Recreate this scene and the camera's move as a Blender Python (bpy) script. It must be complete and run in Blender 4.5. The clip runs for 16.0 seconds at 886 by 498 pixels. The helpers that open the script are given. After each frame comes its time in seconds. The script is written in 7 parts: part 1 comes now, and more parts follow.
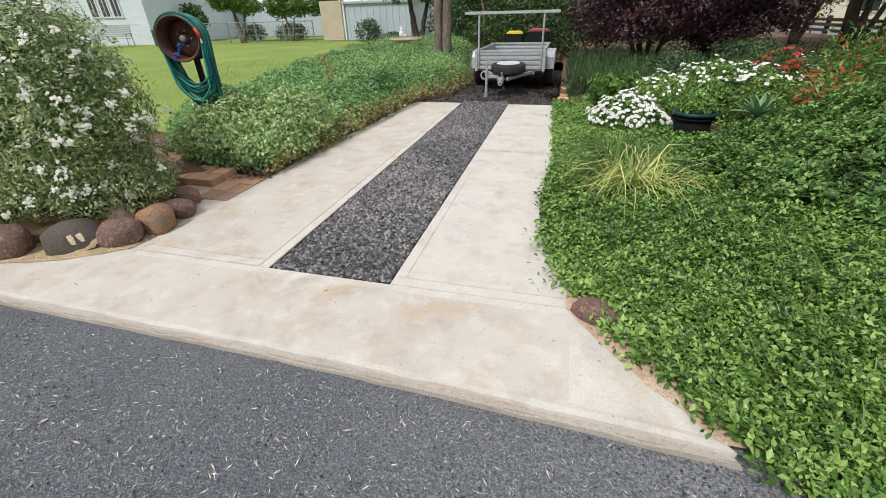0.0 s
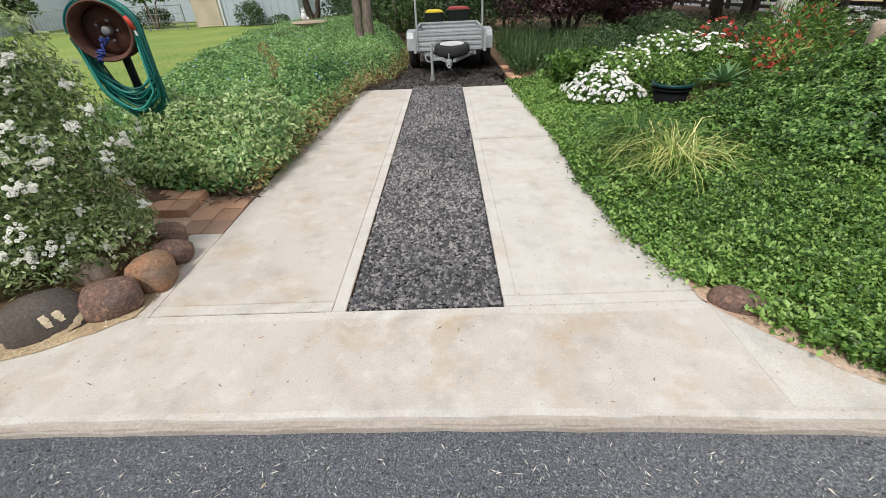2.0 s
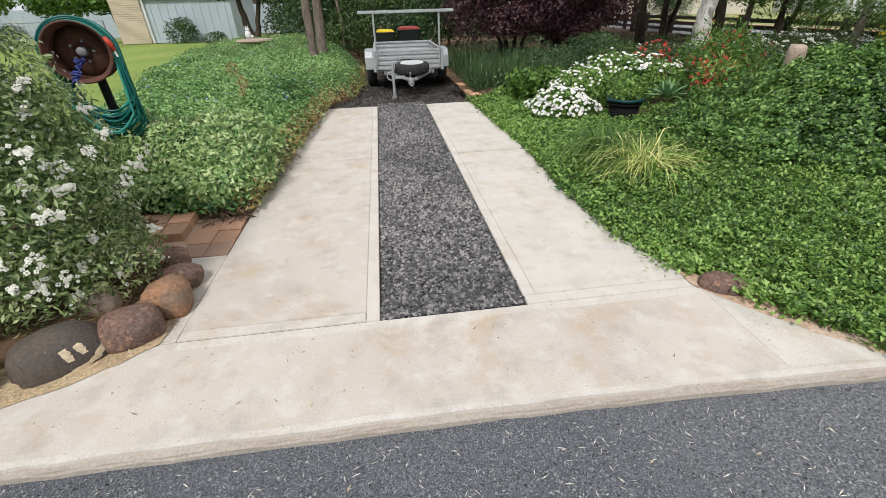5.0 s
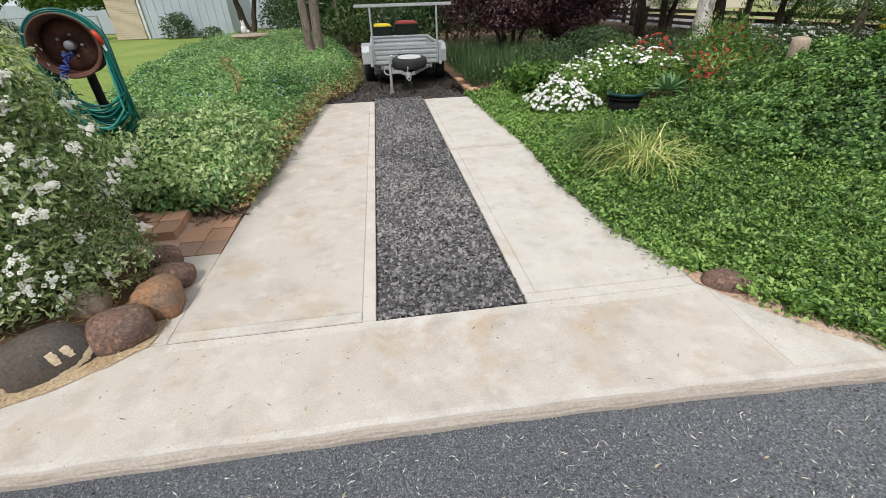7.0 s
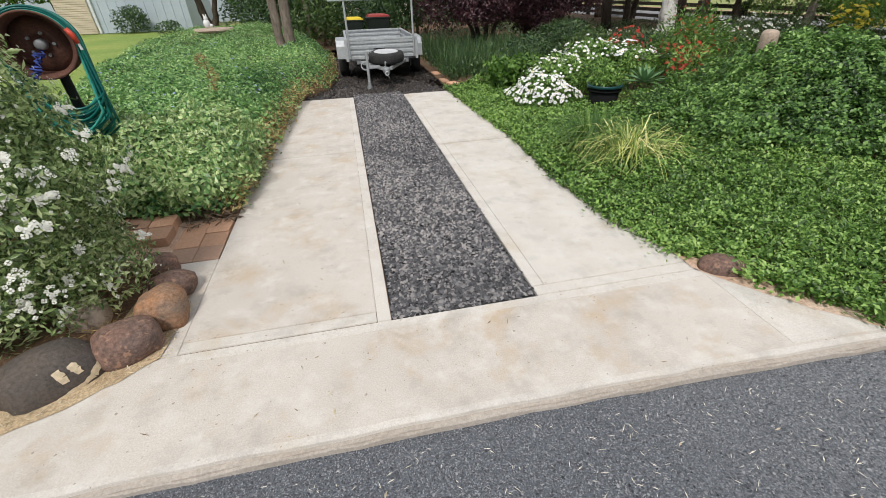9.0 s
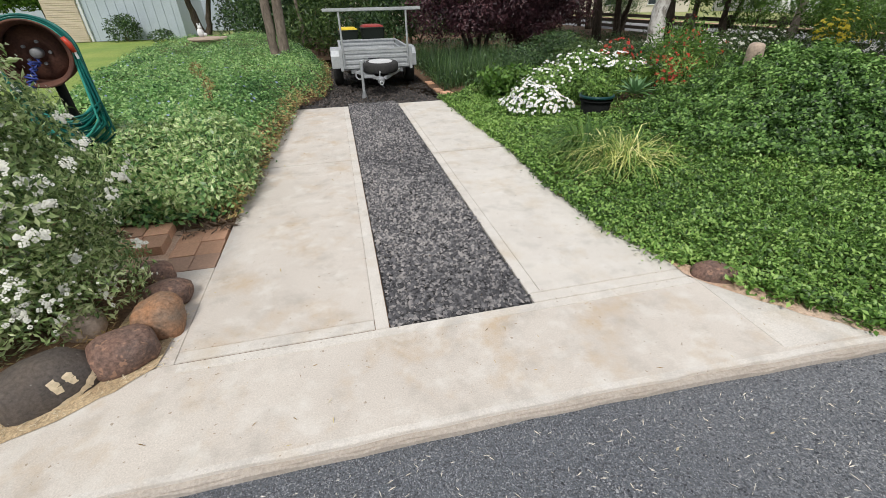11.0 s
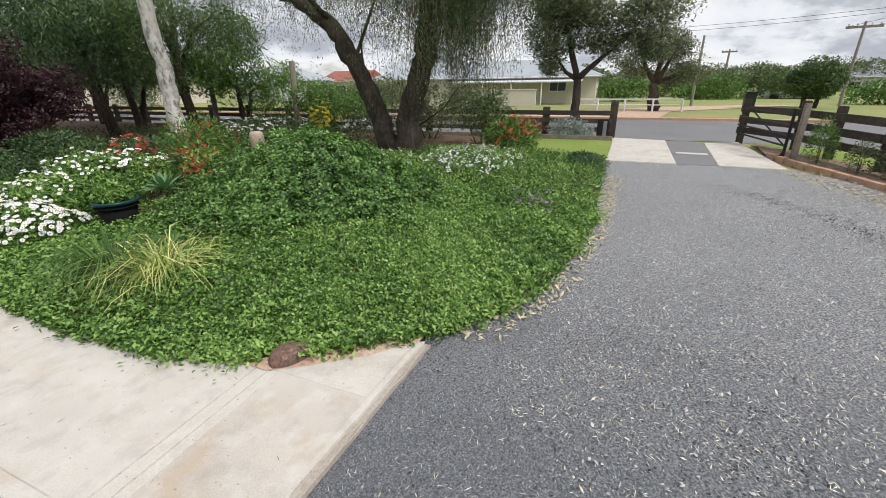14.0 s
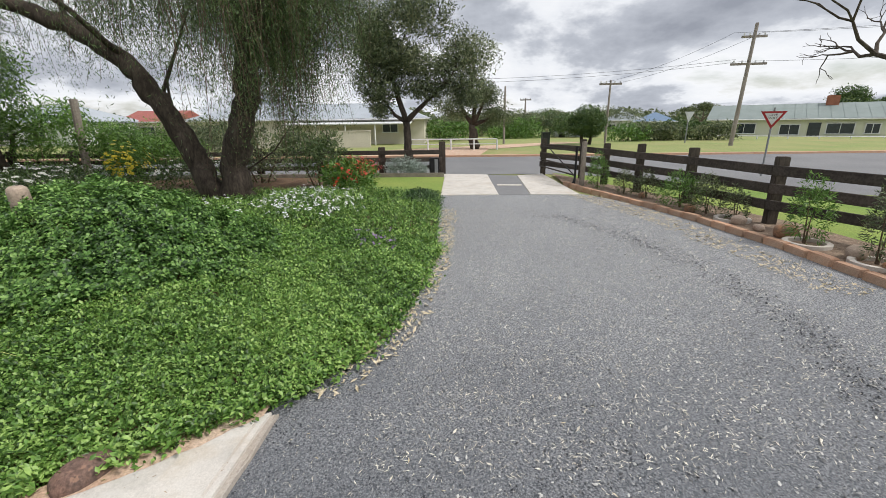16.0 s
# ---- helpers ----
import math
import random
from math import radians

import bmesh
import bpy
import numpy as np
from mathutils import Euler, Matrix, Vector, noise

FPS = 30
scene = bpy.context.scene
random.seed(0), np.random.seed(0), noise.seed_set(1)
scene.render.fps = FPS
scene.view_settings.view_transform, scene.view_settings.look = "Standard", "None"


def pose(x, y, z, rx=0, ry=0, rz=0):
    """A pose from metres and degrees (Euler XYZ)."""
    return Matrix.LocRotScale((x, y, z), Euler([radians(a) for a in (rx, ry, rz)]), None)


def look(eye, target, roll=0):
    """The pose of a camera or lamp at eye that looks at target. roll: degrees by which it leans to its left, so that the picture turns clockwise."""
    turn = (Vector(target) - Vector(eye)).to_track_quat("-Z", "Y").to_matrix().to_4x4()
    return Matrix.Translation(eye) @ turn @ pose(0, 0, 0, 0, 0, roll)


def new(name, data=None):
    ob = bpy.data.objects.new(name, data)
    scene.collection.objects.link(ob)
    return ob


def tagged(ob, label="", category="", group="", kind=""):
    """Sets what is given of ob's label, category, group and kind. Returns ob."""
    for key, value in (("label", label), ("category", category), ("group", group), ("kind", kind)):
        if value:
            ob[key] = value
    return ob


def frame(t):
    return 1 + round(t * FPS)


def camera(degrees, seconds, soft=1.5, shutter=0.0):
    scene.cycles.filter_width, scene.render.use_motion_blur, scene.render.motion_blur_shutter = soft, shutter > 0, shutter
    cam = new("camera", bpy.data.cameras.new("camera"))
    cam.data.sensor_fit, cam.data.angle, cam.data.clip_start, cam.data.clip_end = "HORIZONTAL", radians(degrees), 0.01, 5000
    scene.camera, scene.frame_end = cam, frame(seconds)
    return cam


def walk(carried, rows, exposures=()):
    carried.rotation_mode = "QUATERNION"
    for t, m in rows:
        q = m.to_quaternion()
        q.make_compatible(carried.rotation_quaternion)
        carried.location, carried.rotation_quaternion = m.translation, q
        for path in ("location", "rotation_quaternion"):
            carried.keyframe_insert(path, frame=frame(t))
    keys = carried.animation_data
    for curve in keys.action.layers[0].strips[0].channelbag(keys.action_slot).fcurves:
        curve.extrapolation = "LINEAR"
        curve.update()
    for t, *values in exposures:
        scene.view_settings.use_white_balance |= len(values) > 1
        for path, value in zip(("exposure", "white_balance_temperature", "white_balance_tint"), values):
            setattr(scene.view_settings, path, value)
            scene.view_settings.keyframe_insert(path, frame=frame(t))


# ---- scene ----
cam = camera(93.9, 16.0, soft=0.75)
PATH = [
    (0, (1.642, -1.807, 1.351), (1.169, -0.136, 0.359), -1.6),
    (0.5, (1.433, -1.649, 1.347), (1.03, 0.02, 0.322), -1.7),
    (1, (1.127, -1.642, 1.345), (0.83, 0.036, 0.298), -1.9),
    (1.5, (0.805, -1.675, 1.369), (0.633, 0.009, 0.304), -2.4),
    (2, (0.548, -1.598, 1.373), (0.504, 0.091, 0.302), -2.7),
    (2.5, (0.26, -1.644, 1.406), (0.327, 0.044, 0.336), -2.7),
    (3, (0.192, -1.654, 1.419), (0.339, 0.038, 0.363), -2.4),
    (3.5, (0.179, -1.654, 1.421), (0.376, 0.043, 0.382), -1.9),
    (4, (0.15, -1.693, 1.428), (0.37, 0.013, 0.408), -1.5),
    (6.5, (0.124, -1.713, 1.421), (0.32, -0.007, 0.396), -1.9),
    (7, (0.143, -1.657, 1.408), (0.358, 0.039, 0.371), -1.8),
    (7.5, (0.06, -1.64, 1.422), (0.31, 0.042, 0.37), -1.8),
    (8, (-0.038, -1.638, 1.432), (0.25, 0.031, 0.369), -1.8),
    (8.5, (-0.05, -1.629, 1.435), (0.273, 0.03, 0.366), -1.9),
    (11, (-0.082, -1.639, 1.446), (0.294, 0.031, 0.413), -1.3),
    (11.5, (-0.079, -1.646, 1.446), (0.342, 0.017, 0.417), -1.2),
    (12, (-0.069, -1.646, 1.445), (0.435, -0.002, 0.423), -1.2),
    (12.5, (-0.013, -1.645, 1.444), (0.692, -0.067, 0.438), -1.1),
    (13, (0.212, -1.651, 1.438), (1.315, -0.264, 0.509), -0.5),
    (13.5, (0.381, -1.665, 1.467), (1.874, -0.612, 0.65), -0.4),
    (14, (0.412, -1.638, 1.48), (2.125, -0.922, 0.736), -0.9),
    (14.5, (0.399, -1.608, 1.48), (2.192, -1.096, 0.757), -1.0),
    (15, (0.406, -1.606, 1.476), (2.241, -1.218, 0.783), -0.9),
    (15.5, (0.421, -1.623, 1.481), (2.298, -1.384, 0.833), -0.7),
    (16, (0.479, -1.677, 1.499), (2.391, -1.638, 0.914), -0.7),
]
walk(cam, [(t, look(e, g, r)) for t, e, g, r in PATH],
     exposures=((0, 0.28), (12.5, 0.23), (14.0, 0.24), (16.0, 0.26)))

# ---------------------------------------------------------------- world and sun
world = bpy.data.worlds.new("sky")
scene.world = world
world.use_nodes = True
wn, wl = world.node_tree.nodes, world.node_tree.links
wn.clear()


def nd(nodes, kind, **kw):
    n = nodes.new(kind)
    for k, v in kw.items():
        if k == "op":
            n.operation = v
        elif k == "blend":
            n.data_type, n.blend_type = "RGBA", v
    return n


SUN_EL, SUN_AZ = 52, 200
sky = wn.new("ShaderNodeTexSky")
sky.sky_type, sky.sun_disc = "NISHITA", False
sky.sun_elevation, sky.sun_rotation = radians(SUN_EL), radians(SUN_AZ)
sky.air_density, sky.dust_density = 1.2, 2.0
tc = wn.new("ShaderNodeTexCoord")
sep = wn.new("ShaderNodeSeparateXYZ")
wl.new(tc.outputs["Generated"], sep.inputs[0])
zc = nd(wn, "ShaderNodeMath", op="MAXIMUM")
wl.new(sep.outputs["Z"], zc.inputs[0])
zc.inputs[1].default_value = 0.0
za = nd(wn, "ShaderNodeMath", op="ADD")
wl.new(zc.outputs[0], za.inputs[0])
za.inputs[1].default_value = 0.30
comb = wn.new("ShaderNodeCombineXYZ")
for i, ax in enumerate("XY"):
    dv = nd(wn, "ShaderNodeMath", op="DIVIDE")
    wl.new(sep.outputs[ax], dv.inputs[0])
    wl.new(za.outputs[0], dv.inputs[1])
    wl.new(dv.outputs[0], comb.inputs[i])
cn = wn.new("ShaderNodeTexNoise")
cn.inputs["Scale"].default_value, cn.inputs["Detail"].default_value, cn.inputs["Roughness"].default_value = 0.95, 9, 0.58
cn.inputs["Distortion"].default_value = 0.1
drift_by = nd(wn, "ShaderNodeVectorMath", op="ADD")
drift_by.inputs[1].default_value = (1.7, 0.6, 0.0)
wl.new(comb.outputs[0], drift_by.inputs[0])
wl.new(drift_by.outputs[0], cn.inputs["Vector"])
cover = wn.new("ShaderNodeValToRGB")
cover.color_ramp.elements[0].position, cover.color_ramp.elements[1].position = 0.32, 0.44
wl.new(cn.outputs["Fac"], cover.inputs[0])
shade = wn.new("ShaderNodeValToRGB")
e = shade.color_ramp.elements
e[0].position, e[0].color = 0.42, (8.1, 8.2, 8.4, 1)
e[1].position, e[1].color = 0.66, (2.7, 2.9, 3.4, 1)
for at, tone in ((0.505, (7.1, 7.3, 7.7, 1)), (0.555, (4.4, 4.65, 5.2, 1))):
    e.new(at).color = tone
wl.new(cn.outputs["Fac"], shade.inputs[0])
wmix = nd(wn, "ShaderNodeMix", blend="MIX")
wl.new(cover.outputs[0], wmix.inputs[0])
wl.new(sky.outputs[0], wmix.inputs[6])
wl.new(shade.outputs[0], wmix.inputs[7])
bg = wn.new("ShaderNodeBackground")
bg.inputs["Strength"].default_value = 0.10
wl.new(wmix.outputs[2], bg.inputs["Color"])
wl.new(bg.outputs[0], wn.new("ShaderNodeOutputWorld").inputs["Surface"])

sun_data = bpy.data.lights.new("sun", "SUN")
sun_data.energy, sun_data.angle, sun_data.color = 2.5, radians(14), (1.0, 0.96, 0.9)
sun = new("sun", sun_data)
sun.rotation_euler = (radians(90 - SUN_EL), 0, radians(180 - SUN_AZ))


# ---------------------------------------------------------------- materials
def mat(name, col, rough=0.7, metal=0.0, var=None, scale=3.0, fine=60.0, fine_amt=0.25, bump=0.2, bump_scale=80.0,
        spots=None, spot_scale=6.0, spot_at=(0.58, 0.72), spec=0.35, rnd=0.0, stretch=None, specks=None):
    """A surface with blotches (col to var), fine grain, stains of their own colour and a fine relief."""
    m = bpy.data.materials.new(name)
    m.use_nodes = True
    n, l = m.node_tree.nodes, m.node_tree.links
    b = n["Principled BSDF"]
    b.inputs["Roughness"].default_value, b.inputs["Metallic"].default_value = rough, metal
    b.inputs["Specular IOR Level"].default_value = spec
    co = n.new("ShaderNodeTexCoord").outputs["Object"]
    if stretch:
        mp = n.new("ShaderNodeMapping")
        mp.inputs["Scale"].default_value = stretch
        l.new(co, mp.inputs[0])
        co = mp.outputs[0]

    def noise_tex(s, d=5, r=0.6):
        t = n.new("ShaderNodeTexNoise")
        t.inputs["Scale"].default_value, t.inputs["Detail"].default_value, t.inputs["Roughness"].default_value = s, d, r
        l.new(co, t.inputs["Vector"])
        return t.outputs["Fac"]

    def ramp(src, a, z, ca, cz):
        r = n.new("ShaderNodeValToRGB")
        r.color_ramp.elements[0].position, r.color_ramp.elements[1].position = a, z
        r.color_ramp.elements[0].color, r.color_ramp.elements[1].color = (*ca, 1), (*cz, 1)
        l.new(src, r.inputs[0])
        return r.outputs[0]

    def mix(kind, fac, a, z):
        x = nd(n, "ShaderNodeMix", blend=kind)
        for sock, v in ((0, fac), (6, a), (7, z)):
            if isinstance(v, (int, float)):
                x.inputs[sock].default_value = v
            elif isinstance(v, tuple):
                x.inputs[sock].default_value = (*v, 1)
            else:
                l.new(v, x.inputs[sock])
        return x.outputs[2]

    base = ramp(noise_tex(scale), 0.32, 0.68, col, var or tuple(c * 0.75 for c in col))
    grain = ramp(noise_tex(fine, 3, 0.7), 0.3, 0.7, (1 - fine_amt,) * 3, (1 + fine_amt,) * 3)
    base = mix("MULTIPLY", 1.0, base, grain)
    for k, (sc, amt) in enumerate(spots or ()):
        s = noise_tex(spot_scale * (1 + 0.7 * k), 6, 0.65)
        base = mix("MIX", ramp(s, spot_at[0], spot_at[1], (0, 0, 0), (amt,) * 3), base, sc)
    if specks:
        base = mix("MIX", ramp(noise_tex(specks[1], 2, 0.5), specks[2], specks[2] + 0.03, (0, 0, 0), (specks[3],) * 3), base, specks[0])
    if rnd:
        oi = n.new("ShaderNodeObjectInfo").outputs["Random"]
        base = mix("MULTIPLY", 1.0, base, ramp(oi, 0, 1, (1 - rnd,) * 3, (1 + rnd * 0.6, 1 + rnd * 0.4, 1 + rnd * 0.3)))
    l.new(base, b.inputs["Base Color"])
    if bump:
        bp = n.new("ShaderNodeBump")
        bp.inputs["Strength"].default_value, bp.inputs["Distance"].default_value = bump, 0.01
        l.new(noise_tex(bump_scale, 4, 0.65), bp.inputs["Height"])
        l.new(bp.outputs[0], b.inputs["Normal"])
    return m


def leaf_mat(name, dark, mid, pale, trans=0.25, rough=0.42, patch=1.2):
    """Leaves: the tint differs from leaf to leaf and in wide patches; some light passes through."""
    m = bpy.data.materials.new(name)
    m.use_nodes = True
    n, l = m.node_tree.nodes, m.node_tree.links
    b = n["Principled BSDF"]
    b.inputs["Roughness"].default_value = rough
    b.inputs["Specular IOR Level"].default_value = 0.45
    geo = n.new("ShaderNodeNewGeometry")
    r = n.new("ShaderNodeValToRGB")
    el = r.color_ramp.elements
    el[0].position, el[0].color = 0.0, (*dark, 1)
    el[1].position, el[1].color = 1.0, (*pale, 1)
    el.new(0.5).color = (*mid, 1)
    t = n.new("ShaderNodeTexNoise")
    t.inputs["Scale"].default_value, t.inputs["Detail"].default_value = patch, 3
    l.new(n.new("ShaderNodeTexCoord").outputs["Object"], t.inputs["Vector"])
    a = nd(n, "ShaderNodeMath", op="MULTIPLY_ADD")
    l.new(t.outputs["Fac"], a.inputs[0])
    a.inputs[1].default_value, a.inputs[2].default_value = 1.3, -0.65
    s = nd(n, "ShaderNodeMath", op="ADD")
    l.new(geo.outputs["Random Per Island"], s.inputs[0])
    l.new(a.outputs[0], s.inputs[1])
    l.new(s.outputs[0], r.inputs[0])
    l.new(r.outputs[0], b.inputs["Base Color"])
    tr = n.new("ShaderNodeBsdfTranslucent")
    l.new(r.outputs[0], tr.inputs["Color"])
    mx = n.new("ShaderNodeMixShader")
    mx.inputs[0].default_value = trans
    l.new(b.outputs[0], mx.inputs[1])
    l.new(tr.outputs[0], mx.inputs[2])
    l.new(mx.outputs[0], n["Material Output"].inputs["Surface"])
    return m


M = {}
M["concrete"] = mat("concrete", (0.565, 0.518, 0.468), 0.85, var=(0.49, 0.445, 0.40), scale=1.3, fine=150, fine_amt=0.16, specks=((0.25, 0.19, 0.13), 34, 0.70, 0.7), bump=0.16, bump_scale=190,
                    spots=(((0.46, 0.345, 0.225), 0.7), ((0.30, 0.275, 0.245), 0.45), ((0.64, 0.62, 0.58), 0.6)), spot_scale=2.7, spot_at=(0.515, 0.70))
M["concrete_pale"] = mat("concrete_pale", (0.60, 0.565, 0.52), 0.85, var=(0.525, 0.49, 0.45), scale=2.0, fine=150, fine_amt=0.16, specks=((0.25, 0.19, 0.13), 34, 0.70, 0.7), bump=0.16, bump_scale=190,
                         spots=(((0.44, 0.35, 0.24), 0.5), ((0.30, 0.285, 0.26), 0.45), ((0.64, 0.62, 0.59), 0.5)), spot_scale=2.7, spot_at=(0.515, 0.70))
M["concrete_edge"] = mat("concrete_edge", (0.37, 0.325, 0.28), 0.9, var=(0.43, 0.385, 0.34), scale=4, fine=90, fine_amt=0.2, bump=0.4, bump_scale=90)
M["asphalt"] = mat("asphalt", (0.086, 0.096, 0.114), 0.6, spec=0.5, var=(0.116, 0.126, 0.144), scale=0.6, fine=150, fine_amt=0.9, bump=0.9, bump_scale=230, specks=((0.40, 0.41, 0.43), 190, 0.60, 0.85),
                   spots=(((0.42, 0.42, 0.40), 0.85), ((0.03, 0.03, 0.035), 0.8)), spot_scale=90, spot_at=(0.60, 0.66))
# drive colour turns paler and coarsely speckled towards +x, with a noisy border
asphalt_nt = M["asphalt"].node_tree
dn, dl = asphalt_nt.nodes, asphalt_nt.links
bsdf = dn["Principled BSDF"]
old = bsdf.inputs["Base Color"].links[0].from_socket
dco = dn.new("ShaderNodeTexCoord").outputs["Object"]
dsep, dno, dadd, dmap = dn.new("ShaderNodeSeparateXYZ"), dn.new("ShaderNodeTexNoise"), dn.new("ShaderNodeMath"), dn.new("ShaderNodeMapRange")
dl.new(dco, dsep.inputs[0])
dl.new(dco, dno.inputs["Vector"])
dno.inputs["Scale"].default_value, dno.inputs["Detail"].default_value = 1.1, 8
dadd.operation = "MULTIPLY_ADD"
dl.new(dno.outputs["Fac"], dadd.inputs[0])
dadd.inputs[1].default_value = 3.0
dl.new(dsep.outputs["X"], dadd.inputs[2])
dl.new(dadd.outputs[0], dmap.inputs["Value"])
dmap.inputs["From Min"].default_value, dmap.inputs["From Max"].default_value = 2.2, 5.8
dmap.inputs["To Max"].default_value = 0.70
dmx = nd(dn, "ShaderNodeMix", blend="MIX")
dgr = nd(dn, "ShaderNodeMix", blend="MIX")
dfn = dn.new("ShaderNodeTexNoise")
dfn.inputs["Scale"].default_value = 85
dl.new(dco, dfn.inputs["Vector"])
drm = dn.new("ShaderNodeMapRange")
drm.inputs["From Min"].default_value, drm.inputs["From Max"].default_value = 0.40, 0.62
dl.new(dfn.outputs["Fac"], drm.inputs["Value"])
dl.new(drm.outputs[0], dgr.inputs[0])
dgr.inputs[6].default_value, dgr.inputs[7].default_value = (0.050, 0.055, 0.064, 1), (0.57, 0.575, 0.585, 1)
dl.new(dmap.outputs[0], dmx.inputs[0])
dl.new(old, dmx.inputs[6])
dl.new(dgr.outputs[2], dmx.inputs[7])
dl.new(dmx.outputs[2], bsdf.inputs["Base Color"])
M["street"] = mat("street", (0.17, 0.17, 0.18), 0.9, var=(0.21, 0.21, 0.215), scale=0.4, fine=60, fine_amt=0.2, bump=0.3, bump_scale=100)
M["gravel_bed"] = mat("gravel_bed", (0.05, 0.05, 0.053), 0.95, fine=120, fine_amt=0.5, bump=0.8, bump_scale=90)
M["soil"] = mat("soil", (0.10, 0.058, 0.034), 0.95, var=(0.16, 0.10, 0.06), scale=3, fine=70, fine_amt=0.4, bump=0.7, bump_scale=60)
M["red_soil"] = mat("red_soil", (0.46, 0.29, 0.20), 0.95, var=(0.57, 0.44, 0.34), scale=5, fine=80, fine_amt=0.3, bump=0.5, bump_scale=70)
M["mulch"] = mat("mulch", (0.28, 0.21, 0.15), 0.95, var=(0.16, 0.11, 0.08), scale=9, fine=50, fine_amt=0.5, bump=0.8, bump_scale=45)
M["lawn"] = mat("lawn", (0.15, 0.24, 0.045), 0.9, var=(0.25, 0.30, 0.07), scale=0.5, fine=40, fine_amt=0.35, bump=0.7, bump_scale=50)
M["dry_grass"] = mat("dry_grass", (0.30, 0.29, 0.12), 0.9, var=(0.20, 0.26, 0.08), scale=0.25, fine=14, fine_amt=0.3, bump=0.5, bump_scale=25,
                     spots=(((0.42, 0.28, 0.17), 0.6),), spot_scale=0.12)
M["brick"] = mat("brick", (0.68, 0.41, 0.27), 0.9, var=(0.58, 0.34, 0.22), scale=6, fine=90, fine_amt=0.25, bump=0.4, bump_scale=90, rnd=0.28,
                 spots=(((0.42, 0.33, 0.22), 0.5),), spot_scale=7)
M["brick_brown"] = mat("brick_brown", (0.30, 0.20, 0.15), 0.9, var=(0.38, 0.25, 0.18), scale=8, fine=90, fine_amt=0.25, bump=0.4, bump_scale=90, rnd=0.15)
M["kerb"] = mat("kerb", (0.43, 0.25, 0.16), 0.9, var=(0.48, 0.34, 0.25), scale=5, fine=70, fine_amt=0.25, bump=0.5, bump_scale=60, rnd=0.2)
M["rock"] = mat("rock", (0.21, 0.125, 0.095), 0.85, var=(0.12, 0.09, 0.08), scale=6, specks=((0.33, 0.2, 0.14), 30, 0.62, 0.7), fine=60, fine_amt=0.45, bump=0.7, bump_scale=45, rnd=0.25,
                spots=(((0.28, 0.15, 0.09), 0.6),), spot_scale=7)
M["rock_orange"] = mat("rock_orange", (0.34, 0.17, 0.085), 0.85, var=(0.18, 0.14, 0.11), scale=7, fine=60, fine_amt=0.4, bump=0.6, bump_scale=45)
M["rock_grey"] = mat("rock_grey", (0.105, 0.085, 0.07), 0.85, var=(0.075, 0.065, 0.06), scale=5, fine=70, fine_amt=0.3, bump=0.5, bump_scale=45,
                     spots=(((0.3, 0.28, 0.25), 0.5),), spot_scale=40, spot_at=(0.68, 0.72))
M["cream_paint"] = mat("cream_paint", (0.72, 0.60, 0.42), 0.7, fine=40, fine_amt=0.2, bump=0.2, spots=(((0.25, 0.2, 0.16), 0.6),), spot_scale=30)
M["sandstone"] = mat("sandstone", (0.42, 0.33, 0.26), 0.9, var=(0.34, 0.27, 0.22), scale=6, bump=0.5, bump_scale=40)
M["pebble"] = mat("pebble", (0.075, 0.078, 0.085), 0.8, fine=120, fine_amt=0.3, bump=0.3)
M["zinc"] = mat("zinc", (0.50, 0.52, 0.53), 0.5, 0.55, var=(0.40, 0.42, 0.44), scale=4, fine=25, fine_amt=0.12, bump=0.06, bump_scale=30,
                spots=(((0.25, 0.22, 0.2), 0.4),), spot_scale=5, spot_at=(0.6, 0.8))
M["zinc_dull"] = mat("zinc_dull", (0.30, 0.31, 0.32), 0.6, 0.4, var=(0.22, 0.23, 0.24), scale=8, fine=40, fine_amt=0.2, bump=0.15)
M["rubber"] = mat("rubber", (0.022, 0.022, 0.024), 0.85, var=(0.035, 0.034, 0.032), scale=8, fine=50, fine_amt=0.3, bump=0.3)
M["white_rim"] = mat("white_rim", (0.62, 0.63, 0.64), 0.45, fine=30, fine_amt=0.1, bump=0.05)
M["rust"] = mat("rust", (0.135, 0.060, 0.040), 0.8, 0.1, var=(0.085, 0.042, 0.032), scale=9, fine=60, fine_amt=0.3, bump=0.3)
M["hose"] = mat("hose", (0.004, 0.125, 0.10), 0.35, var=(0.004, 0.085, 0.085), scale=6, fine=20, fine_amt=0.15, bump=0.05)
M["hose_stripe"] = mat("hose_stripe", (0.05, 0.36, 0.30), 0.45, fine=20, fine_amt=0.1, bump=0.05)
M["blue_rope"] = mat("blue_rope", (0.05, 0.08, 0.32), 0.8, fine=40, fine_amt=0.4, bump=0.4)
M["red_plastic"] = mat("red_plastic", (0.55, 0.06, 0.03), 0.4, fine=20, fine_amt=0.1, bump=0.03)
M["red_lid"] = mat("red_lid", (0.30, 0.035, 0.03), 0.5, fine=20, fine_amt=0.15, bump=0.05)
M["yellow_lid"] = mat("yellow_lid", (0.70, 0.52, 0.02), 0.5, fine=20, fine_amt=0.12, bump=0.05)
M["bin"] = mat("bin", (0.014, 0.02, 0.016), 0.5, fine=20, fine_amt=0.2, bump=0.05)
M["pot"] = mat("pot", (0.008, 0.009, 0.009), 0.9, spec=0.15, fine=20, fine_amt=0.2, bump=0.05)
M["pot_rim"] = mat("pot_rim", (0.008, 0.05, 0.055), 0.35, fine=20, fine_amt=0.2, bump=0.03)
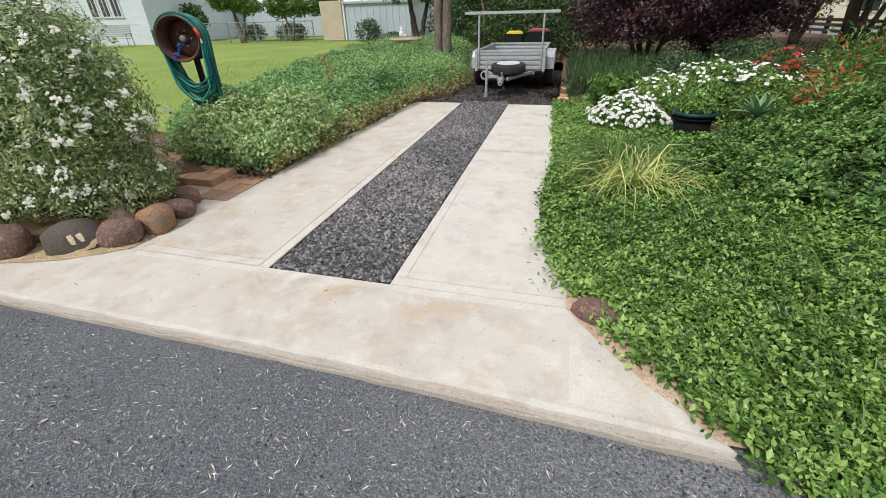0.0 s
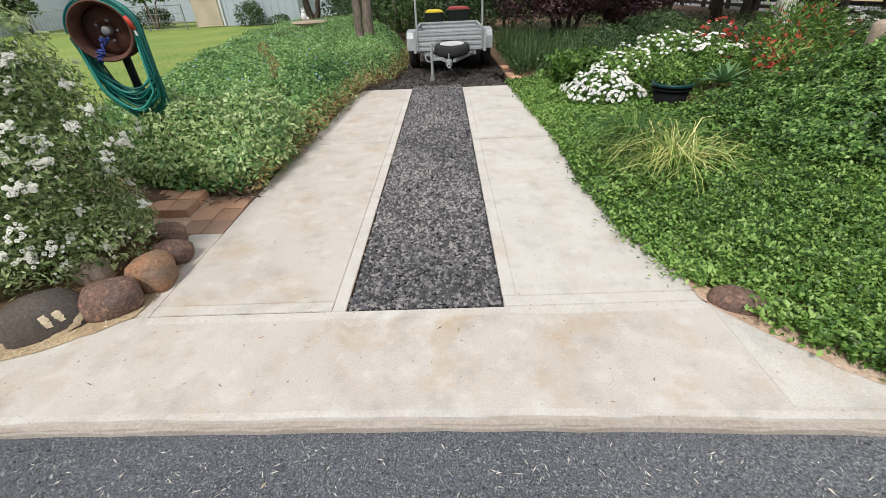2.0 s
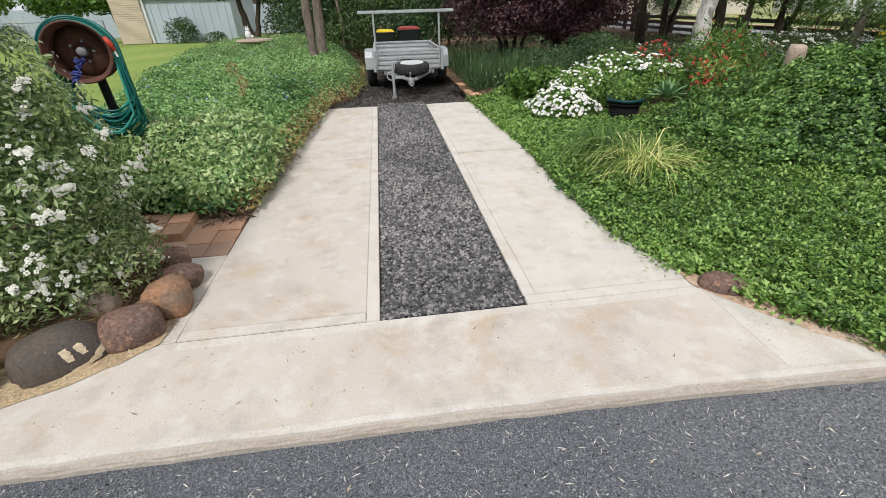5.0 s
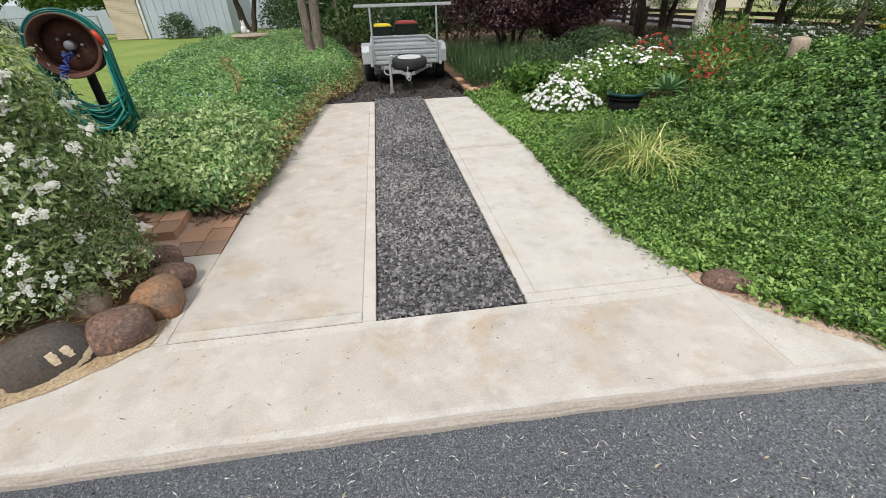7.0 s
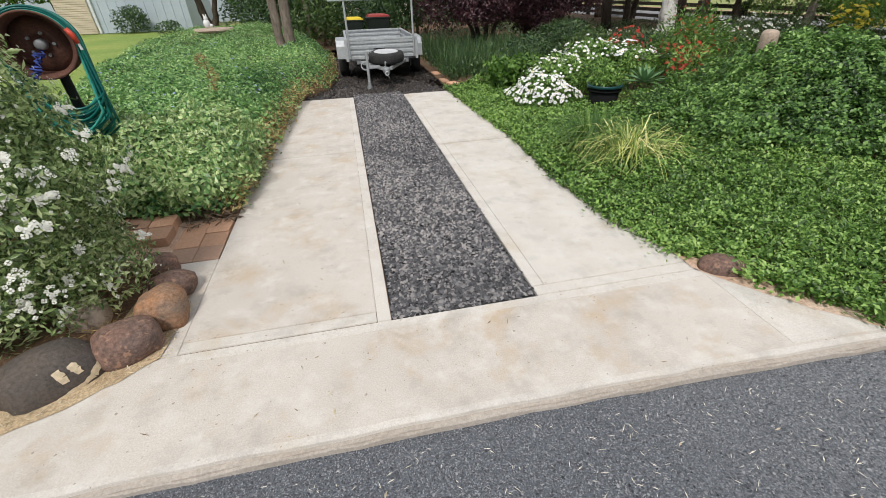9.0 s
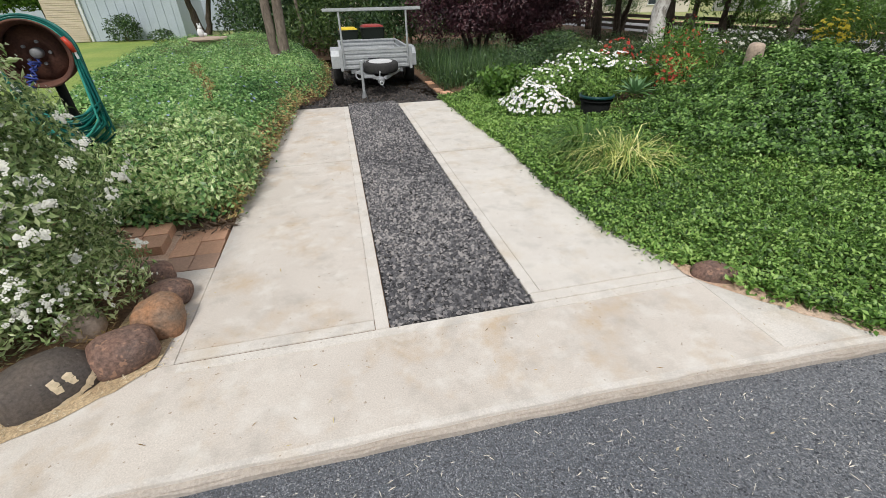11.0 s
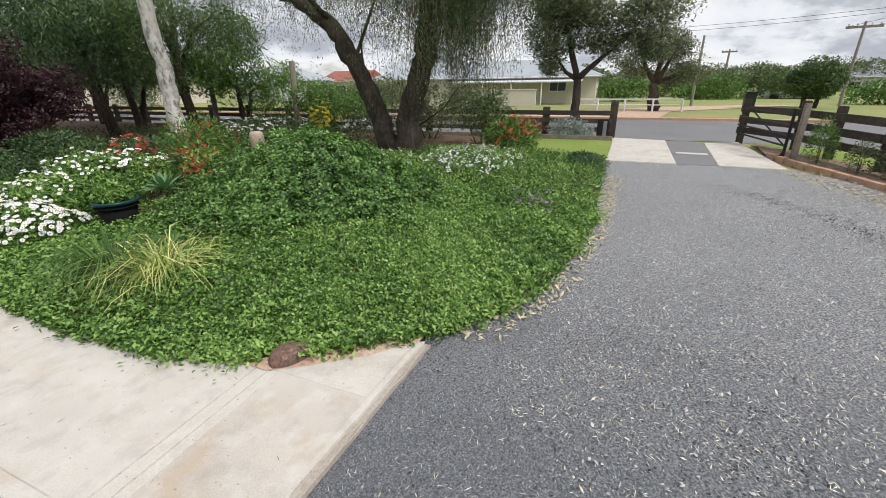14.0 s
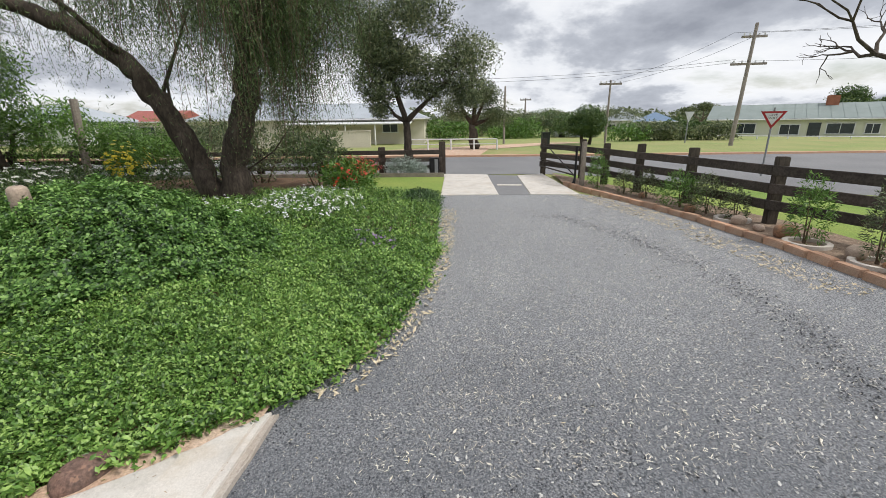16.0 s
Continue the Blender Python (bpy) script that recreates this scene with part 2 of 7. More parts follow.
M["sleeper"] = mat("sleeper", (0.050, 0.040, 0.033), 0.9, var=(0.09, 0.075, 0.06), scale=3, fine=30, fine_amt=0.4, bump=0.6, bump_scale=25, rnd=0.25, stretch=(1, 1, 0.3))
M["sleeper_rail"] = mat("sleeper_rail", (0.050, 0.042, 0.036), 0.9, var=(0.085, 0.072, 0.062), scale=3, fine=30, fine_amt=0.4, bump=0.6, bump_scale=25, rnd=0.25)
M["grey_wood"] = mat("grey_wood", (0.20, 0.17, 0.14), 0.9, var=(0.28, 0.25, 0.21), scale=4, fine=40, fine_amt=0.3, bump=0.5)
M["black_iron"] = mat("black_iron", (0.02, 0.02, 0.022), 0.55, 0.3, fine=30, fine_amt=0.2, bump=0.1)
M["bark_dark"] = mat("bark_dark", (0.042, 0.032, 0.025), 0.95, var=(0.085, 0.068, 0.053), scale=5, fine=22, fine_amt=0.5, bump=1.0, bump_scale=16, stretch=(1, 1, 0.35))
M["bark_grey"] = mat("bark_grey", (0.20, 0.165, 0.135), 0.95, var=(0.13, 0.105, 0.085), scale=5, fine=25, fine_amt=0.4, bump=0.8, bump_scale=18, stretch=(1, 1, 0.3))
M["bark_white"] = mat("bark_white", (0.66, 0.65, 0.62), 0.9, var=(0.50, 0.48, 0.45), scale=2.5, fine=20, fine_amt=0.2, bump=0.4, bump_scale=14,
                      spots=(((0.17, 0.15, 0.13), 0.85), ((0.36, 0.33, 0.30), 0.8)), spot_scale=6, spot_at=(0.52, 0.60), stretch=(1, 1, 0.5))
M["twig"] = mat("twig", (0.13, 0.09, 0.06), 0.9, fine=30, fine_amt=0.4, bump=0.4)
M["straw"] = mat("straw", (0.52, 0.42, 0.26), 0.9, var=(0.62, 0.55, 0.42), scale=40, fine=60, fine_amt=0.3, bump=0.2)
M["chip"] = mat("chip", (0.78, 0.75, 0.66), 0.9, var=(0.55, 0.50, 0.41), scale=8, fine=60, fine_amt=0.3, bump=0.2)
M["petal"] = mat("petal", (0.80, 0.80, 0.82), 0.6, var=(0.74, 0.74, 0.80), scale=8, fine=20, fine_amt=0.06, bump=0.05)
M["petal_cream"] = mat("petal_cream", (0.78, 0.78, 0.70), 0.6, fine=20, fine_amt=0.08, bump=0.05)
M["petal_red"] = mat("petal_red", (0.45, 0.045, 0.015), 0.6, var=(0.32, 0.02, 0.02), scale=5, fine=20, fine_amt=0.2, bump=0.05)
M["petal_purple"] = mat("petal_purple", (0.30, 0.18, 0.42), 0.6, fine=20, fine_amt=0.2, bump=0.05)
M["petal_blue"] = mat("petal_blue", (0.32, 0.38, 0.72), 0.6, fine=20, fine_amt=0.2, bump=0.05)
M["petal_yellow"] = mat("petal_yellow", (0.75, 0.60, 0.03), 0.6, fine=20, fine_amt=0.2, bump=0.05)
M["board_white"] = mat("board_white", (0.66, 0.71, 0.78), 0.6, var=(0.6, 0.66, 0.73), scale=1.0, fine=20, fine_amt=0.08, bump=0.05)
M["shed_blue"] = mat("shed_blue", (0.44, 0.50, 0.56), 0.55, var=(0.38, 0.44, 0.50), scale=0.8, fine=20, fine_amt=0.08, bump=0.05)
M["shed_cream"] = mat("shed_cream", (0.62, 0.53, 0.42), 0.55, var=(0.55, 0.47, 0.37), scale=1.5, fine=20, fine_amt=0.1, bump=0.05)
M["trim_white"] = mat("trim_white", (0.74, 0.75, 0.76), 0.5, fine=20, fine_amt=0.06, bump=0.04)
M["cream_wall"] = mat("cream_wall", (0.61, 0.565, 0.48), 0.8, var=(0.54, 0.50, 0.43), scale=0.8, fine=25, fine_amt=0.1, bump=0.15, bump_scale=40)
M["pale_wall"] = mat("pale_wall", (0.62, 0.62, 0.50), 0.8, var=(0.56, 0.57, 0.46), scale=0.8, fine=25, fine_amt=0.1, bump=0.15, bump_scale=40)
M["roof_grey"] = mat("roof_grey", (0.19, 0.23, 0.22), 0.6, var=(0.24, 0.28, 0.27), scale=0.7, fine=20, fine_amt=0.1, bump=0.1)
M["roof_zinc"] = mat("roof_zinc", (0.42, 0.46, 0.50), 0.5, 0.2, var=(0.36, 0.39, 0.43), scale=0.7, fine=20, fine_amt=0.1, bump=0.1)
M["roof_blue"] = mat("roof_blue", (0.16, 0.24, 0.36), 0.6, fine=20, fine_amt=0.1, bump=0.1)
M["roof_red"] = mat("roof_red", (0.36, 0.12, 0.10), 0.7, fine=20, fine_amt=0.15, bump=0.1)
M["chimney"] = mat("chimney", (0.36, 0.15, 0.09), 0.9, fine=20, fine_amt=0.2, bump=0.3)
M["glass_dark"] = mat("glass_dark", (0.035, 0.045, 0.055), 0.12, fine=5, fine_amt=0.2, bump=0, spec=0.6)
M["sign_white"] = mat("sign_white", (0.78, 0.76, 0.74), 0.5, fine=20, fine_amt=0.05, bump=0)
M["sign_red"] = mat("sign_red", (0.42, 0.03, 0.035), 0.5, fine=20, fine_amt=0.08, bump=0)
M["pole_wood"] = mat("pole_wood", (0.22, 0.19, 0.165), 0.9, var=(0.30, 0.27, 0.24), scale=3, fine=30, fine_amt=0.3, bump=0.4, stretch=(1, 1, 0.2))
M["car_white"] = mat("car_white", (0.62, 0.64, 0.66), 0.3, fine=5, fine_amt=0.05, bump=0)
M["plastic_green"] = mat("plastic_green", (0.03, 0.09, 0.05), 0.5, fine=20, fine_amt=0.15, bump=0.05)

L = {}
L["cover"] = leaf_mat("cover_leaves", (0.032, 0.080, 0.014), (0.155, 0.305, 0.058), (0.37, 0.54, 0.15), 0.26, patch=0.9)
L["cover_dark"] = leaf_mat("vine_leaves", (0.024, 0.062, 0.014), (0.118, 0.250, 0.052), (0.31, 0.49, 0.14), 0.26, patch=1.2)
L["hedge"] = leaf_mat("hedge_leaves", (0.040, 0.115, 0.036), (0.19, 0.39, 0.115), (0.47, 0.66, 0.27), 0.34, rough=0.34, patch=0.9)
L["varieg"] = leaf_mat("variegated_leaves", (0.13, 0.28, 0.09), (0.44, 0.57, 0.23), (0.80, 0.84, 0.50), 0.25, patch=5)
L["dead"] = leaf_mat("brown_leaves", (0.13, 0.080, 0.035), (0.38, 0.25, 0.095), (0.54, 0.45, 0.20), 0.2)
L["shrub"] = leaf_mat("shrub_leaves", (0.050, 0.100, 0.030), (0.26, 0.37, 0.13), (0.56, 0.63, 0.34), 0.34, rough=0.34, patch=2)
L["plum"] = leaf_mat("plum_leaves", (0.020, 0.007, 0.012), (0.05, 0.017, 0.025), (0.12, 0.055, 0.06), 0.2)
L["pepper"] = leaf_mat("pepper_leaves", (0.028, 0.052, 0.018), (0.075, 0.125, 0.040), (0.17, 0.235, 0.085), 0.3)
L["tree"] = leaf_mat("tree_leaves", (0.030, 0.065, 0.018), (0.07, 0.13, 0.035), (0.15, 0.22, 0.06), 0.3, patch=0.5)
L["tree_olive"] = leaf_mat("olive_leaves", (0.050, 0.070, 0.032), (0.12, 0.155, 0.070), (0.25, 0.28, 0.14), 0.3, patch=0.5)
L["tree_bright"] = leaf_mat("bright_leaves", (0.05, 0.12, 0.02), (0.11, 0.22, 0.04), (0.20, 0.34, 0.07), 0.3, patch=0.5)
L["dark"] = leaf_mat("dark_leaves", (0.016, 0.040, 0.015), (0.045, 0.10, 0.032), (0.12, 0.20, 0.065), 0.2, patch=0.6)
L["tuft"] = leaf_mat("tuft_blades", (0.22, 0.32, 0.07), (0.55, 0.58, 0.17), (0.85, 0.80, 0.38), 0.2, patch=4)
L["blade"] = leaf_mat("grass_blades", (0.04, 0.10, 0.02), (0.09, 0.19, 0.035), (0.20, 0.31, 0.07), 0.3)
L["lawn"] = leaf_mat("lawn_blades", (0.10, 0.19, 0.03), (0.17, 0.27, 0.05), (0.28, 0.34, 0.09), 0.3, patch=0.4)
L["silver"] = leaf_mat("silver_leaves", (0.16, 0.21, 0.18), (0.27, 0.33, 0.29), (0.40, 0.45, 0.41), 0.2)
L["agave"] = leaf_mat("agave_leaves", (0.09, 0.20, 0.08), (0.17, 0.31, 0.14), (0.27, 0.42, 0.22), 0.15)


# ---------------------------------------------------------------- mesh tools
def thing(name, at, label, category, group="", kind="", rz=0.0):
    ob = new(name)
    ob.empty_display_size = 0.1
    ob.matrix_basis = pose(*at, 0, 0, rz)
    return tagged(ob, label, category, group, kind)


def link_mesh(name, me, material, parent=None, label="", smooth=False):
    ob = new(name, me)
    if material:
        me.materials.append(material)
    if smooth:
        me.polygons.foreach_set("use_smooth", [True] * len(me.polygons))
    if parent:
        ob.parent = parent
    if label:
        tagged(ob, label)
    return ob


def part(name, bm, material, parent=None, label="", smooth=False):
    me = bpy.data.meshes.new(name)
    bmesh.ops.recalc_face_normals(bm, faces=bm.faces)
    bm.to_mesh(me)
    bm.free()
    return link_mesh(name, me, material, parent, label, smooth)


def box(c, s, rz=0, rx=0, ry=0, bevel=0.0, bm=None):
    own = bmesh.new()
    bmesh.ops.create_cube(own, size=1, matrix=Matrix.Diagonal((*s, 1)))
    if bevel:
        bmesh.ops.bevel(own, geom=own.edges[:], offset=bevel, segments=2, affect="EDGES")
    bmesh.ops.transform(own, matrix=pose(*c, rx, ry, rz), verts=own.verts)
    return join(bm, own)


def join(bm, own):
    if bm is None:
        return own
    me = bpy.data.meshes.new("tmp")
    own.to_mesh(me)
    own.free()
    bm.from_mesh(me)
    bpy.data.meshes.remove(me)
    return bm


def tube(pts, radii, seg=10, bm=None, cap=True):
    """A round bar through points, with a radius each."""
    bm = bm or bmesh.new()
    pts = [Vector(p) for p in pts]
    if isinstance(radii, (int, float)):
        radii = [radii] * len(pts)
    rings, side = [], None
    for i, p in enumerate(pts):
        d = (pts[min(i + 1, len(pts) - 1)] - pts[max(i - 1, 0)]).normalized()
        if side is None:
            side = d.orthogonal().normalized()
        side = (side - d * side.dot(d)).normalized()
        up = d.cross(side)
        rings.append([bm.verts.new(p + (side * math.cos(a) + up * math.sin(a)) * radii[i])
                      for a in (2 * math.pi * k / seg for k in range(seg))])
    for a, b in zip(rings, rings[1:]):
        for k in range(seg):
            bm.faces.new((a[k], a[(k + 1) % seg], b[(k + 1) % seg], b[k]))
    if cap:
        bm.faces.new(rings[0][::-1])
        bm.faces.new(rings[-1])
    return bm


def lathe(profile, seg=32, m=Matrix(), bm=None, closed=False):
    """Turns a profile of (radius, height) about z."""
    bm = bm or bmesh.new()
    rings = [[bm.verts.new(m @ Vector((r * math.cos(a), r * math.sin(a), z))) for a in (2 * math.pi * k / seg for k in range(seg))]
             for r, z in profile]
    for a, b in list(zip(rings, rings[1:])) + ([(rings[-1], rings[0])] if closed else []):
        for k in range(seg):
            bm.faces.new((a[k], a[(k + 1) % seg], b[(k + 1) % seg], b[k]))
    return bm


def prism(poly, z0, z1, bevel=0.0):
    bm = bmesh.new()
    f = bm.faces.new([bm.verts.new((x, y, z0)) for x, y in poly])
    out = bmesh.ops.extrude_face_region(bm, geom=[f])
    for v in out["geom"]:
        if isinstance(v, bmesh.types.BMVert):
            v.co.z = z1
    if bevel:
        top = [ed for ed in bm.edges if all(v.co.z > z1 - 1e-5 for v in ed.verts)]
        bmesh.ops.bevel(bm, geom=top, offset=bevel, segments=2, affect="EDGES")
    return bm


def sheet(poly, z):
    bm = bmesh.new()
    bm.faces.new([bm.verts.new((x, y, z)) for x, y in poly])
    bmesh.ops.triangulate(bm, faces=bm.faces[:])
    return bm


def rough_line(pts, step=0.06, amp=0.012, seed=0):
    """A polyline cut into short steps and worn sideways."""
    rng = random.Random(seed)
    out = []
    for (x0, y0), (x1, y1) in zip(pts, pts[1:]):
        n = max(1, int(math.hypot(x1 - x0, y1 - y0) / step))
        for k in range(n):
            out.append((x0 + (x1 - x0) * k / n + rng.uniform(-amp, amp), y0 + (y1 - y0) * k / n + rng.uniform(-amp, amp)))
    return out + [pts[-1]]


def fast_mesh(name, verts, faces):
    """verts (n,3), faces (m,3 or 4) as arrays."""
    me = bpy.data.meshes.new(name)
    k = faces.shape[1]
    me.vertices.add(len(verts))
    me.vertices.foreach_set("co", np.ascontiguousarray(verts, np.float32).ravel())
    me.loops.add(faces.size)
    me.loops.foreach_set("vertex_index", faces.astype(np.int32).ravel())
    me.polygons.add(len(faces))
    me.polygons.foreach_set("loop_start", np.arange(0, faces.size, k, dtype=np.int32))
    me.update(calc_edges=True)
    return me


def unit(a):
    return a / np.maximum(np.linalg.norm(a, axis=1, keepdims=True), 1e-9)


def leaves(name, P, N, length, width, material, parent=None, label="", lift=0.35, fold=0.25, rng=None, way=None, spread=1.0, vary=0.35):
    """Leaves at points P on a surface of normal N: each is a folded blade of two triangles. way: the direction they lean to."""
    rng = rng or np.random.default_rng(len(P))
    n = len(P)
    d = rng.normal(size=(n, 3)) * spread
    if way is not None:
        d = d + way
    d = d - N * (d * N).sum(1, keepdims=True) * 0.8
    d = unit(unit(d) + N * (lift + rng.normal(size=(n, 1)) * 0.3))
    s = unit(np.cross(d, N + rng.normal(size=(n, 3)) * 0.35))
    u = np.cross(s, d)
    k = 1 + rng.uniform(-vary, vary, (n, 1))
    le, wi = length * k, width * k
    mid = P + d * le * 0.5
    V = np.stack([P, mid + s * wi / 2 + u * wi * fold, P + d * le, mid - s * wi / 2 + u * wi * fold], 1).reshape(-1, 3)
    b = np.arange(n)[:, None] * 4
    F = np.concatenate([b + [0, 1, 2], b + [0, 2, 3]], 1).reshape(-1, 3)
    return link_mesh(name, fast_mesh(name, V, F), material, parent, label)


def blades(name, base, tip_off, width, material, parent=None, label="", bend=0.35, rng=None):
    """Grass blades from base points to base + tip_off, arched over, of three joints."""
    rng = rng or np.random.default_rng(len(base))
    n = len(base)
    side = unit(np.stack([-tip_off[:, 1], tip_off[:, 0], np.zeros(n)], 1) + rng.normal(size=(n, 3)) * 0.1)
    ln = np.linalg.norm(tip_off, axis=1, keepdims=True)
    V = []
    for f, w in ((0, 1.0), (0.4, 0.9), (0.75, 0.6), (1.0, 0.08)):
        c = base + tip_off * f
        c[:, 2] += (bend * ln[:, 0]) * (4 * f * (1 - f))
        V += [c + side * width * w / 2, c - side * width * w / 2]
    V = np.stack(V, 1).reshape(-1, 3)
    b = np.arange(n)[:, None] * 8
    F = np.concatenate([b + [0, 1, 3, 2], b + [2, 3, 5, 4], b + [4, 5, 7, 6]], 1).reshape(-1, 4)
    return link_mesh(name, fast_mesh(name, V, F), material, parent, label)


def ball_points(n, c, r, rng, inner=0.6, low=-1.0):
    """Points in the outer shell of an ellipsoid with a lumpy outline, and their outward normals."""
    c, r = np.array(c, float), np.array(r, float)
    d = unit(rng.normal(size=(int(n * 2.2), 3)))
    d = d[d[:, 2] > low][:n]
    lump = 1 + 0.13 * np.sin(d[:, :1] * 7 + c[0] * 3) * np.cos(d[:, 1:2] * 6 + c[1] * 5) + 0.10 * np.sin(d[:, 2:] * 9 + d[:, :1] * 8 + c[2])
    f = rng.uniform(inner, 1.0, (len(d), 1)) ** 0.5 * lump
    return c + d * r * f, unit(d / r)


def cloud(balls, per, rng, inner=0.6, low=-1.0):
    P, N = zip(*[ball_points(int(per * (r[0] * r[1] + r[1] * r[2] + r[0] * r[2]) / 3), c, r, rng, inner, low) for c, r in balls])
    return np.concatenate(P), np.concatenate(N)


def rosettes(name, P, N, size, material, parent=None, petals=5, label=""):
    """Small flat flowers: a fan of petals about each point."""
    rng = np.random.default_rng(len(P) + 5)
    n = len(P)
    a = unit(np.cross(N, rng.normal(size=(n, 3))))
    b = np.cross(N, a)
    k = size * rng.uniform(0.7, 1.2, (n, 1))
    V = []
    for i in range(petals):
        for t, f in ((0.0, 0.12), (-0.46, 0.8), (0.0, 1.0), (0.46, 0.8)):
            an = 2 * math.pi * (i + t) / petals if f > 0.2 else 2 * math.pi * i / petals
            V.append(P + (a * math.cos(an) + b * math.sin(an)) * k * f + N * k * 0.15 * (f < 0.9))
    V = np.stack(V, 1).reshape(-1, 3)
    q = np.arange(n * petals)[:, None] * 4
    F = q + np.array([[0, 1, 2, 3]])
    return link_mesh(name, fast_mesh(name, V, F), material, parent, label)


def in_poly(x, y, poly):
    inside = np.zeros(len(x), bool)
    for (x0, y0), (x1, y1) in zip(poly, poly[1:] + poly[:1]):
        c = ((y0 > y) != (y1 > y)) & (x < (x1 - x0) * (y - y0) / ((y1 - y0) or 1e-9) + x0)
        inside ^= c
    return inside


def scatter(poly, n, rng):
    xs, ys = [p[0] for p in poly], [p[1] for p in poly]
    x, y = rng.uniform(min(xs), max(xs), n), rng.uniform(min(ys), max(ys), n)
    k = in_poly(x, y, poly)
    return x[k], y[k]


def lumps(x, y, s, seed=0):
    """Smooth uneven relief, about -1 to 1."""
    r = np.random.default_rng(seed)
    out = 0
    for _ in range(7):
        a, b, c = r.uniform(-1, 1, 3)
        k = r.uniform(0.6, 1.8) / s
        out = out + np.sin((a * x + b * y) * k * 4 + c * 9)
    return out / 3.5


# ---------------------------------------------------------------- ground, drive and slabs
def flat(name, poly, z, material, label, category="ground"):
    return tagged(part(name, sheet(poly, z), material), label, category, kind="structure")


flat("ground", [(-600, -600), (900, -600), (900, 600), (-600, 600)], -0.075, M["dry_grass"], "dry grass ground reaching to the horizon")
flat("road", [(13.6, 70), (13.5, -4.6), (9.2, -10.3), (2, -19), (-12, -36), (-12, -70), (20.6, -70), (20.4, -20), (20.2, 70)], -0.066, M["street"],
     "grey bitumen street outside the gate", "road")
flat("drive_surface", [(-16, -6.2), (5, -6.2), (8.2, -5.4), (9.7, -4.5), (9.7, -1.2), (2.6, 0.4), (-3, 0.4), (-16, 0.4)], -0.045, M["asphalt"],
     "dark grey fine gravel driveway with scattered straw", "driveway")
flat("lawn", [(-60, 2.0), (-2.4, 2.0), (-2.4, 6.0), (-4.0, 12), (-3.0, 26), (-60, 40)], -0.02, M["lawn"], "mown green lawn", "lawn")

GARDEN = [(1.58, 11.5), (1.56, 5.4), (1.64, 4.5), (1.67, 2.6), (1.59, 1.48), (1.64, 0.69), (1.76, 0.18), (1.85, -0.12), (2.15, -0.45), (2.42, -0.68), (2.60, -0.90),
          (2.90, -1.08), (3.35, -1.25), (4.26, -1.40), (5.66, -1.52), (7.0, -1.58), (8.6, -1.45), (9.2, -0.9), (9.2, 14), (1.58, 14)]


def edge_dist(x, y, poly=GARDEN[:18]):
    """Distance to the garden's front edge."""
    d = np.full(np.shape(x), 1e9)
    for (x0, y0), (x1, y1) in zip(poly, poly[1:]):
        t = np.clip(((x - x0) * (x1 - x0) + (y - y0) * (y1 - y0)) / ((x1 - x0) ** 2 + (y1 - y0) ** 2), 0, 1)
        d = np.minimum(d, np.hypot(x - x0 - t * (x1 - x0), y - y0 - t * (y1 - y0)))
    return d


def bank(x, y):
    """Height of the planted bank beside the slabs: a low cover with a steep mound in it."""
    rise = np.clip(edge_dist(x, y) / 0.55, 0, 1) ** 0.7
    mound = 0.735 * np.exp(-((x - 4.40) / 1.05) ** 2 - ((y - 1.98) / 1.15) ** 2)
    knee = 0.25 * np.exp(-((x - 4.2) / 1.1) ** 2 - ((y - 0.9) / 0.75) ** 2) + 0.06 * np.exp(-((x - 3.0) / 1.0) ** 2 - ((y - 1.1) / 0.9) ** 2)
    return rise * (0.10 + mound + knee + 0.03 * lumps(x, y, 0.6, 3))


def relief(name, poly, step, height, material, label, category, drop=0.03):
    """A ground patch whose heights follow a function."""
    xs, ys = [p[0] for p in poly], [p[1] for p in poly]
    gx, gy = np.arange(min(xs), max(xs) + step, step), np.arange(min(ys), max(ys) + step, step)
    X, Y = np.meshgrid(gx, gy)
    V = np.stack([X.ravel(), Y.ravel(), (height(X.ravel(), Y.ravel()) - drop)], 1)
    i = np.arange(len(gx) * len(gy)).reshape(len(gy), len(gx))
    F = np.stack([i[:-1, :-1], i[:-1, 1:], i[1:, 1:], i[1:, :-1]], -1).reshape(-1, 4)
    c = V[F].mean(1)
    F = F[in_poly(c[:, 0], c[:, 1], poly)]
    return tagged(link_mesh(name, fast_mesh(name, V, F), material, None, "", True), label, category, kind="structure")


relief("garden_bed", GARDEN, 0.07, lambda x, y: bank(x, y) - 0.10 * np.clip(1 - edge_dist(x, y) / 0.16, 0, 1), M["soil"], "brown soil bank under the ground cover", "garden bed", 0.035)

# slabs
APRON = rough_line([(-2.9, -0.575), (0.5, -0.60), (1.3, -0.625), (2.37, -0.68)], 0.08, 0.0010, 1) + [(1.80, 0.004), (-1.0, 0.004), (-1.32, 0.004), (-1.45, -0.10), (-1.9, -0.27), (-2.9, -0.40)]
paving = thing("pavement", (0, 0, 0), "two pale concrete wheel strips and a cross slab", "pavement", kind="structure")
part("apron_slab", prism(APRON, -0.10, 0.0, 0.010), M["concrete"], paving, "cream concrete slab with a worn front edge")
part("front_lip", prism(rough_line([(-2.9, -0.592), (0.5, -0.615), (1.3, -0.640), (2.36, -0.692)], 0.12, 0.006, 5)
                        + rough_line([(2.33, -0.655), (1.3, -0.605), (0.5, -0.582), (-2.9, -0.56)], 0.08, 0.003, 6), -0.02, 0.0030, 0.002), M["concrete_pale"], paving)
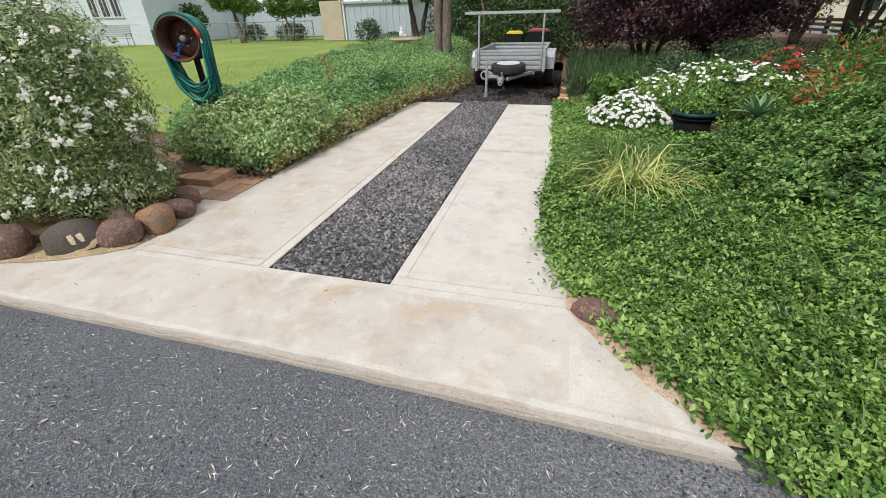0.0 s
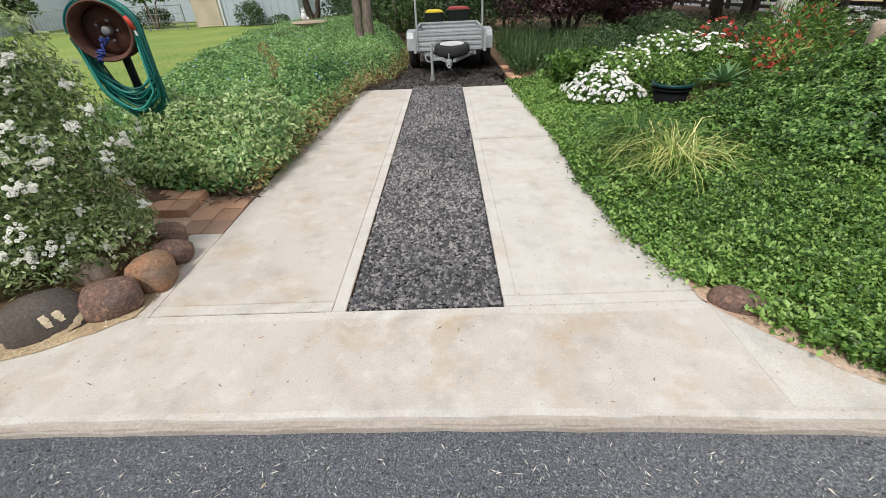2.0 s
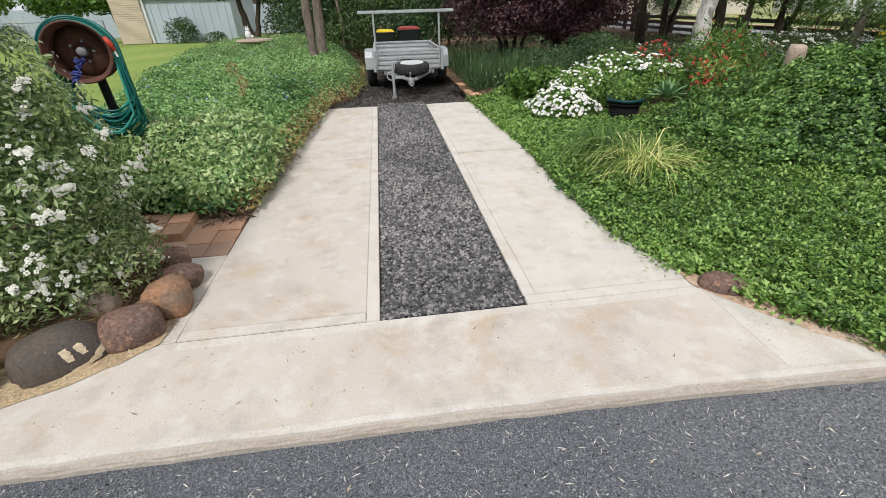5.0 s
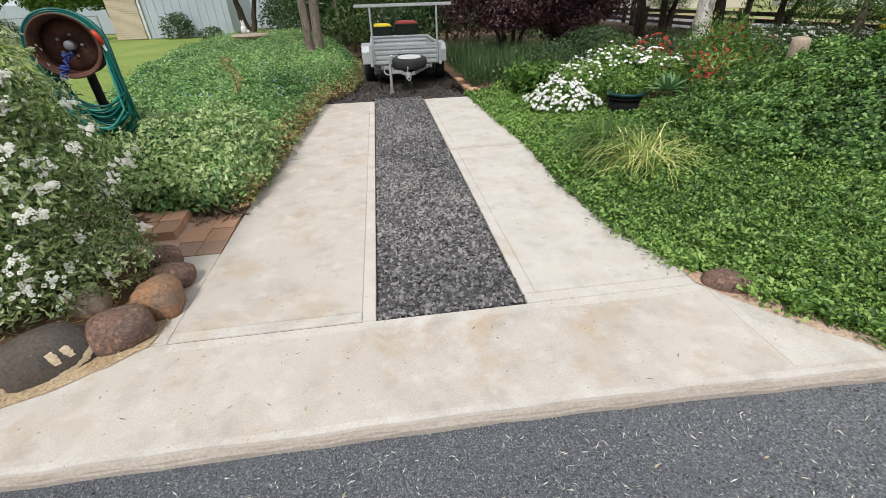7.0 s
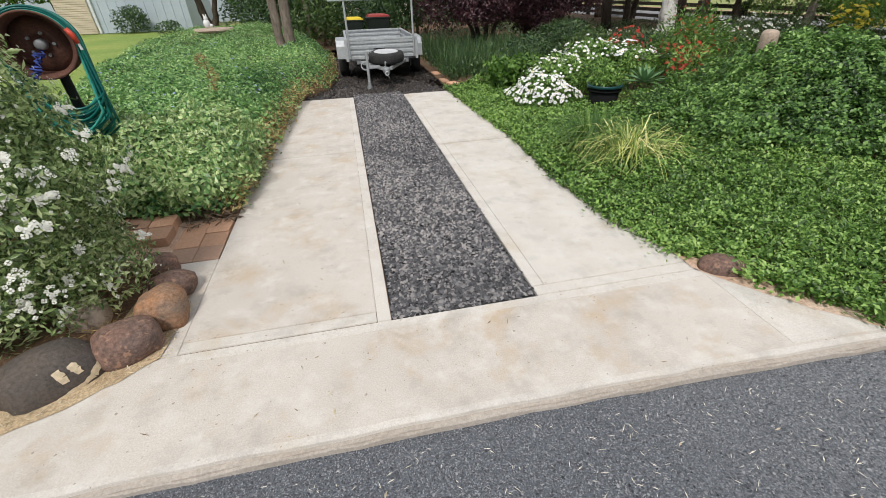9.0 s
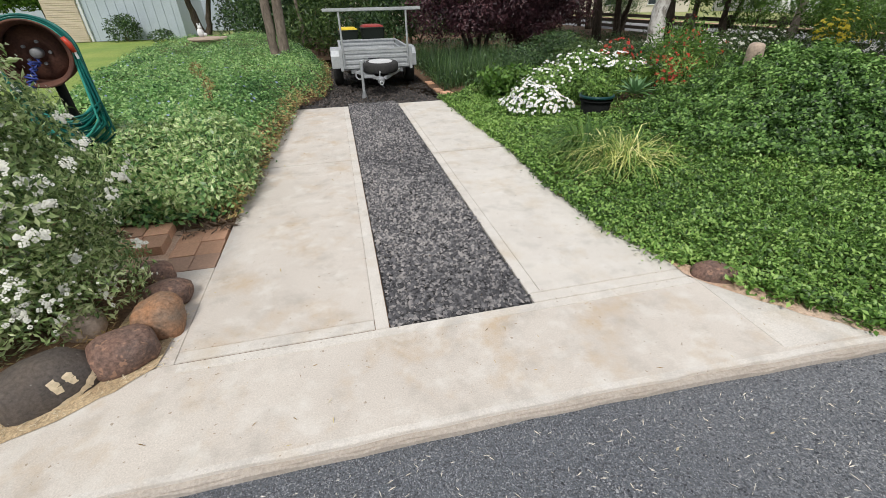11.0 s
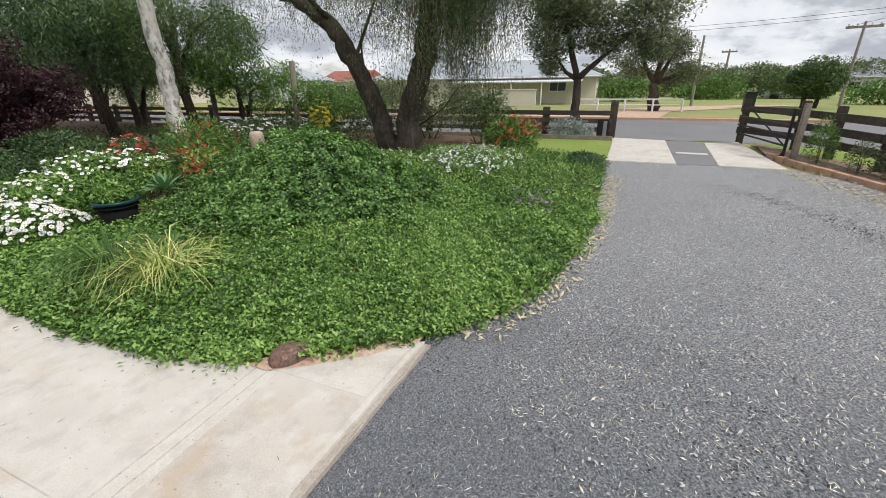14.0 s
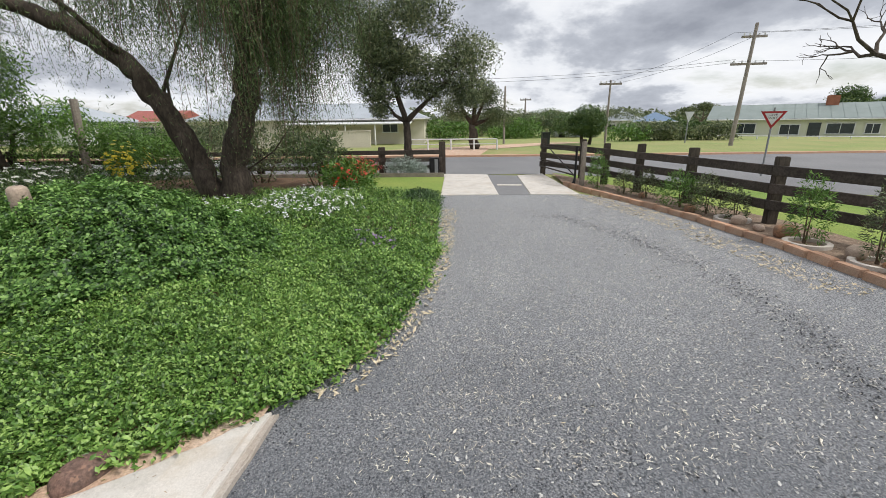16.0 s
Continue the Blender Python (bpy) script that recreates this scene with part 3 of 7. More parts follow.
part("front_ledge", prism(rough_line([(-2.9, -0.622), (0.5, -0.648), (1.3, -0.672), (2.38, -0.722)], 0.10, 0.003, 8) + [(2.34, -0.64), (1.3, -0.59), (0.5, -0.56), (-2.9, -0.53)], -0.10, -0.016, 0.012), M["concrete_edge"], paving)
part("back_lip", prism([(-1.0, -0.055), (1.79, -0.058), (1.79, 0.003), (-1.0, 0.003)], -0.02, 0.0025, 0.0015), M["concrete_pale"], paving)
part("corner_slab", prism([(1.803, -0.002), (1.80, -0.612), (2.30, -0.637)], -0.02, 0.0026, 0.0015), M["concrete_pale"], paving)


def slab(x0, x1, y0, y1, name="slab", material=None, z=0.0, tilt=0.0, x1f=None):
    x1f = x1 if x1f is None else x1f
    return part(name, prism([(x0, y0), (x1, y0 + tilt), (x1f, y1 + tilt), (x0, y1)], -0.10, z, 0.003), material or M["concrete"], paving)


G = 0.001
for y0, y1 in ((0.010, 2.722), (2.730, 5.42)):
    # strip beside the left bed
    slab(-1.02, -0.075, y0 + (0.080 if y0 < 1 else 0), y1)
    slab(-0.075 + G, -0.004, y0, y1, "slab_border", M["concrete_pale"], -0.001)
    # strip beside the planted bank
    slab(0.875, 1.80, y0 + (0.085 if y0 < 1 else 0), y1 - 0.02, "slab", M["concrete_pale"])
    slab(0.803, 0.875 - G, y0 + (0.085 if y0 < 1 else 0), y1 - 0.02, "slab_border", M["concrete_pale"], -0.001)
slab(0.803, 1.82, 0.012, 0.090, "slab_border", M["concrete_pale"], -0.001)
slab(-1.02, -0.077, 0.014, 0.0885, "slab_border", M["concrete_pale"], -0.001)
part("joint_filler", prism([(-1.01, 0.0), (0, 0.0), (0, 5.40), (-1.01, 5.40)], -0.09, -0.006), M["soil"], paving)
part("joint_filler", prism([(0.805, 0.0), (1.79, 0.0), (1.79, 5.38), (0.805, 5.38)], -0.09, -0.006), M["concrete"], paving)
part("side_slab", prism([(-1.023, 0.007), (-1.023, 0.87), (-1.26, 0.87), (-1.26, 0.55), (-1.26, 0.30), (-1.30, 0.007)], -0.08, -0.004, 0.003), M["concrete"], paving)

# gravel strip and the gravel under the trailer
flat("gravel_bed", [(-0.003, 0.005), (0.802, 0.005), (0.802, 5.43), (-0.003, 5.43)], -0.020, M["gravel_bed"], "dark crushed gravel bed between the strips", "gravel")
flat("gravel_pad", [(-0.95, 5.40), (1.62, 5.40), (1.62, 12.2), (-0.95, 12.2)], -0.026, M["gravel_bed"], "dark crushed gravel pad under the trailer", "gravel")


def stones(name, poly, n, size, z, material, label, seed, flatten=0.75):
    """Broken stones, each a squashed lump of its own."""
    rng = np.random.default_rng(seed)
    x, y = scatter(poly, n, rng)
    n = len(x)
    shape = np.array([(1, 0, 0), (0.3, 0.9, 0), (-0.8, 0.5, 0), (-0.7, -0.6, 0), (0.4, -0.9, 0), (0.25, 0.15, 0.9), (-0.3, -0.2, 0.8)], float)
    tri = np.array([(0, 1, 5), (1, 2, 5), (2, 6, 5), (2, 3, 6), (3, 4, 6), (4, 5, 6), (4, 0, 5)])
    s = size * rng.uniform(0.5, 1.35, (n, 1, 1))
    v = shape[None] * (1 + rng.normal(size=(n, 7, 3)) * 0.22) * s * np.array([1, rng.uniform(0.7, 1), flatten])
    a = rng.uniform(0, 6.3, n)
    ca, sa = np.cos(a)[:, None], np.sin(a)[:, None]
    tx, ty = rng.normal(size=(n, 1)) * 0.45, rng.normal(size=(n, 1)) * 0.45
    vx, vy, vz = v[..., 0] * ca - v[..., 1] * sa, v[..., 0] * sa + v[..., 1] * ca, v[..., 2]
    vz = vz + vx * tx + vy * ty
    V = np.stack([vx + x[:, None], vy + y[:, None], vz + z + rng.uniform(-0.006, 0.012, (n, 1))], -1).reshape(-1, 3)
    F = (np.arange(n)[:, None, None] * 7 + tri[None]).reshape(-1, 3)
    return tagged(link_mesh(name, fast_mesh(name, V, F), material), label, "gravel", kind="stuff")


def island_mat(name, cols, rough=0.8, bump=0.3):
    m = leaf_mat(name, *cols, trans=0.0, rough=rough, patch=0.8)
    n, l = m.node_tree.nodes, m.node_tree.links
    t, bp = n.new("ShaderNodeTexNoise"), n.new("ShaderNodeBump")
    t.inputs["Scale"].default_value = 150
    bp.inputs["Strength"].default_value, bp.inputs["Distance"].default_value = bump, 0.004
    l.new(t.outputs["Fac"], bp.inputs["Height"])
    l.new(bp.outputs[0], n["Principled BSDF"].inputs["Normal"])
    return m


M["stone"] = island_mat("broken_stone", ((0.045, 0.045, 0.050), (0.120, 0.118, 0.126), (0.33, 0.31, 0.30)))
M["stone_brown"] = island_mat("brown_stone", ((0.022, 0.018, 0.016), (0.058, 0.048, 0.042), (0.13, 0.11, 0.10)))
stones("gravel", [(0.012, 0.03), (0.79, 0.03), (0.79, 2.6), (0.012, 2.6)], 18000, 0.0132, -0.014, M["stone"], "dark grey broken basalt gravel between the strips", 11)
stones("gravel", [(0.012, 2.6), (0.79, 2.6), (0.79, 5.6), (0.012, 5.6)], 14000, 0.0138, -0.012, M["stone"], "dark grey broken basalt gravel between the strips", 12)
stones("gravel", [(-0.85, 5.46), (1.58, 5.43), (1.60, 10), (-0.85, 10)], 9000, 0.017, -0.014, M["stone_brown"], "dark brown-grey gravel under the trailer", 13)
M["grit"] = island_mat("grit", ((0.03, 0.033, 0.04), (0.125, 0.132, 0.15), (0.34, 0.345, 0.35)))
M["grit_pale"] = island_mat("grit_pale", ((0.10, 0.10, 0.105), (0.30, 0.30, 0.30), (0.62, 0.61, 0.58)))
stones("drive_grit", [(-2.6, -2.6), (3.0, -2.6), (3.6, -1.3), (2.4, -0.72), (-2.8, -0.64)], 21000, 0.0050, -0.0445, M["grit"], "fine dark gravel grains on the drive", 14)
stones("drive_grit", [(1.5, -4.6), (8, -4.6), (8, -1.7), (3.6, -1.4), (1.5, -1.6)], 10000, 0.0085, -0.0445, M["grit_pale"], "fine dark gravel grains on the drive", 15)

# dark wheel rut curving along the fence side
RUT = [(7.4, -3.45), (6.61, -3.85), (5.97, -4.13), (5.0, -4.37), (4.27, -4.42), (3.58, -4.42), (3.01, -4.29), (2.4, -4.05)]
M["stone_rut"] = island_mat("rut_stone", ((0.035, 0.037, 0.042), (0.085, 0.088, 0.098), (0.20, 0.20, 0.21)))
for w, n, sd in ((0.07, 5200, 16), (0.20, 6500, 17)):
    stones("drive_grit", [(x, y + w) for x, y in RUT] + [(x, y - w) for x, y in RUT[::-1]], n, 0.0075, -0.0445, M["stone_rut"], "darker gravel in a wheel rut on the drive", sd, 0.5)


def litter(name, poly, n, ln, material, z, label, seed, slim=0.14):
    """Bits of straw and dry leaf lying flat."""
    rng = np.random.default_rng(seed)
    x, y = scatter(poly, n, rng)
    n = len(x)
    P = np.stack([x, y, np.full(n, z) + rng.uniform(0, 0.004, n)], 1)
    N = unit(np.array([[0, 0, 1.0]]) + rng.normal(size=(n, 3)) * 0.08)
    return tagged(leaves(name, P, N, ln, ln * slim, material, lift=0.02, fold=0.1, rng=rng, vary=0.7), label, "litter", kind="stuff")


litter("straw_litter", [(-3.5, -3), (3.2, -3), (3.2, -1.1), (2.3, -0.75), (-3.5, -0.62)], 6000, 0.021, M["chip"], -0.039, "pale dry straw bits on the drive", 21)
litter("straw_litter", [(2, -5.2), (9.4, -4.6), (9.4, -1.6), (3.4, -1.3), (2.0, -1.2)], 24000, 0.023, M["chip"], -0.039, "pale dry straw bits on the drive", 22)
litter("bark_litter", [(1.2, -4.8), (8.6, -4.6), (9.0, -1.7), (3.6, -1.4), (1.2, -1.3)], 800, 0.026, M["chip"], -0.037, "pale bark flakes and dry leaves on the drive", 27, 0.34)
litter("bark_litter", [(-3.0, -2.6), (2.4, -2.6), (2.4, -0.8), (-3.0, -0.66)], 90, 0.024, M["straw"], -0.037, "dry brown leaf flakes on the drive", 28, 0.30)
litter("leaf_litter", [(2.5, -0.85), (3.0, -1.04), (3.6, -1.24), (5.5, -1.48), (8, -1.55), (8, -1.78), (5, -1.68), (3.3, -1.42), (2.5, -1.06)], 4200, 0.046, M["straw"], -0.028,
       "dry leaves along the garden edge", 23, 0.3)
litter("leaf_litter", [(4.0, -5.6), (8, -5.2), (9.6, -4.7), (9.4, -4.2), (7, -4.8), (4, -5.1)], 5200, 0.045, M["straw"], -0.034, "dry leaves along the kerb", 24, 0.28)
litter("slab_litter", [(-0.95, 0.1), (1.6, 0.1), (1.5, 5), (-0.9, 5)], 130, 0.022, L["dead"], 0.002, "small brown leaf bits on the slabs", 25)
litter("slab_litter", [(-1.2, -0.55), (2.0, -0.6), (1.7, -0.05), (-1.1, -0.05)], 60, 0.022, L["dead"], 0.002, "small brown leaf bits on the slabs", 26)

# gate crossing, kerb and outer bed
gate_slab = thing("gate_crossing", (0, 0, 0), "pale concrete vehicle crossing at the gate", "pavement", kind="structure")
for poly in ([(9.55, -1.46), (13.5, -1.50), (13.2, -2.80), (9.56, -2.74)], [(9.58, -3.43), (12.95, -3.66), (13.3, -4.48), (9.50, -4.50)],
             [(10.9, -2.84), (11.15, -2.85), (11.1, -3.48), (10.85, -3.47)], [(9.55, -1.46), (9.9, -1.2), (13.5, -1.30), (13.5, -1.50)]):
    part("slab", prism(poly, -0.12, -0.03, 0.01), M["concrete_pale"], gate_slab)
part("centre_gravel", prism([(9.56, -2.745), (13.2, -2.805), (12.95, -3.655), (9.58, -3.425)], -0.12, -0.040), M["street"], gate_slab)
flat("outer_bed", [(11.2, -4.55), (9.6, -4.95), (8.0, -5.45), (6, -5.85), (4.5, -5.95), (-3, -5.95), (-3, -7.2), (6.6, -6.9), (9, -6.2), (13.2, -4.75)], -0.012, M["mulch"],
     "mulched strip with stones in front of the fence", "garden bed")

# ---------------------------------------------------------------- planted bank
rng = np.random.default_rng(7)


def on_bank(poly, n, depth=0.05, hf=bank):
    x, y = scatter(poly, n, rng)
    z = hf(x, y)
    e = 0.03
    N = unit(np.stack([-(hf(x + e, y) - z) / e, -(hf(x, y + e) - z) / e, np.ones(len(x))], 1))
    P = np.stack([x, y, z], 1) + N * (rng.uniform(-0.6, 1.0, (len(x), 1)) * depth)
    return P, N


near_poly = [(1.50, 5.6), (1.64, 2.6), (1.58, 1.48), (1.63, 0.69), (1.76, 0.20), (1.95, 0.05), (2.10, -0.32), (2.36, -0.60), (2.58, -0.85), (2.9, -1.02), (3.4, -1.22), (4.3, -1.38), (5.7, -1.5),
             (5.9, 0.2), (6.0, 3.2), (3.2, 3.4), (2.2, 5.6)]
cover = thing("ground_cover", (2.6, 0.5, 0), "bright green trailing ground cover spilling over the slab edge", "ground cover", kind="stuff")
P, N = on_bank(near_poly, 380000, 0.05)
near = ~((P[:, 1] > 2.5) & (P[:, 0] > 3.1)) | (rng.uniform(size=len(P)) < 0.35)
P, N = P[near], N[near]
P = P + N * (0.030 * np.clip(lumps(P[:, 0], P[:, 1], 0.11, 19), -1, 1) + 0.02 * np.clip(lumps(P[:, 0], P[:, 1], 0.3, 20), -1, 1))[:, None]
steep = np.hypot(P[:, 0] - 4.3, P[:, 1] - 1.72) < 1.55 + 0.18 * lumps(P[:, 0], P[:, 1], 0.4, 8)
cover.matrix_basis = Matrix()
low = ~steep & (P[:, 1] < 1.0) & (P[:, 0] < 4.2)
rest = ~steep & ~low
for shift in (0.0, 0.012):
    leaves("foliage", P[low] + rng.normal(size=P[low].shape) * shift, N[low], 0.024, 0.0145, L["cover"], cover, lift=0.5, rng=rng, vary=0.5)
leaves("foliage", P[rest], N[rest], 0.030, 0.018, L["cover"], cover, lift=0.5, rng=rng, vary=0.5)
vine = thing("mound_vine", (0, 0, 0), "dark green leafy creeper covering the steep mound", "creeper", kind="stuff")
Pv = P[steep] + N[steep] * (0.03 + 0.07 * np.clip(lumps(P[steep][:, 0], P[steep][:, 1], 0.17, 9), -1, 1))[:, None]
Pv = np.concatenate([Pv, Pv + rng.normal(size=Pv.shape) * 0.02])[: int(len(Pv) * 1.45)]
Nv = np.concatenate([N[steep], N[steep]])[: len(Pv)]
leaves("foliage", Pv, Nv, 0.033, 0.023, L["cover_dark"], vine, lift=0.3, rng=rng, spread=1.2)
x, y = scatter([(1.9, 0.2), (2.5, -0.5), (3.3, -1.1), (5.6, -1.4), (5.6, 0), (4, 0.4), (2.2, 1.8)], 9000, rng)
t = np.stack([rng.normal(size=len(x)) * 0.06, rng.normal(size=len(x)) * 0.06, rng.uniform(0.03, 0.10, len(x))], 1)
blades("grass_blade_tips", np.stack([x, y, bank(x, y)], 1), t, 0.006, L["blade"], cover, bend=0.2)
line = rough_line([(1.63, 5.3), (1.66, 2.6), (1.62, 1.48), (1.66, 0.69), (1.78, 0.24), (1.90, 0.10), (2.08, -0.32), (2.35, -0.56), (2.60, -0.86), (2.95, -1.06), (3.4, -1.24), (4.3, -1.4), (5.6, -1.52)], 0.05, 0.05, 17)
cx = np.repeat(np.array(line), 34, 0)
wide = np.repeat(np.clip(rng.normal(size=len(line)) * 0.5 + 0.6, 0.15, 1.6), 34)
cx = cx + rng.normal(size=cx.shape) * 0.040 * wide[:, None]
P = np.stack([cx[:, 0], cx[:, 1], 0.012 + np.abs(rng.normal(size=len(cx))) * 0.035 - 0.04 * (cx[:, 0] > 2.45)], 1)
leaves("edge_runners", P, unit(np.array([[0, 0, 1.0]]) + rng.normal(size=P.shape) * 0.25), 0.036, 0.019, L["cover"], cover, lift=0.4, rng=rng)

# rough grass and daisies further along the bank
far_poly = [(5.5, -1.5), (8.6, -1.45), (9.2, -0.9), (9.2, 6.5), (6.0, 6.5), (5.9, 0.2)]
rough_grass = thing("rough_grass", (0, 0, 0), "tall loose green grass beneath the tree", "grass", kind="stuff")
x, y = scatter(far_poly, 11000, rng)
t = np.stack([rng.normal(size=len(x)) * 0.12, rng.normal(size=len(x)) * 0.12, rng.uniform(0.05, 0.2, len(x))], 1)
blades("blade", np.stack([x, y, np.maximum(bank(x, y), 0) - 0.02], 1), t, 0.011, L["blade"], rough_grass, bend=0.15)
P, N = on_bank(far_poly, 48000, 0.12)
leaves("foliage", P, N, 0.05, 0.022, L["cover"], rough_grass, lift=0.6, rng=rng)

# back garden undergrowth behind the bank
back_poly = [(1.70, 11.5), (1.66, 5.7), (2.3, 5.6), (3.3, 3.4), (6, 3.2), (7.0, 6.5), (13, 6.5), (13, 14), (6, 14)]


def back(x, y):
    return 0.12 + 0.22 * np.clip(lumps(x, y, 1.3, 5), -0.4, 1) * np.clip((x - 1.7) / 0.8, 0, 1)


under = thing("undergrowth", (0, 0, 0), "mixed dark green garden undergrowth", "shrubs", kind="stuff")
P, N = on_bank(back_poly, 46000, 0.16, back)
leaves("foliage", P, N, 0.07, 0.026, L["dark"], under, lift=0.6, rng=rng)
flat("garden_soil", [(1.6, 5.5), (9.2, 3.2), (13.5, 0), (13.5, 40), (-3.0, 40), (-1.0, 12), (1.6, 12)], -0.004, M["soil"], "brown soil of the back garden", "garden bed")

# ---------------------------------------------------------------- hedge bed beside the lawn
HEDGE = [(-0.97, 1.5), (-0.93, 2.3), (-0.87, 3.2), (-0.80, 4.6), (-0.70, 5.7), (-0.36, 6.2), (-0.24, 7.2), (-0.30, 9.5), (-1.0, 13), (-2.2, 16), (-5.0, 15), (-5.2, 11), (-4.6, 7.5), (-3.9, 4.8), (-3.7, 3.0), (-2.6, 1.9), (-1.7, 1.5)]
hedge_edge = HEDGE[:10]


def hedge_h(x, y):
    d = np.minimum(edge_dist(x, y, HEDGE[:11]), edge_dist(x, y, HEDGE[10:] + HEDGE[:1]) * 1.2)
    top = 0.36 + 0.016 * np.clip(y - 2, 0, 14) + 0.06 * lumps(x, y, 0.8, 4) + 0.035 * lumps(x, y, 0.25, 6)
    return np.clip(d / 0.62 + 0.06, 0, 1) ** 0.75 * top


hedge = thing("ground_hedge", (0, 0, 0), "knee-high glossy green spreading bed of periwinkle", "hedge", kind="stuff")
P, N = on_bank(HEDGE, 300000, 0.075, hedge_h)
P = P + N * (0.045 * np.clip(lumps(P[:, 0], P[:, 1], 0.17, 23), -1, 1))[:, None]
k = (P[:, 1] < 5.5) | (rng.uniform(size=len(P)) < np.clip(1.25 - P[:, 1] * 0.09, 0.22, 1))
P, N = P[k], N[k]
edge_d = edge_dist(P[:, 0], P[:, 1], hedge_edge)
brown = (edge_d < 0.34) & (rng.uniform(size=len(P)) < 0.75 * (1 - edge_d / 0.34)) & (P[:, 2] < 0.26)
leaves("foliage", P[~brown], N[~brown], 0.047, 0.025, L["hedge"], hedge, lift=0.15, rng=rng)
leaves("dry_foliage", P[brown], N[brown], 0.05, 0.018, L["dead"], hedge, "dry brown stems at the slab edge", lift=0.3, rng=rng)
pick = rng.choice(len(P), 600, replace=False)
pick = pick[P[pick][:, 2] > 0.25]
rosettes("blossom", P[pick] + N[pick] * 0.05, N[pick], 0.017, M["petal_blue"], hedge, label="small pale blue flowers")
relief("hedge_soil", HEDGE, 0.12, hedge_h, M["soil"], "brown soil under the hedge bed", "garden bed", 0.11)

stalk = thing("seed_stalk", (-1.58, 3.82, 0.25), "dry pinkish-brown seed stalk standing in the hedge bed", "plant")
part("stem", tube([(0, 0, 0), (0.02, 0.01, 0.3), (-0.01, 0.02, 0.62)], [0.008, 0.006, 0.003], 6), M["twig"], stalk)
P, N = cloud([((-0.03, 0.0, 0.58), (0.07, 0.07, 0.08)), ((0.03, 0.02, 0.42), (0.06, 0.06, 0.09)), ((0.01, 0.0, 0.28), (0.05, 0.05, 0.07))], 22000, rng, 0.3)
leaves("seed_head", P, N, 0.030, 0.012, L["dead"], stalk, lift=0.4, rng=rng)

varieg = thing("variegated_shrub", (-1.5, 2.05, 0), "low variegated cream and green shrub beside the path", "shrub")
P, N = cloud([((-0.15, 0.0, 0.28), (0.42, 0.38, 0.36)), ((0.22, 0.05, 0.2), (0.36, 0.42, 0.3)), ((-0.45, 0.15, 0.32), (0.4, 0.4, 0.36)), ((0.1, 0.5, 0.3), (0.5, 0.45, 0.34)), ((-0.6, -0.1, 0.2), (0.3, 0.3, 0.3)),
              ((0.18, -0.30, 0.17), (0.36, 0.28, 0.20)), ((-0.35, -0.30, 0.18), (0.34, 0.26, 0.20))],
             36000, rng, 0.45, -0.6)
leaves("leaf_margin", P, N, 0.046, 0.022, L["varieg"], varieg, "cream leaf edges", lift=0.3, fold=0.0, rng=np.random.default_rng(55))
leaves("foliage", P + N * 0.0025 + np.array([[0, 0, 0.001]]), N, 0.036, 0.0095, L["hedge"], varieg, lift=0.3, fold=0.0, rng=np.random.default_rng(55))
bm = None
for k in range(9):
    a = 2.4 * k
    bm = tube([(0, 0.1, 0), (0.2 * math.cos(a), 0.1 + 0.2 * math.sin(a), 0.2), (0.34 * math.cos(a), 0.1 + 0.34 * math.sin(a), 0.42)], [0.012, 0.008, 0.004], 6, bm)
part("stem", bm, M["twig"], varieg)

# ---------------------------------------------------------------- white flowering shrub
shrub = thing("flowering_shrub", (-2.55, 0.72, 0), "large dark green shrub with white flower clusters", "shrub")
balls = [((0.75, -0.36, 0.72), (0.56, 0.42, 0.42)), ((0.64, -0.36, 1.00), (0.53, 0.42, 0.36)), ((0.15, -0.25, 0.85), (0.75, 0.6, 0.5)), ((0.1, -0.25, 1.18), (0.7, 0.5, 0.36)), ((-0.75, -0.1, 0.75), (0.8, 0.8, 0.62)),
         ((0.55, -0.40, 0.42), (0.55, 0.40, 0.36)), ((-1.5, -0.1, 0.9), (0.9, 0.8, 0.75)), ((-0.45, -0.5, 0.45), (0.7, 0.5, 0.36)), ((-1.3, -0.65, 0.4), (0.8, 0.5, 0.4)), ((-0.6, -0.15, 1.28), (0.7, 0.5, 0.34)),
         ((0.85, -0.44, 0.24), (0.30, 0.24, 0.2)), ((0.35, -0.58, 0.25), (0.40, 0.26, 0.22)), ((-0.1, -0.72, 0.28), (0.45, 0.3, 0.26)), ((0.84, -0.27, 0.44), (0.40, 0.32, 0.30)), ((0.6, -0.5, 0.34), (0.34, 0.22, 0.26)), ((1.04, -0.22, 0.26), (0.30, 0.28, 0.24)), ((0.84, 0.04, 0.22), (0.28, 0.26, 0.22)),
         ((0.72, -0.25, 1.10), (0.50, 0.42, 0.38)), ((0.88, -0.20, 0.80), (0.45, 0.40, 0.40)), ((0.05, -0.2, 1.36), (0.8, 0.55, 0.36)), ((-0.8, -0.2, 1.5), (0.8, 0.6, 0.4))]
P, N = cloud(balls, 25000, rng, 0.74, -0.75)
leaves("foliage", P, N, 0.036, 0.0125, L["shrub"], shrub, lift=0.25, rng=rng)
P, N = cloud(balls, 150, rng, 0.98, -0.2)
k = rng.uniform(0.3, 1.0, (len(P), 1, 1)) ** 2
Q = (P[:, None] + N[:, None] * 0.055 + rng.normal(size=(len(P), 15, 3)) * 0.018 * (0.35 + k)).reshape(-1, 3)
rosettes("white_blossom", Q, np.repeat(unit(N + np.array([[0, -0.3, 0.4]])), 15, 0), 0.0115, M["petal_cream"], shrub, 4, label="white flower clusters")
P, N = cloud(balls, 750, rng, 0.97, -0.4)
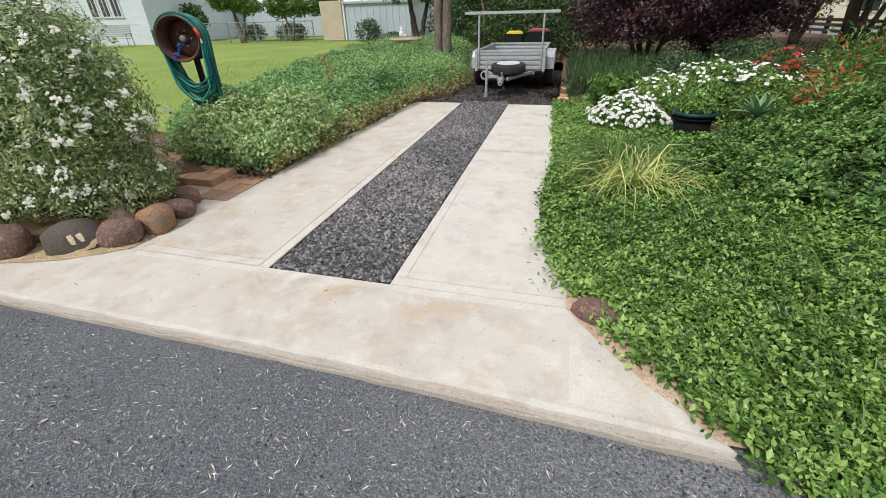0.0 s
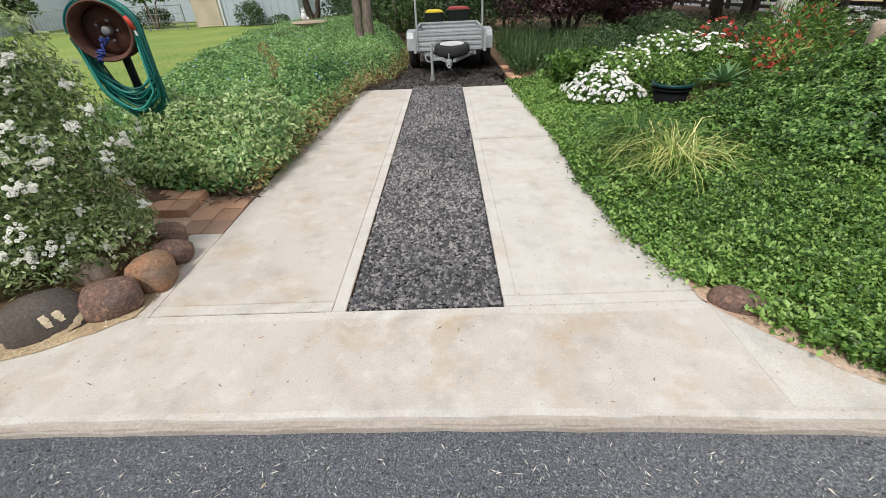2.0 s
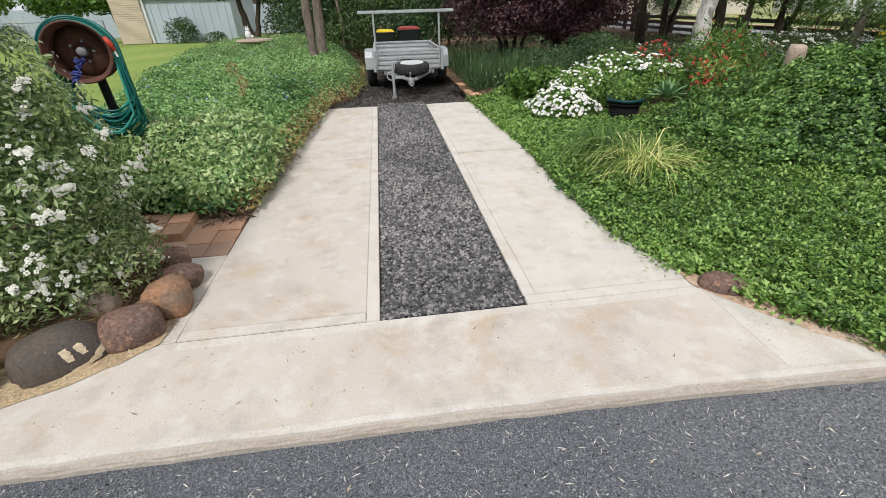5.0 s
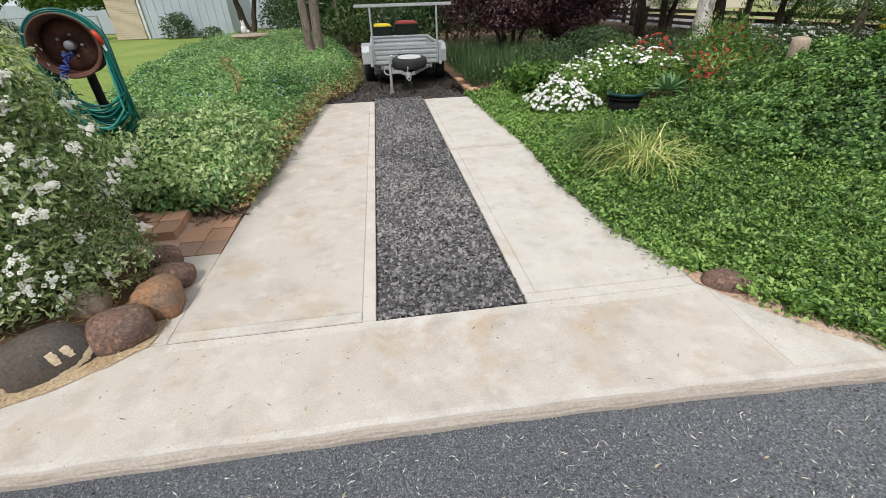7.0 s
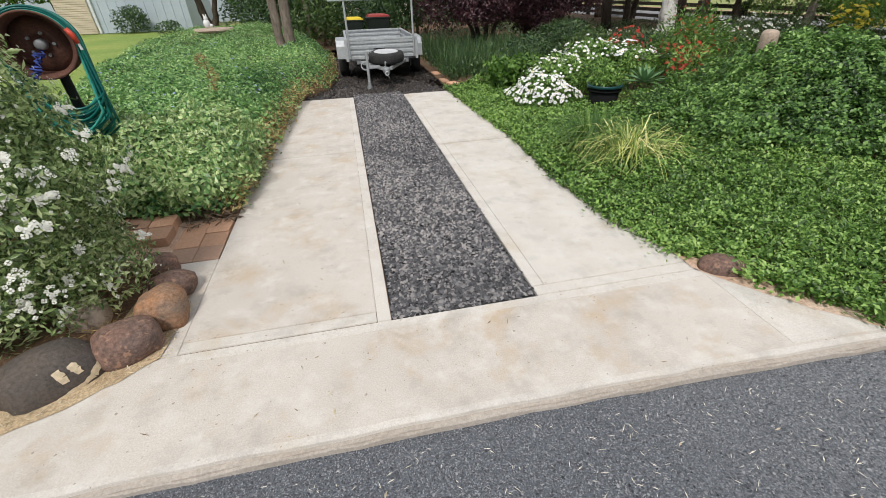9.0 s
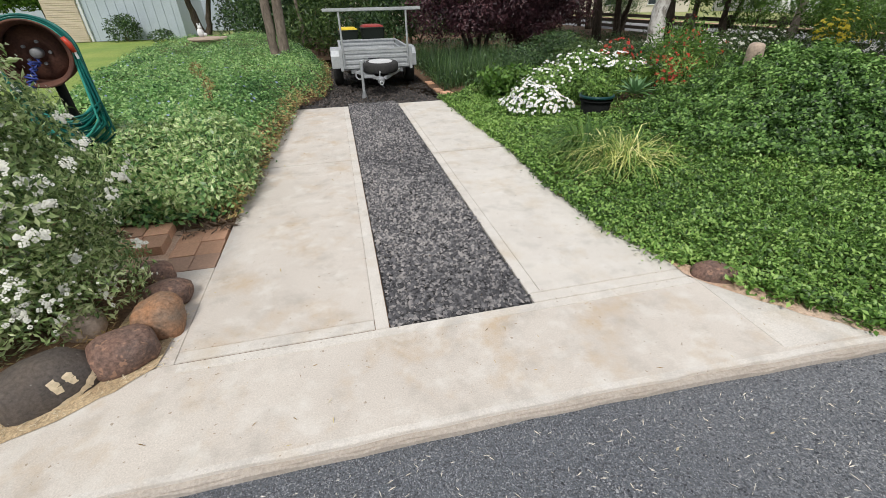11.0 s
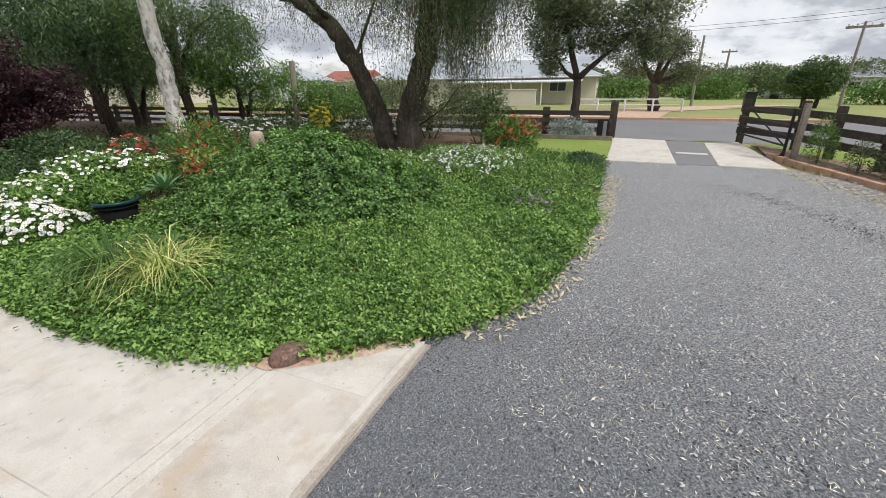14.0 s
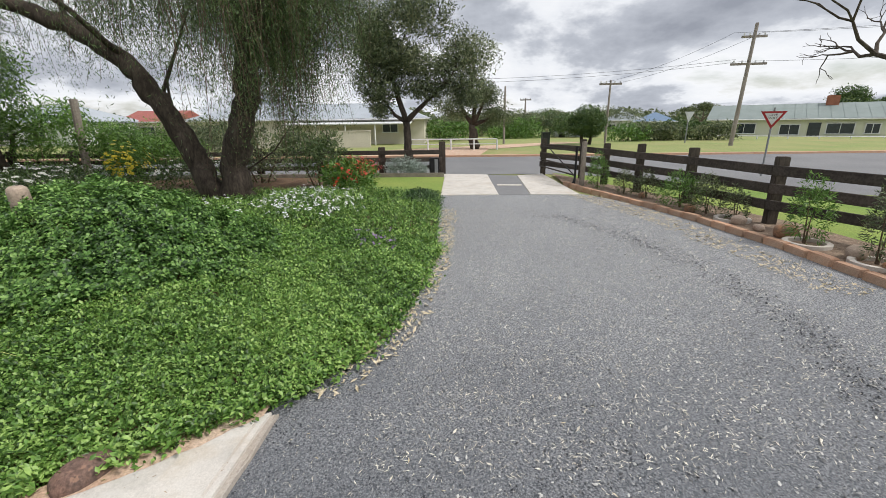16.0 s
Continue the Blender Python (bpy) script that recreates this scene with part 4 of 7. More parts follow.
rosettes("stray_floret", P + N * 0.03, N, 0.0075, M["petal_cream"], shrub, 4, "single small white florets")
bm = None
for k in range(14):
    a, r = 2.4 * k, 0.25 + 0.05 * (k % 5)
    bm = tube([(0.1 * math.cos(a), 0.1 * math.sin(a), 0), (r * math.cos(a), r * math.sin(a), 0.4), (1.9 * r * math.cos(a), 1.9 * r * math.sin(a), 0.8)], [0.02, 0.013, 0.006], 6, bm)
part("branch", bm, M["twig"], shrub)
BED_EDGE = [(-5.5, -0.4), (-1.9, -0.30), (-1.45, -0.05), (-1.25, 0.2), (-1.2, 0.55), (-1.28, 0.85), (-1.6, 1.1)]
relief("shrub_soil", [(-5.5, -0.4), (-1.9, -0.30), (-1.45, -0.05), (-1.25, 0.2), (-1.2, 0.55), (-1.28, 0.85), (-1.6, 1.1), (-2.0, 2.4), (-5.5, 3)], 0.06,
       lambda x, y: -0.02 + (0.08 + 0.02 * lumps(x, y, 0.3, 2)) * np.clip((edge_dist(x, y, BED_EDGE) - 0.10) / 0.16, 0, 1), M["soil"], "brown soil behind the rock edging", "garden bed", 0.0)
M["sand"] = mat("sand", (0.50, 0.39, 0.25), 0.95, var=(0.38, 0.28, 0.17), scale=9, fine=90, fine_amt=0.4, bump=0.7, bump_scale=70)
SAND = rough_line([(-2.9, -0.52), (-1.9, -0.40), (-1.46, -0.245), (-1.22, -0.10), (-1.09, 0.01), (-1.075, 0.30), (-1.10, 0.58), (-1.24, 0.80)], 0.07, 0.008, 9)
flat("sand_margin", SAND + [(-1.8, 0.0), (-2.9, -0.2)], 0.004, M["sand"], "sandy strip along the rocks", "soil")
litter("sand_straw", [(-2.3, -0.49), (-1.42, -0.215), (-1.17, -0.07), (-1.04, 0.02), (-1.03, 0.5), (-1.25, 0.6), (-1.2, 0.15), (-1.5, -0.1), (-2.3, -0.3)], 2600, 0.024, M["straw"], 0.006, "dry straw along the rock edging", 31)
flat("edge_soil", rough_line([(1.79, 0.20), (2.55, -0.66)], 0.08, 0.01, 3) + rough_line([(2.33, -0.66), (2.11, -0.44), (1.94, -0.235), (1.84, -0.085), (1.78, 0.03)], 0.05, 0.008, 4), 0.0045, M["red_soil"], "red soil washed over the slab corner", "soil")
litter("rock_litter", [(-1.75, 0.0), (-1.3, 0.2), (-1.22, 0.75), (-1.45, 0.85), (-1.6, 0.3)], 700, 0.03, L["dead"], 0.075, "dry leaf litter between the boulders", 33)


# ---------------------------------------------------------------- rocks and brick path
def rock(name, at, size, material, label, seed, rz=0.0, group="rocks edging the bed", sub=3):
    bm = bmesh.new()
    bmesh.ops.create_icosphere(bm, subdivisions=sub, radius=1)
    for v in bm.verts:
        d = v.co.copy()
        w = 1 + 0.16 * noise.noise(d * 1.1 + Vector((seed * 7.3, 0, 0))) + 0.06 * noise.noise(d * 3 + Vector((0, seed * 3.1, 0)))
        for ax in range(3):
            d[ax] = math.copysign(abs(d[ax]) ** 0.8, d[ax])
        v.co = Vector((d.x * size[0], d.y * size[1], d.z * size[2])) * w
    ob = part(name, bm, material, None, "", True)
    ob.matrix_basis = pose(at[0], at[1], at[2], 0, 0, rz)
    return tagged(ob, label, "rock", group)


numbered = rock("edging_rock", (-1.50, -0.035, 0.050), (0.195, 0.135, 0.135), M["rock_grey"], "dark grey boulder with two painted cream bars", 1, 28)


def drape(ob, name, spots, material, label, away=Vector((0, -1, 0.55)), lift=0.003):
    """Patches of paint laid on a stone: each spot is a list of (u, v, width, height) strokes seen along the way in."""
    from mathutils.bvhtree import BVHTree
    bv = BVHTree.FromPolygons([v.co for v in ob.data.vertices], [tuple(p.vertices) for p in ob.data.polygons])
    d = away.normalized()
    s = Vector((0, 0, 1)).cross(d).normalized()
    u_ = d.cross(s)
    for pts in spots:
        bm = bmesh.new()
        for (u0, v0, w0), (u1, v1, w1) in zip(pts, pts[1:]):
            grid = []
            for i in range(7):
                f = i / 6
                u, v, w = u0 + (u1 - u0) * f, v0 + (v1 - v0) * f, w0 + (w1 - w0) * f
                t = Vector((u1 - u0, v1 - v0)).normalized()
                row = []
                for j in range(5):
                    g = (j / 4 - 0.5) * w * (1 + 0.45 * noise.noise(Vector((u * 70, v * 70, j * 0.4))))
                    o = s * (u - t.y * g) + u_ * (v + t.x * g) + d * 1.0
                    hit = bv.ray_cast(o, -d)
                    row.append(bm.verts.new((hit[0] + hit[1] * lift) if hit[0] else o - d))
                grid.append(row)
            for a, b in zip(grid, grid[1:]):
                for j in range(4):
                    bm.faces.new((a[j], a[j + 1], b[j + 1], b[j]))
        part(name, bm, material, ob, label)


drape(numbered, "painted_bar", [[(0.050, -0.048, 0.028), (0.049, -0.018, 0.034), (0.038, 0.014, 0.028)], [(0.106, -0.032, 0.024), (0.100, -0.006, 0.032), (0.088, 0.020, 0.024)]], M["cream_paint"], "worn cream painted bar")
drape(numbered, "painted_line", [[(0.0, -0.106, 0.012), (0.05, -0.099, 0.024), (0.10, -0.084, 0.016), (0.135, -0.064, 0.028), (0.162, -0.038, 0.024), (0.176, -0.012, 0.014)]], M["cream_paint"], "worn cream painted line")
rock("edging_rock", (-1.24, 0.09, 0.06), (0.15, 0.115, 0.105), M["rock"], "reddish brown rounded boulder in the bed edging", 2, 20)
rock("edging_rock", (-1.15, 0.31, 0.07), (0.118, 0.118, 0.118), M["rock_orange"], "round orange-brown boulder in the bed edging", 3, 10)
rock("edging_rock", (-1.18, 0.55, 0.05), (0.125, 0.095, 0.085), M["rock"], "brown flattened boulder in the bed edging", 4, -8)
rock("edging_rock", (-1.34, 0.78, 0.05), (0.12, 0.09, 0.08), M["rock"], "grey-brown small boulder in the bed edging", 5, -15)
rock("edging_rock", (-1.90, -0.22, 0.07), (0.18, 0.13, 0.12), M["rock"], "brown boulder in the bed edging", 6, 15)
rock("edging_rock", (-2.40, -0.24, 0.09), (0.2, 0.15, 0.13), M["rock"], "brown boulder in the bed edging", 7, 5)
rock("edging_rock", (-1.50, 0.32, 0.08), (0.10, 0.08, 0.08), M["sandstone"], "small pale stone behind the boulders", 8)
rock("edging_rock", (1.93, -0.03, 0.01), (0.12, 0.08, 0.075), M["rock"], "smooth brown boulder half covered by ground cover", 9, -25)
rock("edging_rock", (1.66, 1.30, 0.0), (0.06, 0.05, 0.035), M["rock_orange"], "small reddish stone at the slab edge", 10)
stone = part("standing_stone", lathe([(0.001, -0.32), (0.072, -0.30), (0.077, -0.10), (0.075, 0.05), (0.069, 0.088), (0.050, 0.102), (0.001, 0.106)], 24, pose(0, 0, 0, 4, -6, 0)), M["sandstone"], None, "", True)
for v in stone.data.vertices:
    v.co *= 1 + 0.05 * noise.noise(v.co * 9)
stone.matrix_basis = pose(3.97, 2.05, 0.915)
tagged(stone, "pale flat-topped stone rising from the mound", "rock", "garden stones")

path = thing("brick_path", (0, 0, 0), "red brick landing level with the slab", "path", kind="structure")
step = thing("brick_step", (0, 0, 0), "raised red brick step on the garden path", "step", kind="structure")
brick_me = None


def brick_at(x, y, z, s, parent, rz=0.0, name="brick", material=None):
    global brick_me
    if brick_me is None:
        brick_me = bpy.data.meshes.new("brick")
        b = box((0, 0, 0), (1, 1, 1))
        bmesh.ops.bevel(b, geom=b.edges[:], offset=0.03, segments=1, affect="EDGES")
        b.to_mesh(brick_me)
        b.free()
        brick_me.materials.append(M["brick"])
    ob = new(name, brick_me)
    if material:
        ob.material_slots[0].link = "OBJECT"
        ob.material_slots[0].material = material
    ob.parent = parent
    ob.matrix_basis = pose(x, y, z, 0, 0, rz) @ Matrix.Diagonal((*s, 1))
    return ob


br = random.Random(4)
for r in range(3):
    for c in range(2):
        brick_at(-1.106 - 0.163 * c - 0.006 * r, 0.962 + 0.188 * r, -0.027 + br.uniform(-0.003, 0.003), (0.160, 0.185, 0.06), path, br.uniform(-0.8, 0.8), material=M["brick_brown"] if r == 0 else None)
for r in range(2):
    for c in range(4):
        brick_at(-1.49 - 0.165 * c - 0.02 * r, 1.24 + 0.19 * r, 0.020 + br.uniform(-0.003, 0.003), (0.158, 0.183, 0.07), step, 2 + br.uniform(-1, 1))
for r in range(2):
    for c in range(2):
        brick_at(-2.16 - 0.165 * c - 0.02 * r, 1.40 + 0.19 * r, 0.075 + br.uniform(-0.003, 0.003), (0.158, 0.183, 0.07), step, 3 + br.uniform(-1, 1))
part("riser", prism([(-2.10, 1.32), (-2.12, 1.67), (-2.42, 1.67), (-2.40, 1.32)], -0.02, 0.046), M["brick"], step)
part("riser", prism([(-1.425, 1.16), (-1.44, 1.51), (-2.06, 1.51), (-2.04, 1.16)], -0.04, -0.008), M["brick"], step)
for k in range(2):
    brick_at(1.68 + 0.01 * (k % 2), 6.3 + 0.8 * k, -0.035 + br.uniform(-0.008, 0.008), (0.13, 0.28, 0.09), path, br.uniform(-6, 6), "edging_brick")
brick_at(1.68, 5.60, 0.035, (0.16, 0.24, 0.10), path, 12, "edging_brick")

flat("path_dirt", [(-1.04, 0.86), (-1.04, 1.5), (-1.9, 1.5), (-1.9, 0.95), (-1.40, 0.80)], -0.012, M["red_soil"], "sandy dirt round the path bricks", "soil")
litter("path_twigs", [(-1.0, 1.38), (-1.0, 1.6), (-1.4, 1.6), (-1.35, 1.3), (-1.15, 1.36)], 260, 0.07, M["twig"], 0.02, "dry brown twigs under the shrub", 41)

# ---------------------------------------------------------------- hose reel
reel = thing("hose_reel", (-2.03, 1.96, 0), "old rusty wheel rim on a post wound with green garden hose", "hose reel", rz=16)
AX = pose(0, 0, 1.19, 90, 0, 0) @ Matrix.Diagonal((0.94, 0.94, 0.95, 1))
part("rim", lathe([(0.208, 0.128), (0.220, 0.122), (0.216, 0.104), (0.198, 0.088), (0.195, -0.085), (0.214, -0.10), (0.218, -0.118), (0.206, -0.124), (0.200, -0.10), (0.185, -0.08), (0.185, 0.082), (0.202, 0.108)], 48, AX, closed=True),
     M["rust"], reel, "rusty brown steel rim", True)
part("wheel_disc", lathe([(0.001, -0.05), (0.05, -0.05), (0.06, -0.03), (0.10, -0.02), (0.15, -0.06), (0.188, -0.06), (0.188, -0.072), (0.15, -0.072), (0.10, -0.034), (0.055, -0.044), (0.001, -0.06)], 40, AX), M["rust"], reel, smooth=True)
hub = part("hub", lathe([(0.001, 0.06), (0.028, 0.06), (0.035, 0.05), (0.036, -0.02)], 20, AX @ pose(0, 0.0, -0.03)), M["zinc_dull"], reel, "pale metal hub", True)
for k in range(5):
    a = 2 * math.pi * k / 5
    part("wheel_nut", lathe([(0.001, 0.028), (0.011, 0.028), (0.012, 0.0)], 6, AX @ pose(0.075 * math.cos(a), 0.075 * math.sin(a), -0.03)), M["zinc_dull"], reel)
part("post", tube([(0.03, 0.09, 0), (0.02, 0.09, 1.25)], 0.032, 12), M["black_iron"], reel)
part("brace", tube([(0.0, 0.10, 0.98), (0.22, 0.12, 0.0)], 0.012, 8), M["black_iron"], reel)
part("axle", tube([(0, -0.02, 1.19), (0.0, 0.12, 1.19)], 0.022, 10), M["black_iron"], reel)
hr = random.Random(9)
for k in range(26):
    yy = -0.085 + 0.0165 * (k % 11)
    R = 0.198 + 0.012 * (k // 11) + hr.uniform(0, 0.008)
    drop = 0.42 + hr.uniform(-0.12, 0.12) - 0.02 * (k // 11)
    sx = hr.uniform(0.01, 0.09)
    pts = []
    for i in range(33):
        a = math.pi * i / 32
        pts.append((R * math.cos(a), yy, 1.19 + R * math.sin(a)))
    nx = 10
    left = [(-R + (0.02 + sx * 0.7) * (i / nx) ** 1.3, yy + 0.02 * (i / nx), 1.19 - drop * (i / nx)) for i in range(1, nx + 1)]
    right = [(R + (sx * 0.6 - 0.02) * (i / nx) ** 1.1, yy - 0.05 * (i / nx), 1.19 - (drop + 0.05) * (i / nx)) for i in range(1, nx + 1)]
    a0, b0 = Vector(left[-1]), Vector(right[-1])
    sag = 0.10 + hr.uniform(0, 0.06)
    low = [tuple(b0.lerp(a0, i / 9) - Vector((0, 0, sag * math.sin(math.pi * i / 9)))) for i in range(1, 9)]
    loop = pts[::-1] + right + low + left[::-1]
    part("hose_loop", tube(loop, 0.0085, 7, cap=False), M["hose"] if k % 6 else M["hose_stripe"], reel, smooth=True)
conn = part("hose_connector", tube([(0.190, -0.118, 1.28), (0.212, -0.122, 1.24), (0.224, -0.122, 1.19)], [0.014, 0.018, 0.013], 12), M["red_plastic"], reel, "red plastic hose connector", True)
part("nozzle", tube([(0.224, -0.122, 1.19), (0.230, -0.120, 1.15)], 0.008, 10), M["trim_white"], reel)
rope = [(0.0, 0.0, 1.15)]
for k in range(26):
    rope.append((-0.02 - 0.07 * k / 26 + 0.028 * math.sin(k * 2.1), -0.02 - 0.10 * k / 26 + 0.02 * math.cos(k * 1.7), 1.15 - 0.16 * k / 26 + 0.015 * math.cos(k * 2.6)))
part("blue_rope", tube(rope, 0.008, 6), M["blue_rope"], reel, "tangled blue rope", True)

# ---------------------------------------------------------------- box trailer
tr = thing("box_trailer", (0.63, 6.7, 0), "galvanised box trailer with ladder rack parked on gravel", "trailer")
BW, BL, Z0, Z1 = 1.24, 2.1, 0.37, 0.70
part("floor", box((0, BL / 2, Z0 + 0.02), (BW, BL, 0.03)), M["zinc_dull"], tr)


def ribbed(w, h, n=4, d=0.018):
    """A pressed panel with long ribs, in x and z, at y = 0."""
    bm = bmesh.new()
    prof = [(0.0, 0.0)]
    for k in range(n):
        a, s = k / n, 1 / n
        prof += [(a + 0.15 * s, 0), (a + 0.28 * s, -d), (a + 0.72 * s, -d), (a + 0.85 * s, 0)]
    prof += [(1.0, 0)]
    rows = [[bm.verts.new((x, y + dy, z * h)) for z, y in prof] for x, dy in ((-w / 2, 0), (w / 2, 0), (w / 2, 0.012), (-w / 2, 0.012))]
    for r in ((0, 1), (1, 2), (2, 3), (3, 0)):
        for i in range(len(prof) - 1):
            bm.faces.new((rows[r[0]][i], rows[r[1]][i], rows[r[1]][i + 1], rows[r[0]][i + 1]))
    return bm


for nm, yy, rz in (("front_panel", 0.0, 0), ("tailgate", BL, 180)):
    ob = part(nm, ribbed(BW, Z1 - Z0), M["zinc"], tr)
    ob.matrix_basis = pose(0, yy, Z0, 0, 0, rz)
    part("top_rail", box((0, 0, Z1 - Z0), (BW + 0.05, 0.04, 0.035), bevel=0.006), M["zinc"], ob)
for sx in (-1, 1):
    ob = part("side_panel", ribbed(BL, Z1 - Z0, 3), M["zinc"], tr)
    ob.matrix_basis = pose(sx * BW / 2, BL / 2, Z0, 0, 0, 90 * sx)
    part("top_rail", box((0, 0, Z1 - Z0), (BL, 0.04, 0.035), bevel=0.006), M["zinc"], ob)
    part("corner_post", box((sx * (BW / 2 + 0.01), -0.005, (Z0 + Z1) / 2), (0.05, 0.05, Z1 - Z0 + 0.03), bevel=0.006), M["zinc"], tr)
    # mudguard: a bent plate over the wheel, with a front apron
    bm = bmesh.new()
    prof = [(0.42, 0.36), (0.43, 0.56), (0.52, 0.655), (0.70, 0.675), (1.05, 0.675), (1.22, 0.655), (1.30, 0.56), (1.31, 0.36)]
    x0, x1 = sx * BW / 2, sx * (BW / 2 + 0.19)
    for th in (0, 0.006):
        rows = [(bm.verts.new((x0, y, z - th)), bm.verts.new((x1, y, z - th))) for y, z in prof]
        for a, b in zip(rows, rows[1:]):
            bm.faces.new((a[0], a[1], b[1], b[0]))
    part("mudguard", bm, M["zinc"], tr)
    part("guard_skirt", box((sx * (BW / 2 + 0.188), 0.865, 0.60), (0.008, 0.80, 0.12), bevel=0.002), M["zinc"], tr)
    wheel = part("wheel", lathe([(0.19, 0.085), (0.235, 0.09), (0.27, 0.08), (0.287, 0.06), (0.292, 0.0), (0.287, -0.06), (0.27, -0.08), (0.235, -0.09), (0.19, -0.085)], 40,
                                pose(sx * (BW / 2 + 0.09), 0.87, 0.285, 0, 90, 0)), M["rubber"], tr, "black road tyre", True)
    part("rim", lathe([(0.001, 0.03), (0.06, 0.05), (0.10, 0.02), (0.15, 0.02), (0.175, 0.06), (0.19, 0.085), (0.19, -0.08), (0.001, -0.06)], 32,
                      pose(sx * (BW / 2 + 0.09), 0.87, 0.285, 0, 90 * sx, 0)), M["white_rim"], wheel)
    part("chassis_rail", box((sx * 0.45, BL / 2, Z0 - 0.035), (0.05, BL, 0.07), bevel=0.005), M["zinc_dull"], tr)
    part("drawbar", tube([(sx * 0.45, 0.1, 0.34), (sx * 0.06, -0.72, 0.31)], 0.032, 4), M["zinc"], tr)
    part("rack_post", tube([(sx * 0.58, -0.03, Z1 - 0.3), (sx * 0.58, -0.03, 1.31)], 0.018, 8), M["zinc"], tr)
    part("rear_lamp", box((sx * 0.58, BL + 0.02, 0.42), (0.1, 0.03, 0.05), bevel=0.004), M["red_plastic"], tr)
part("rack_bar", box((0, -0.03, 1.325), (1.69, 0.05, 0.05), bevel=0.008), M["zinc"], tr, "long galvanised rack crossbar")
part("axle", tube([(-0.7, 0.87, 0.285), (0.7, 0.87, 0.285)], 0.025, 10), M["zinc_dull"], tr)
cpl = part("coupling", box((-0.03, -0.78, 0.31), (0.09, 0.24, 0.06), bevel=0.015), M["zinc"], tr, "galvanised tow coupling")
part("coupling_handle", tube([(-0.03, -0.70, 0.34), (-0.03, -0.76, 0.42), (-0.03, -0.84, 0.42)], 0.012, 8), M["zinc"], cpl)
part("coupling_socket", lathe([(0.03, -0.05), (0.055, -0.04), (0.06, 0.02), (0.045, 0.05), (0.001, 0.06)], 20, pose(-0.03, -0.90, 0.305)), M["zinc_dull"], cpl, smooth=True)
part("coupling_lock", lathe([(0.020, -0.010), (0.036, -0.010), (0.036, 0.010), (0.020, 0.010)], 18, pose(-0.03, -0.96, 0.27, 90, 0, 0), closed=True), M["zinc"], cpl, smooth=True)
part("safety_chain", tube([(-0.01 + 0.05 * math.sin(a) - 0.02, -0.80 + 0.02 * math.cos(a * 2), 0.24 - 0.07 * math.sin(a)) for a in (0.3 * k for k in range(11))], 0.008, 6), M["zinc_dull"], tr)
jk = part("jockey_stand", tube([(-0.32, -0.62, 0.07), (-0.32, -0.62, 0.58)], 0.024, 12), M["zinc"], tr, "galvanised jockey wheel stand")
part("jockey_foot", lathe([(0.001, -0.07), (0.050, -0.07), (0.052, -0.05), (0.030, 0.02), (0.026, 0.05)], 18, pose(-0.32, -0.62, 0.05)), M["zinc_dull"], jk, smooth=True)
part("jockey_handle", tube([(-0.32, -0.62, 0.58), (-0.27, -0.62, 0.60), (-0.24, -0.62, 0.56)], 0.009, 8), M["zinc"], jk)
part("jockey_clamp", lathe([(0.055, -0.012), (0.075, -0.012), (0.075, 0.012), (0.055, 0.012)], 20, pose(-0.36, -0.60, 0.36, 90, 0, 0), closed=True), M["zinc"], jk)
part("jockey_bracket", box((-0.22, -0.58, 0.33), (0.22, 0.05, 0.05), bevel=0.006), M["zinc"], jk)
sp = part("spare_wheel", lathe([(0.18, 0.08), (0.235, 0.085), (0.285, 0.075), (0.305, 0.05), (0.308, 0.0), (0.305, -0.05), (0.285, -0.075), (0.235, -0.085), (0.18, -0.08)], 48, pose(0.03, -0.38, 0.455, 3, 0, 0)),
          M["rubber"], tr, "spare wheel lying flat on the drawbar", True)
part("spare_rim", lathe([(0.001, 0.085), (0.06, 0.09), (0.16, 0.088), (0.20, 0.092), (0.21, 0.085), (0.185, -0.07), (0.001, -0.05)], 36, pose(0.03, -0.38, 0.455, 3, 0, 0)), M["white_rim"], sp, smooth=True)
part("plate_bar", box((-0.05, -0.022, Z0 + 0.18), (0.20, 0.006, 0.012)), M["black_iron"], tr)

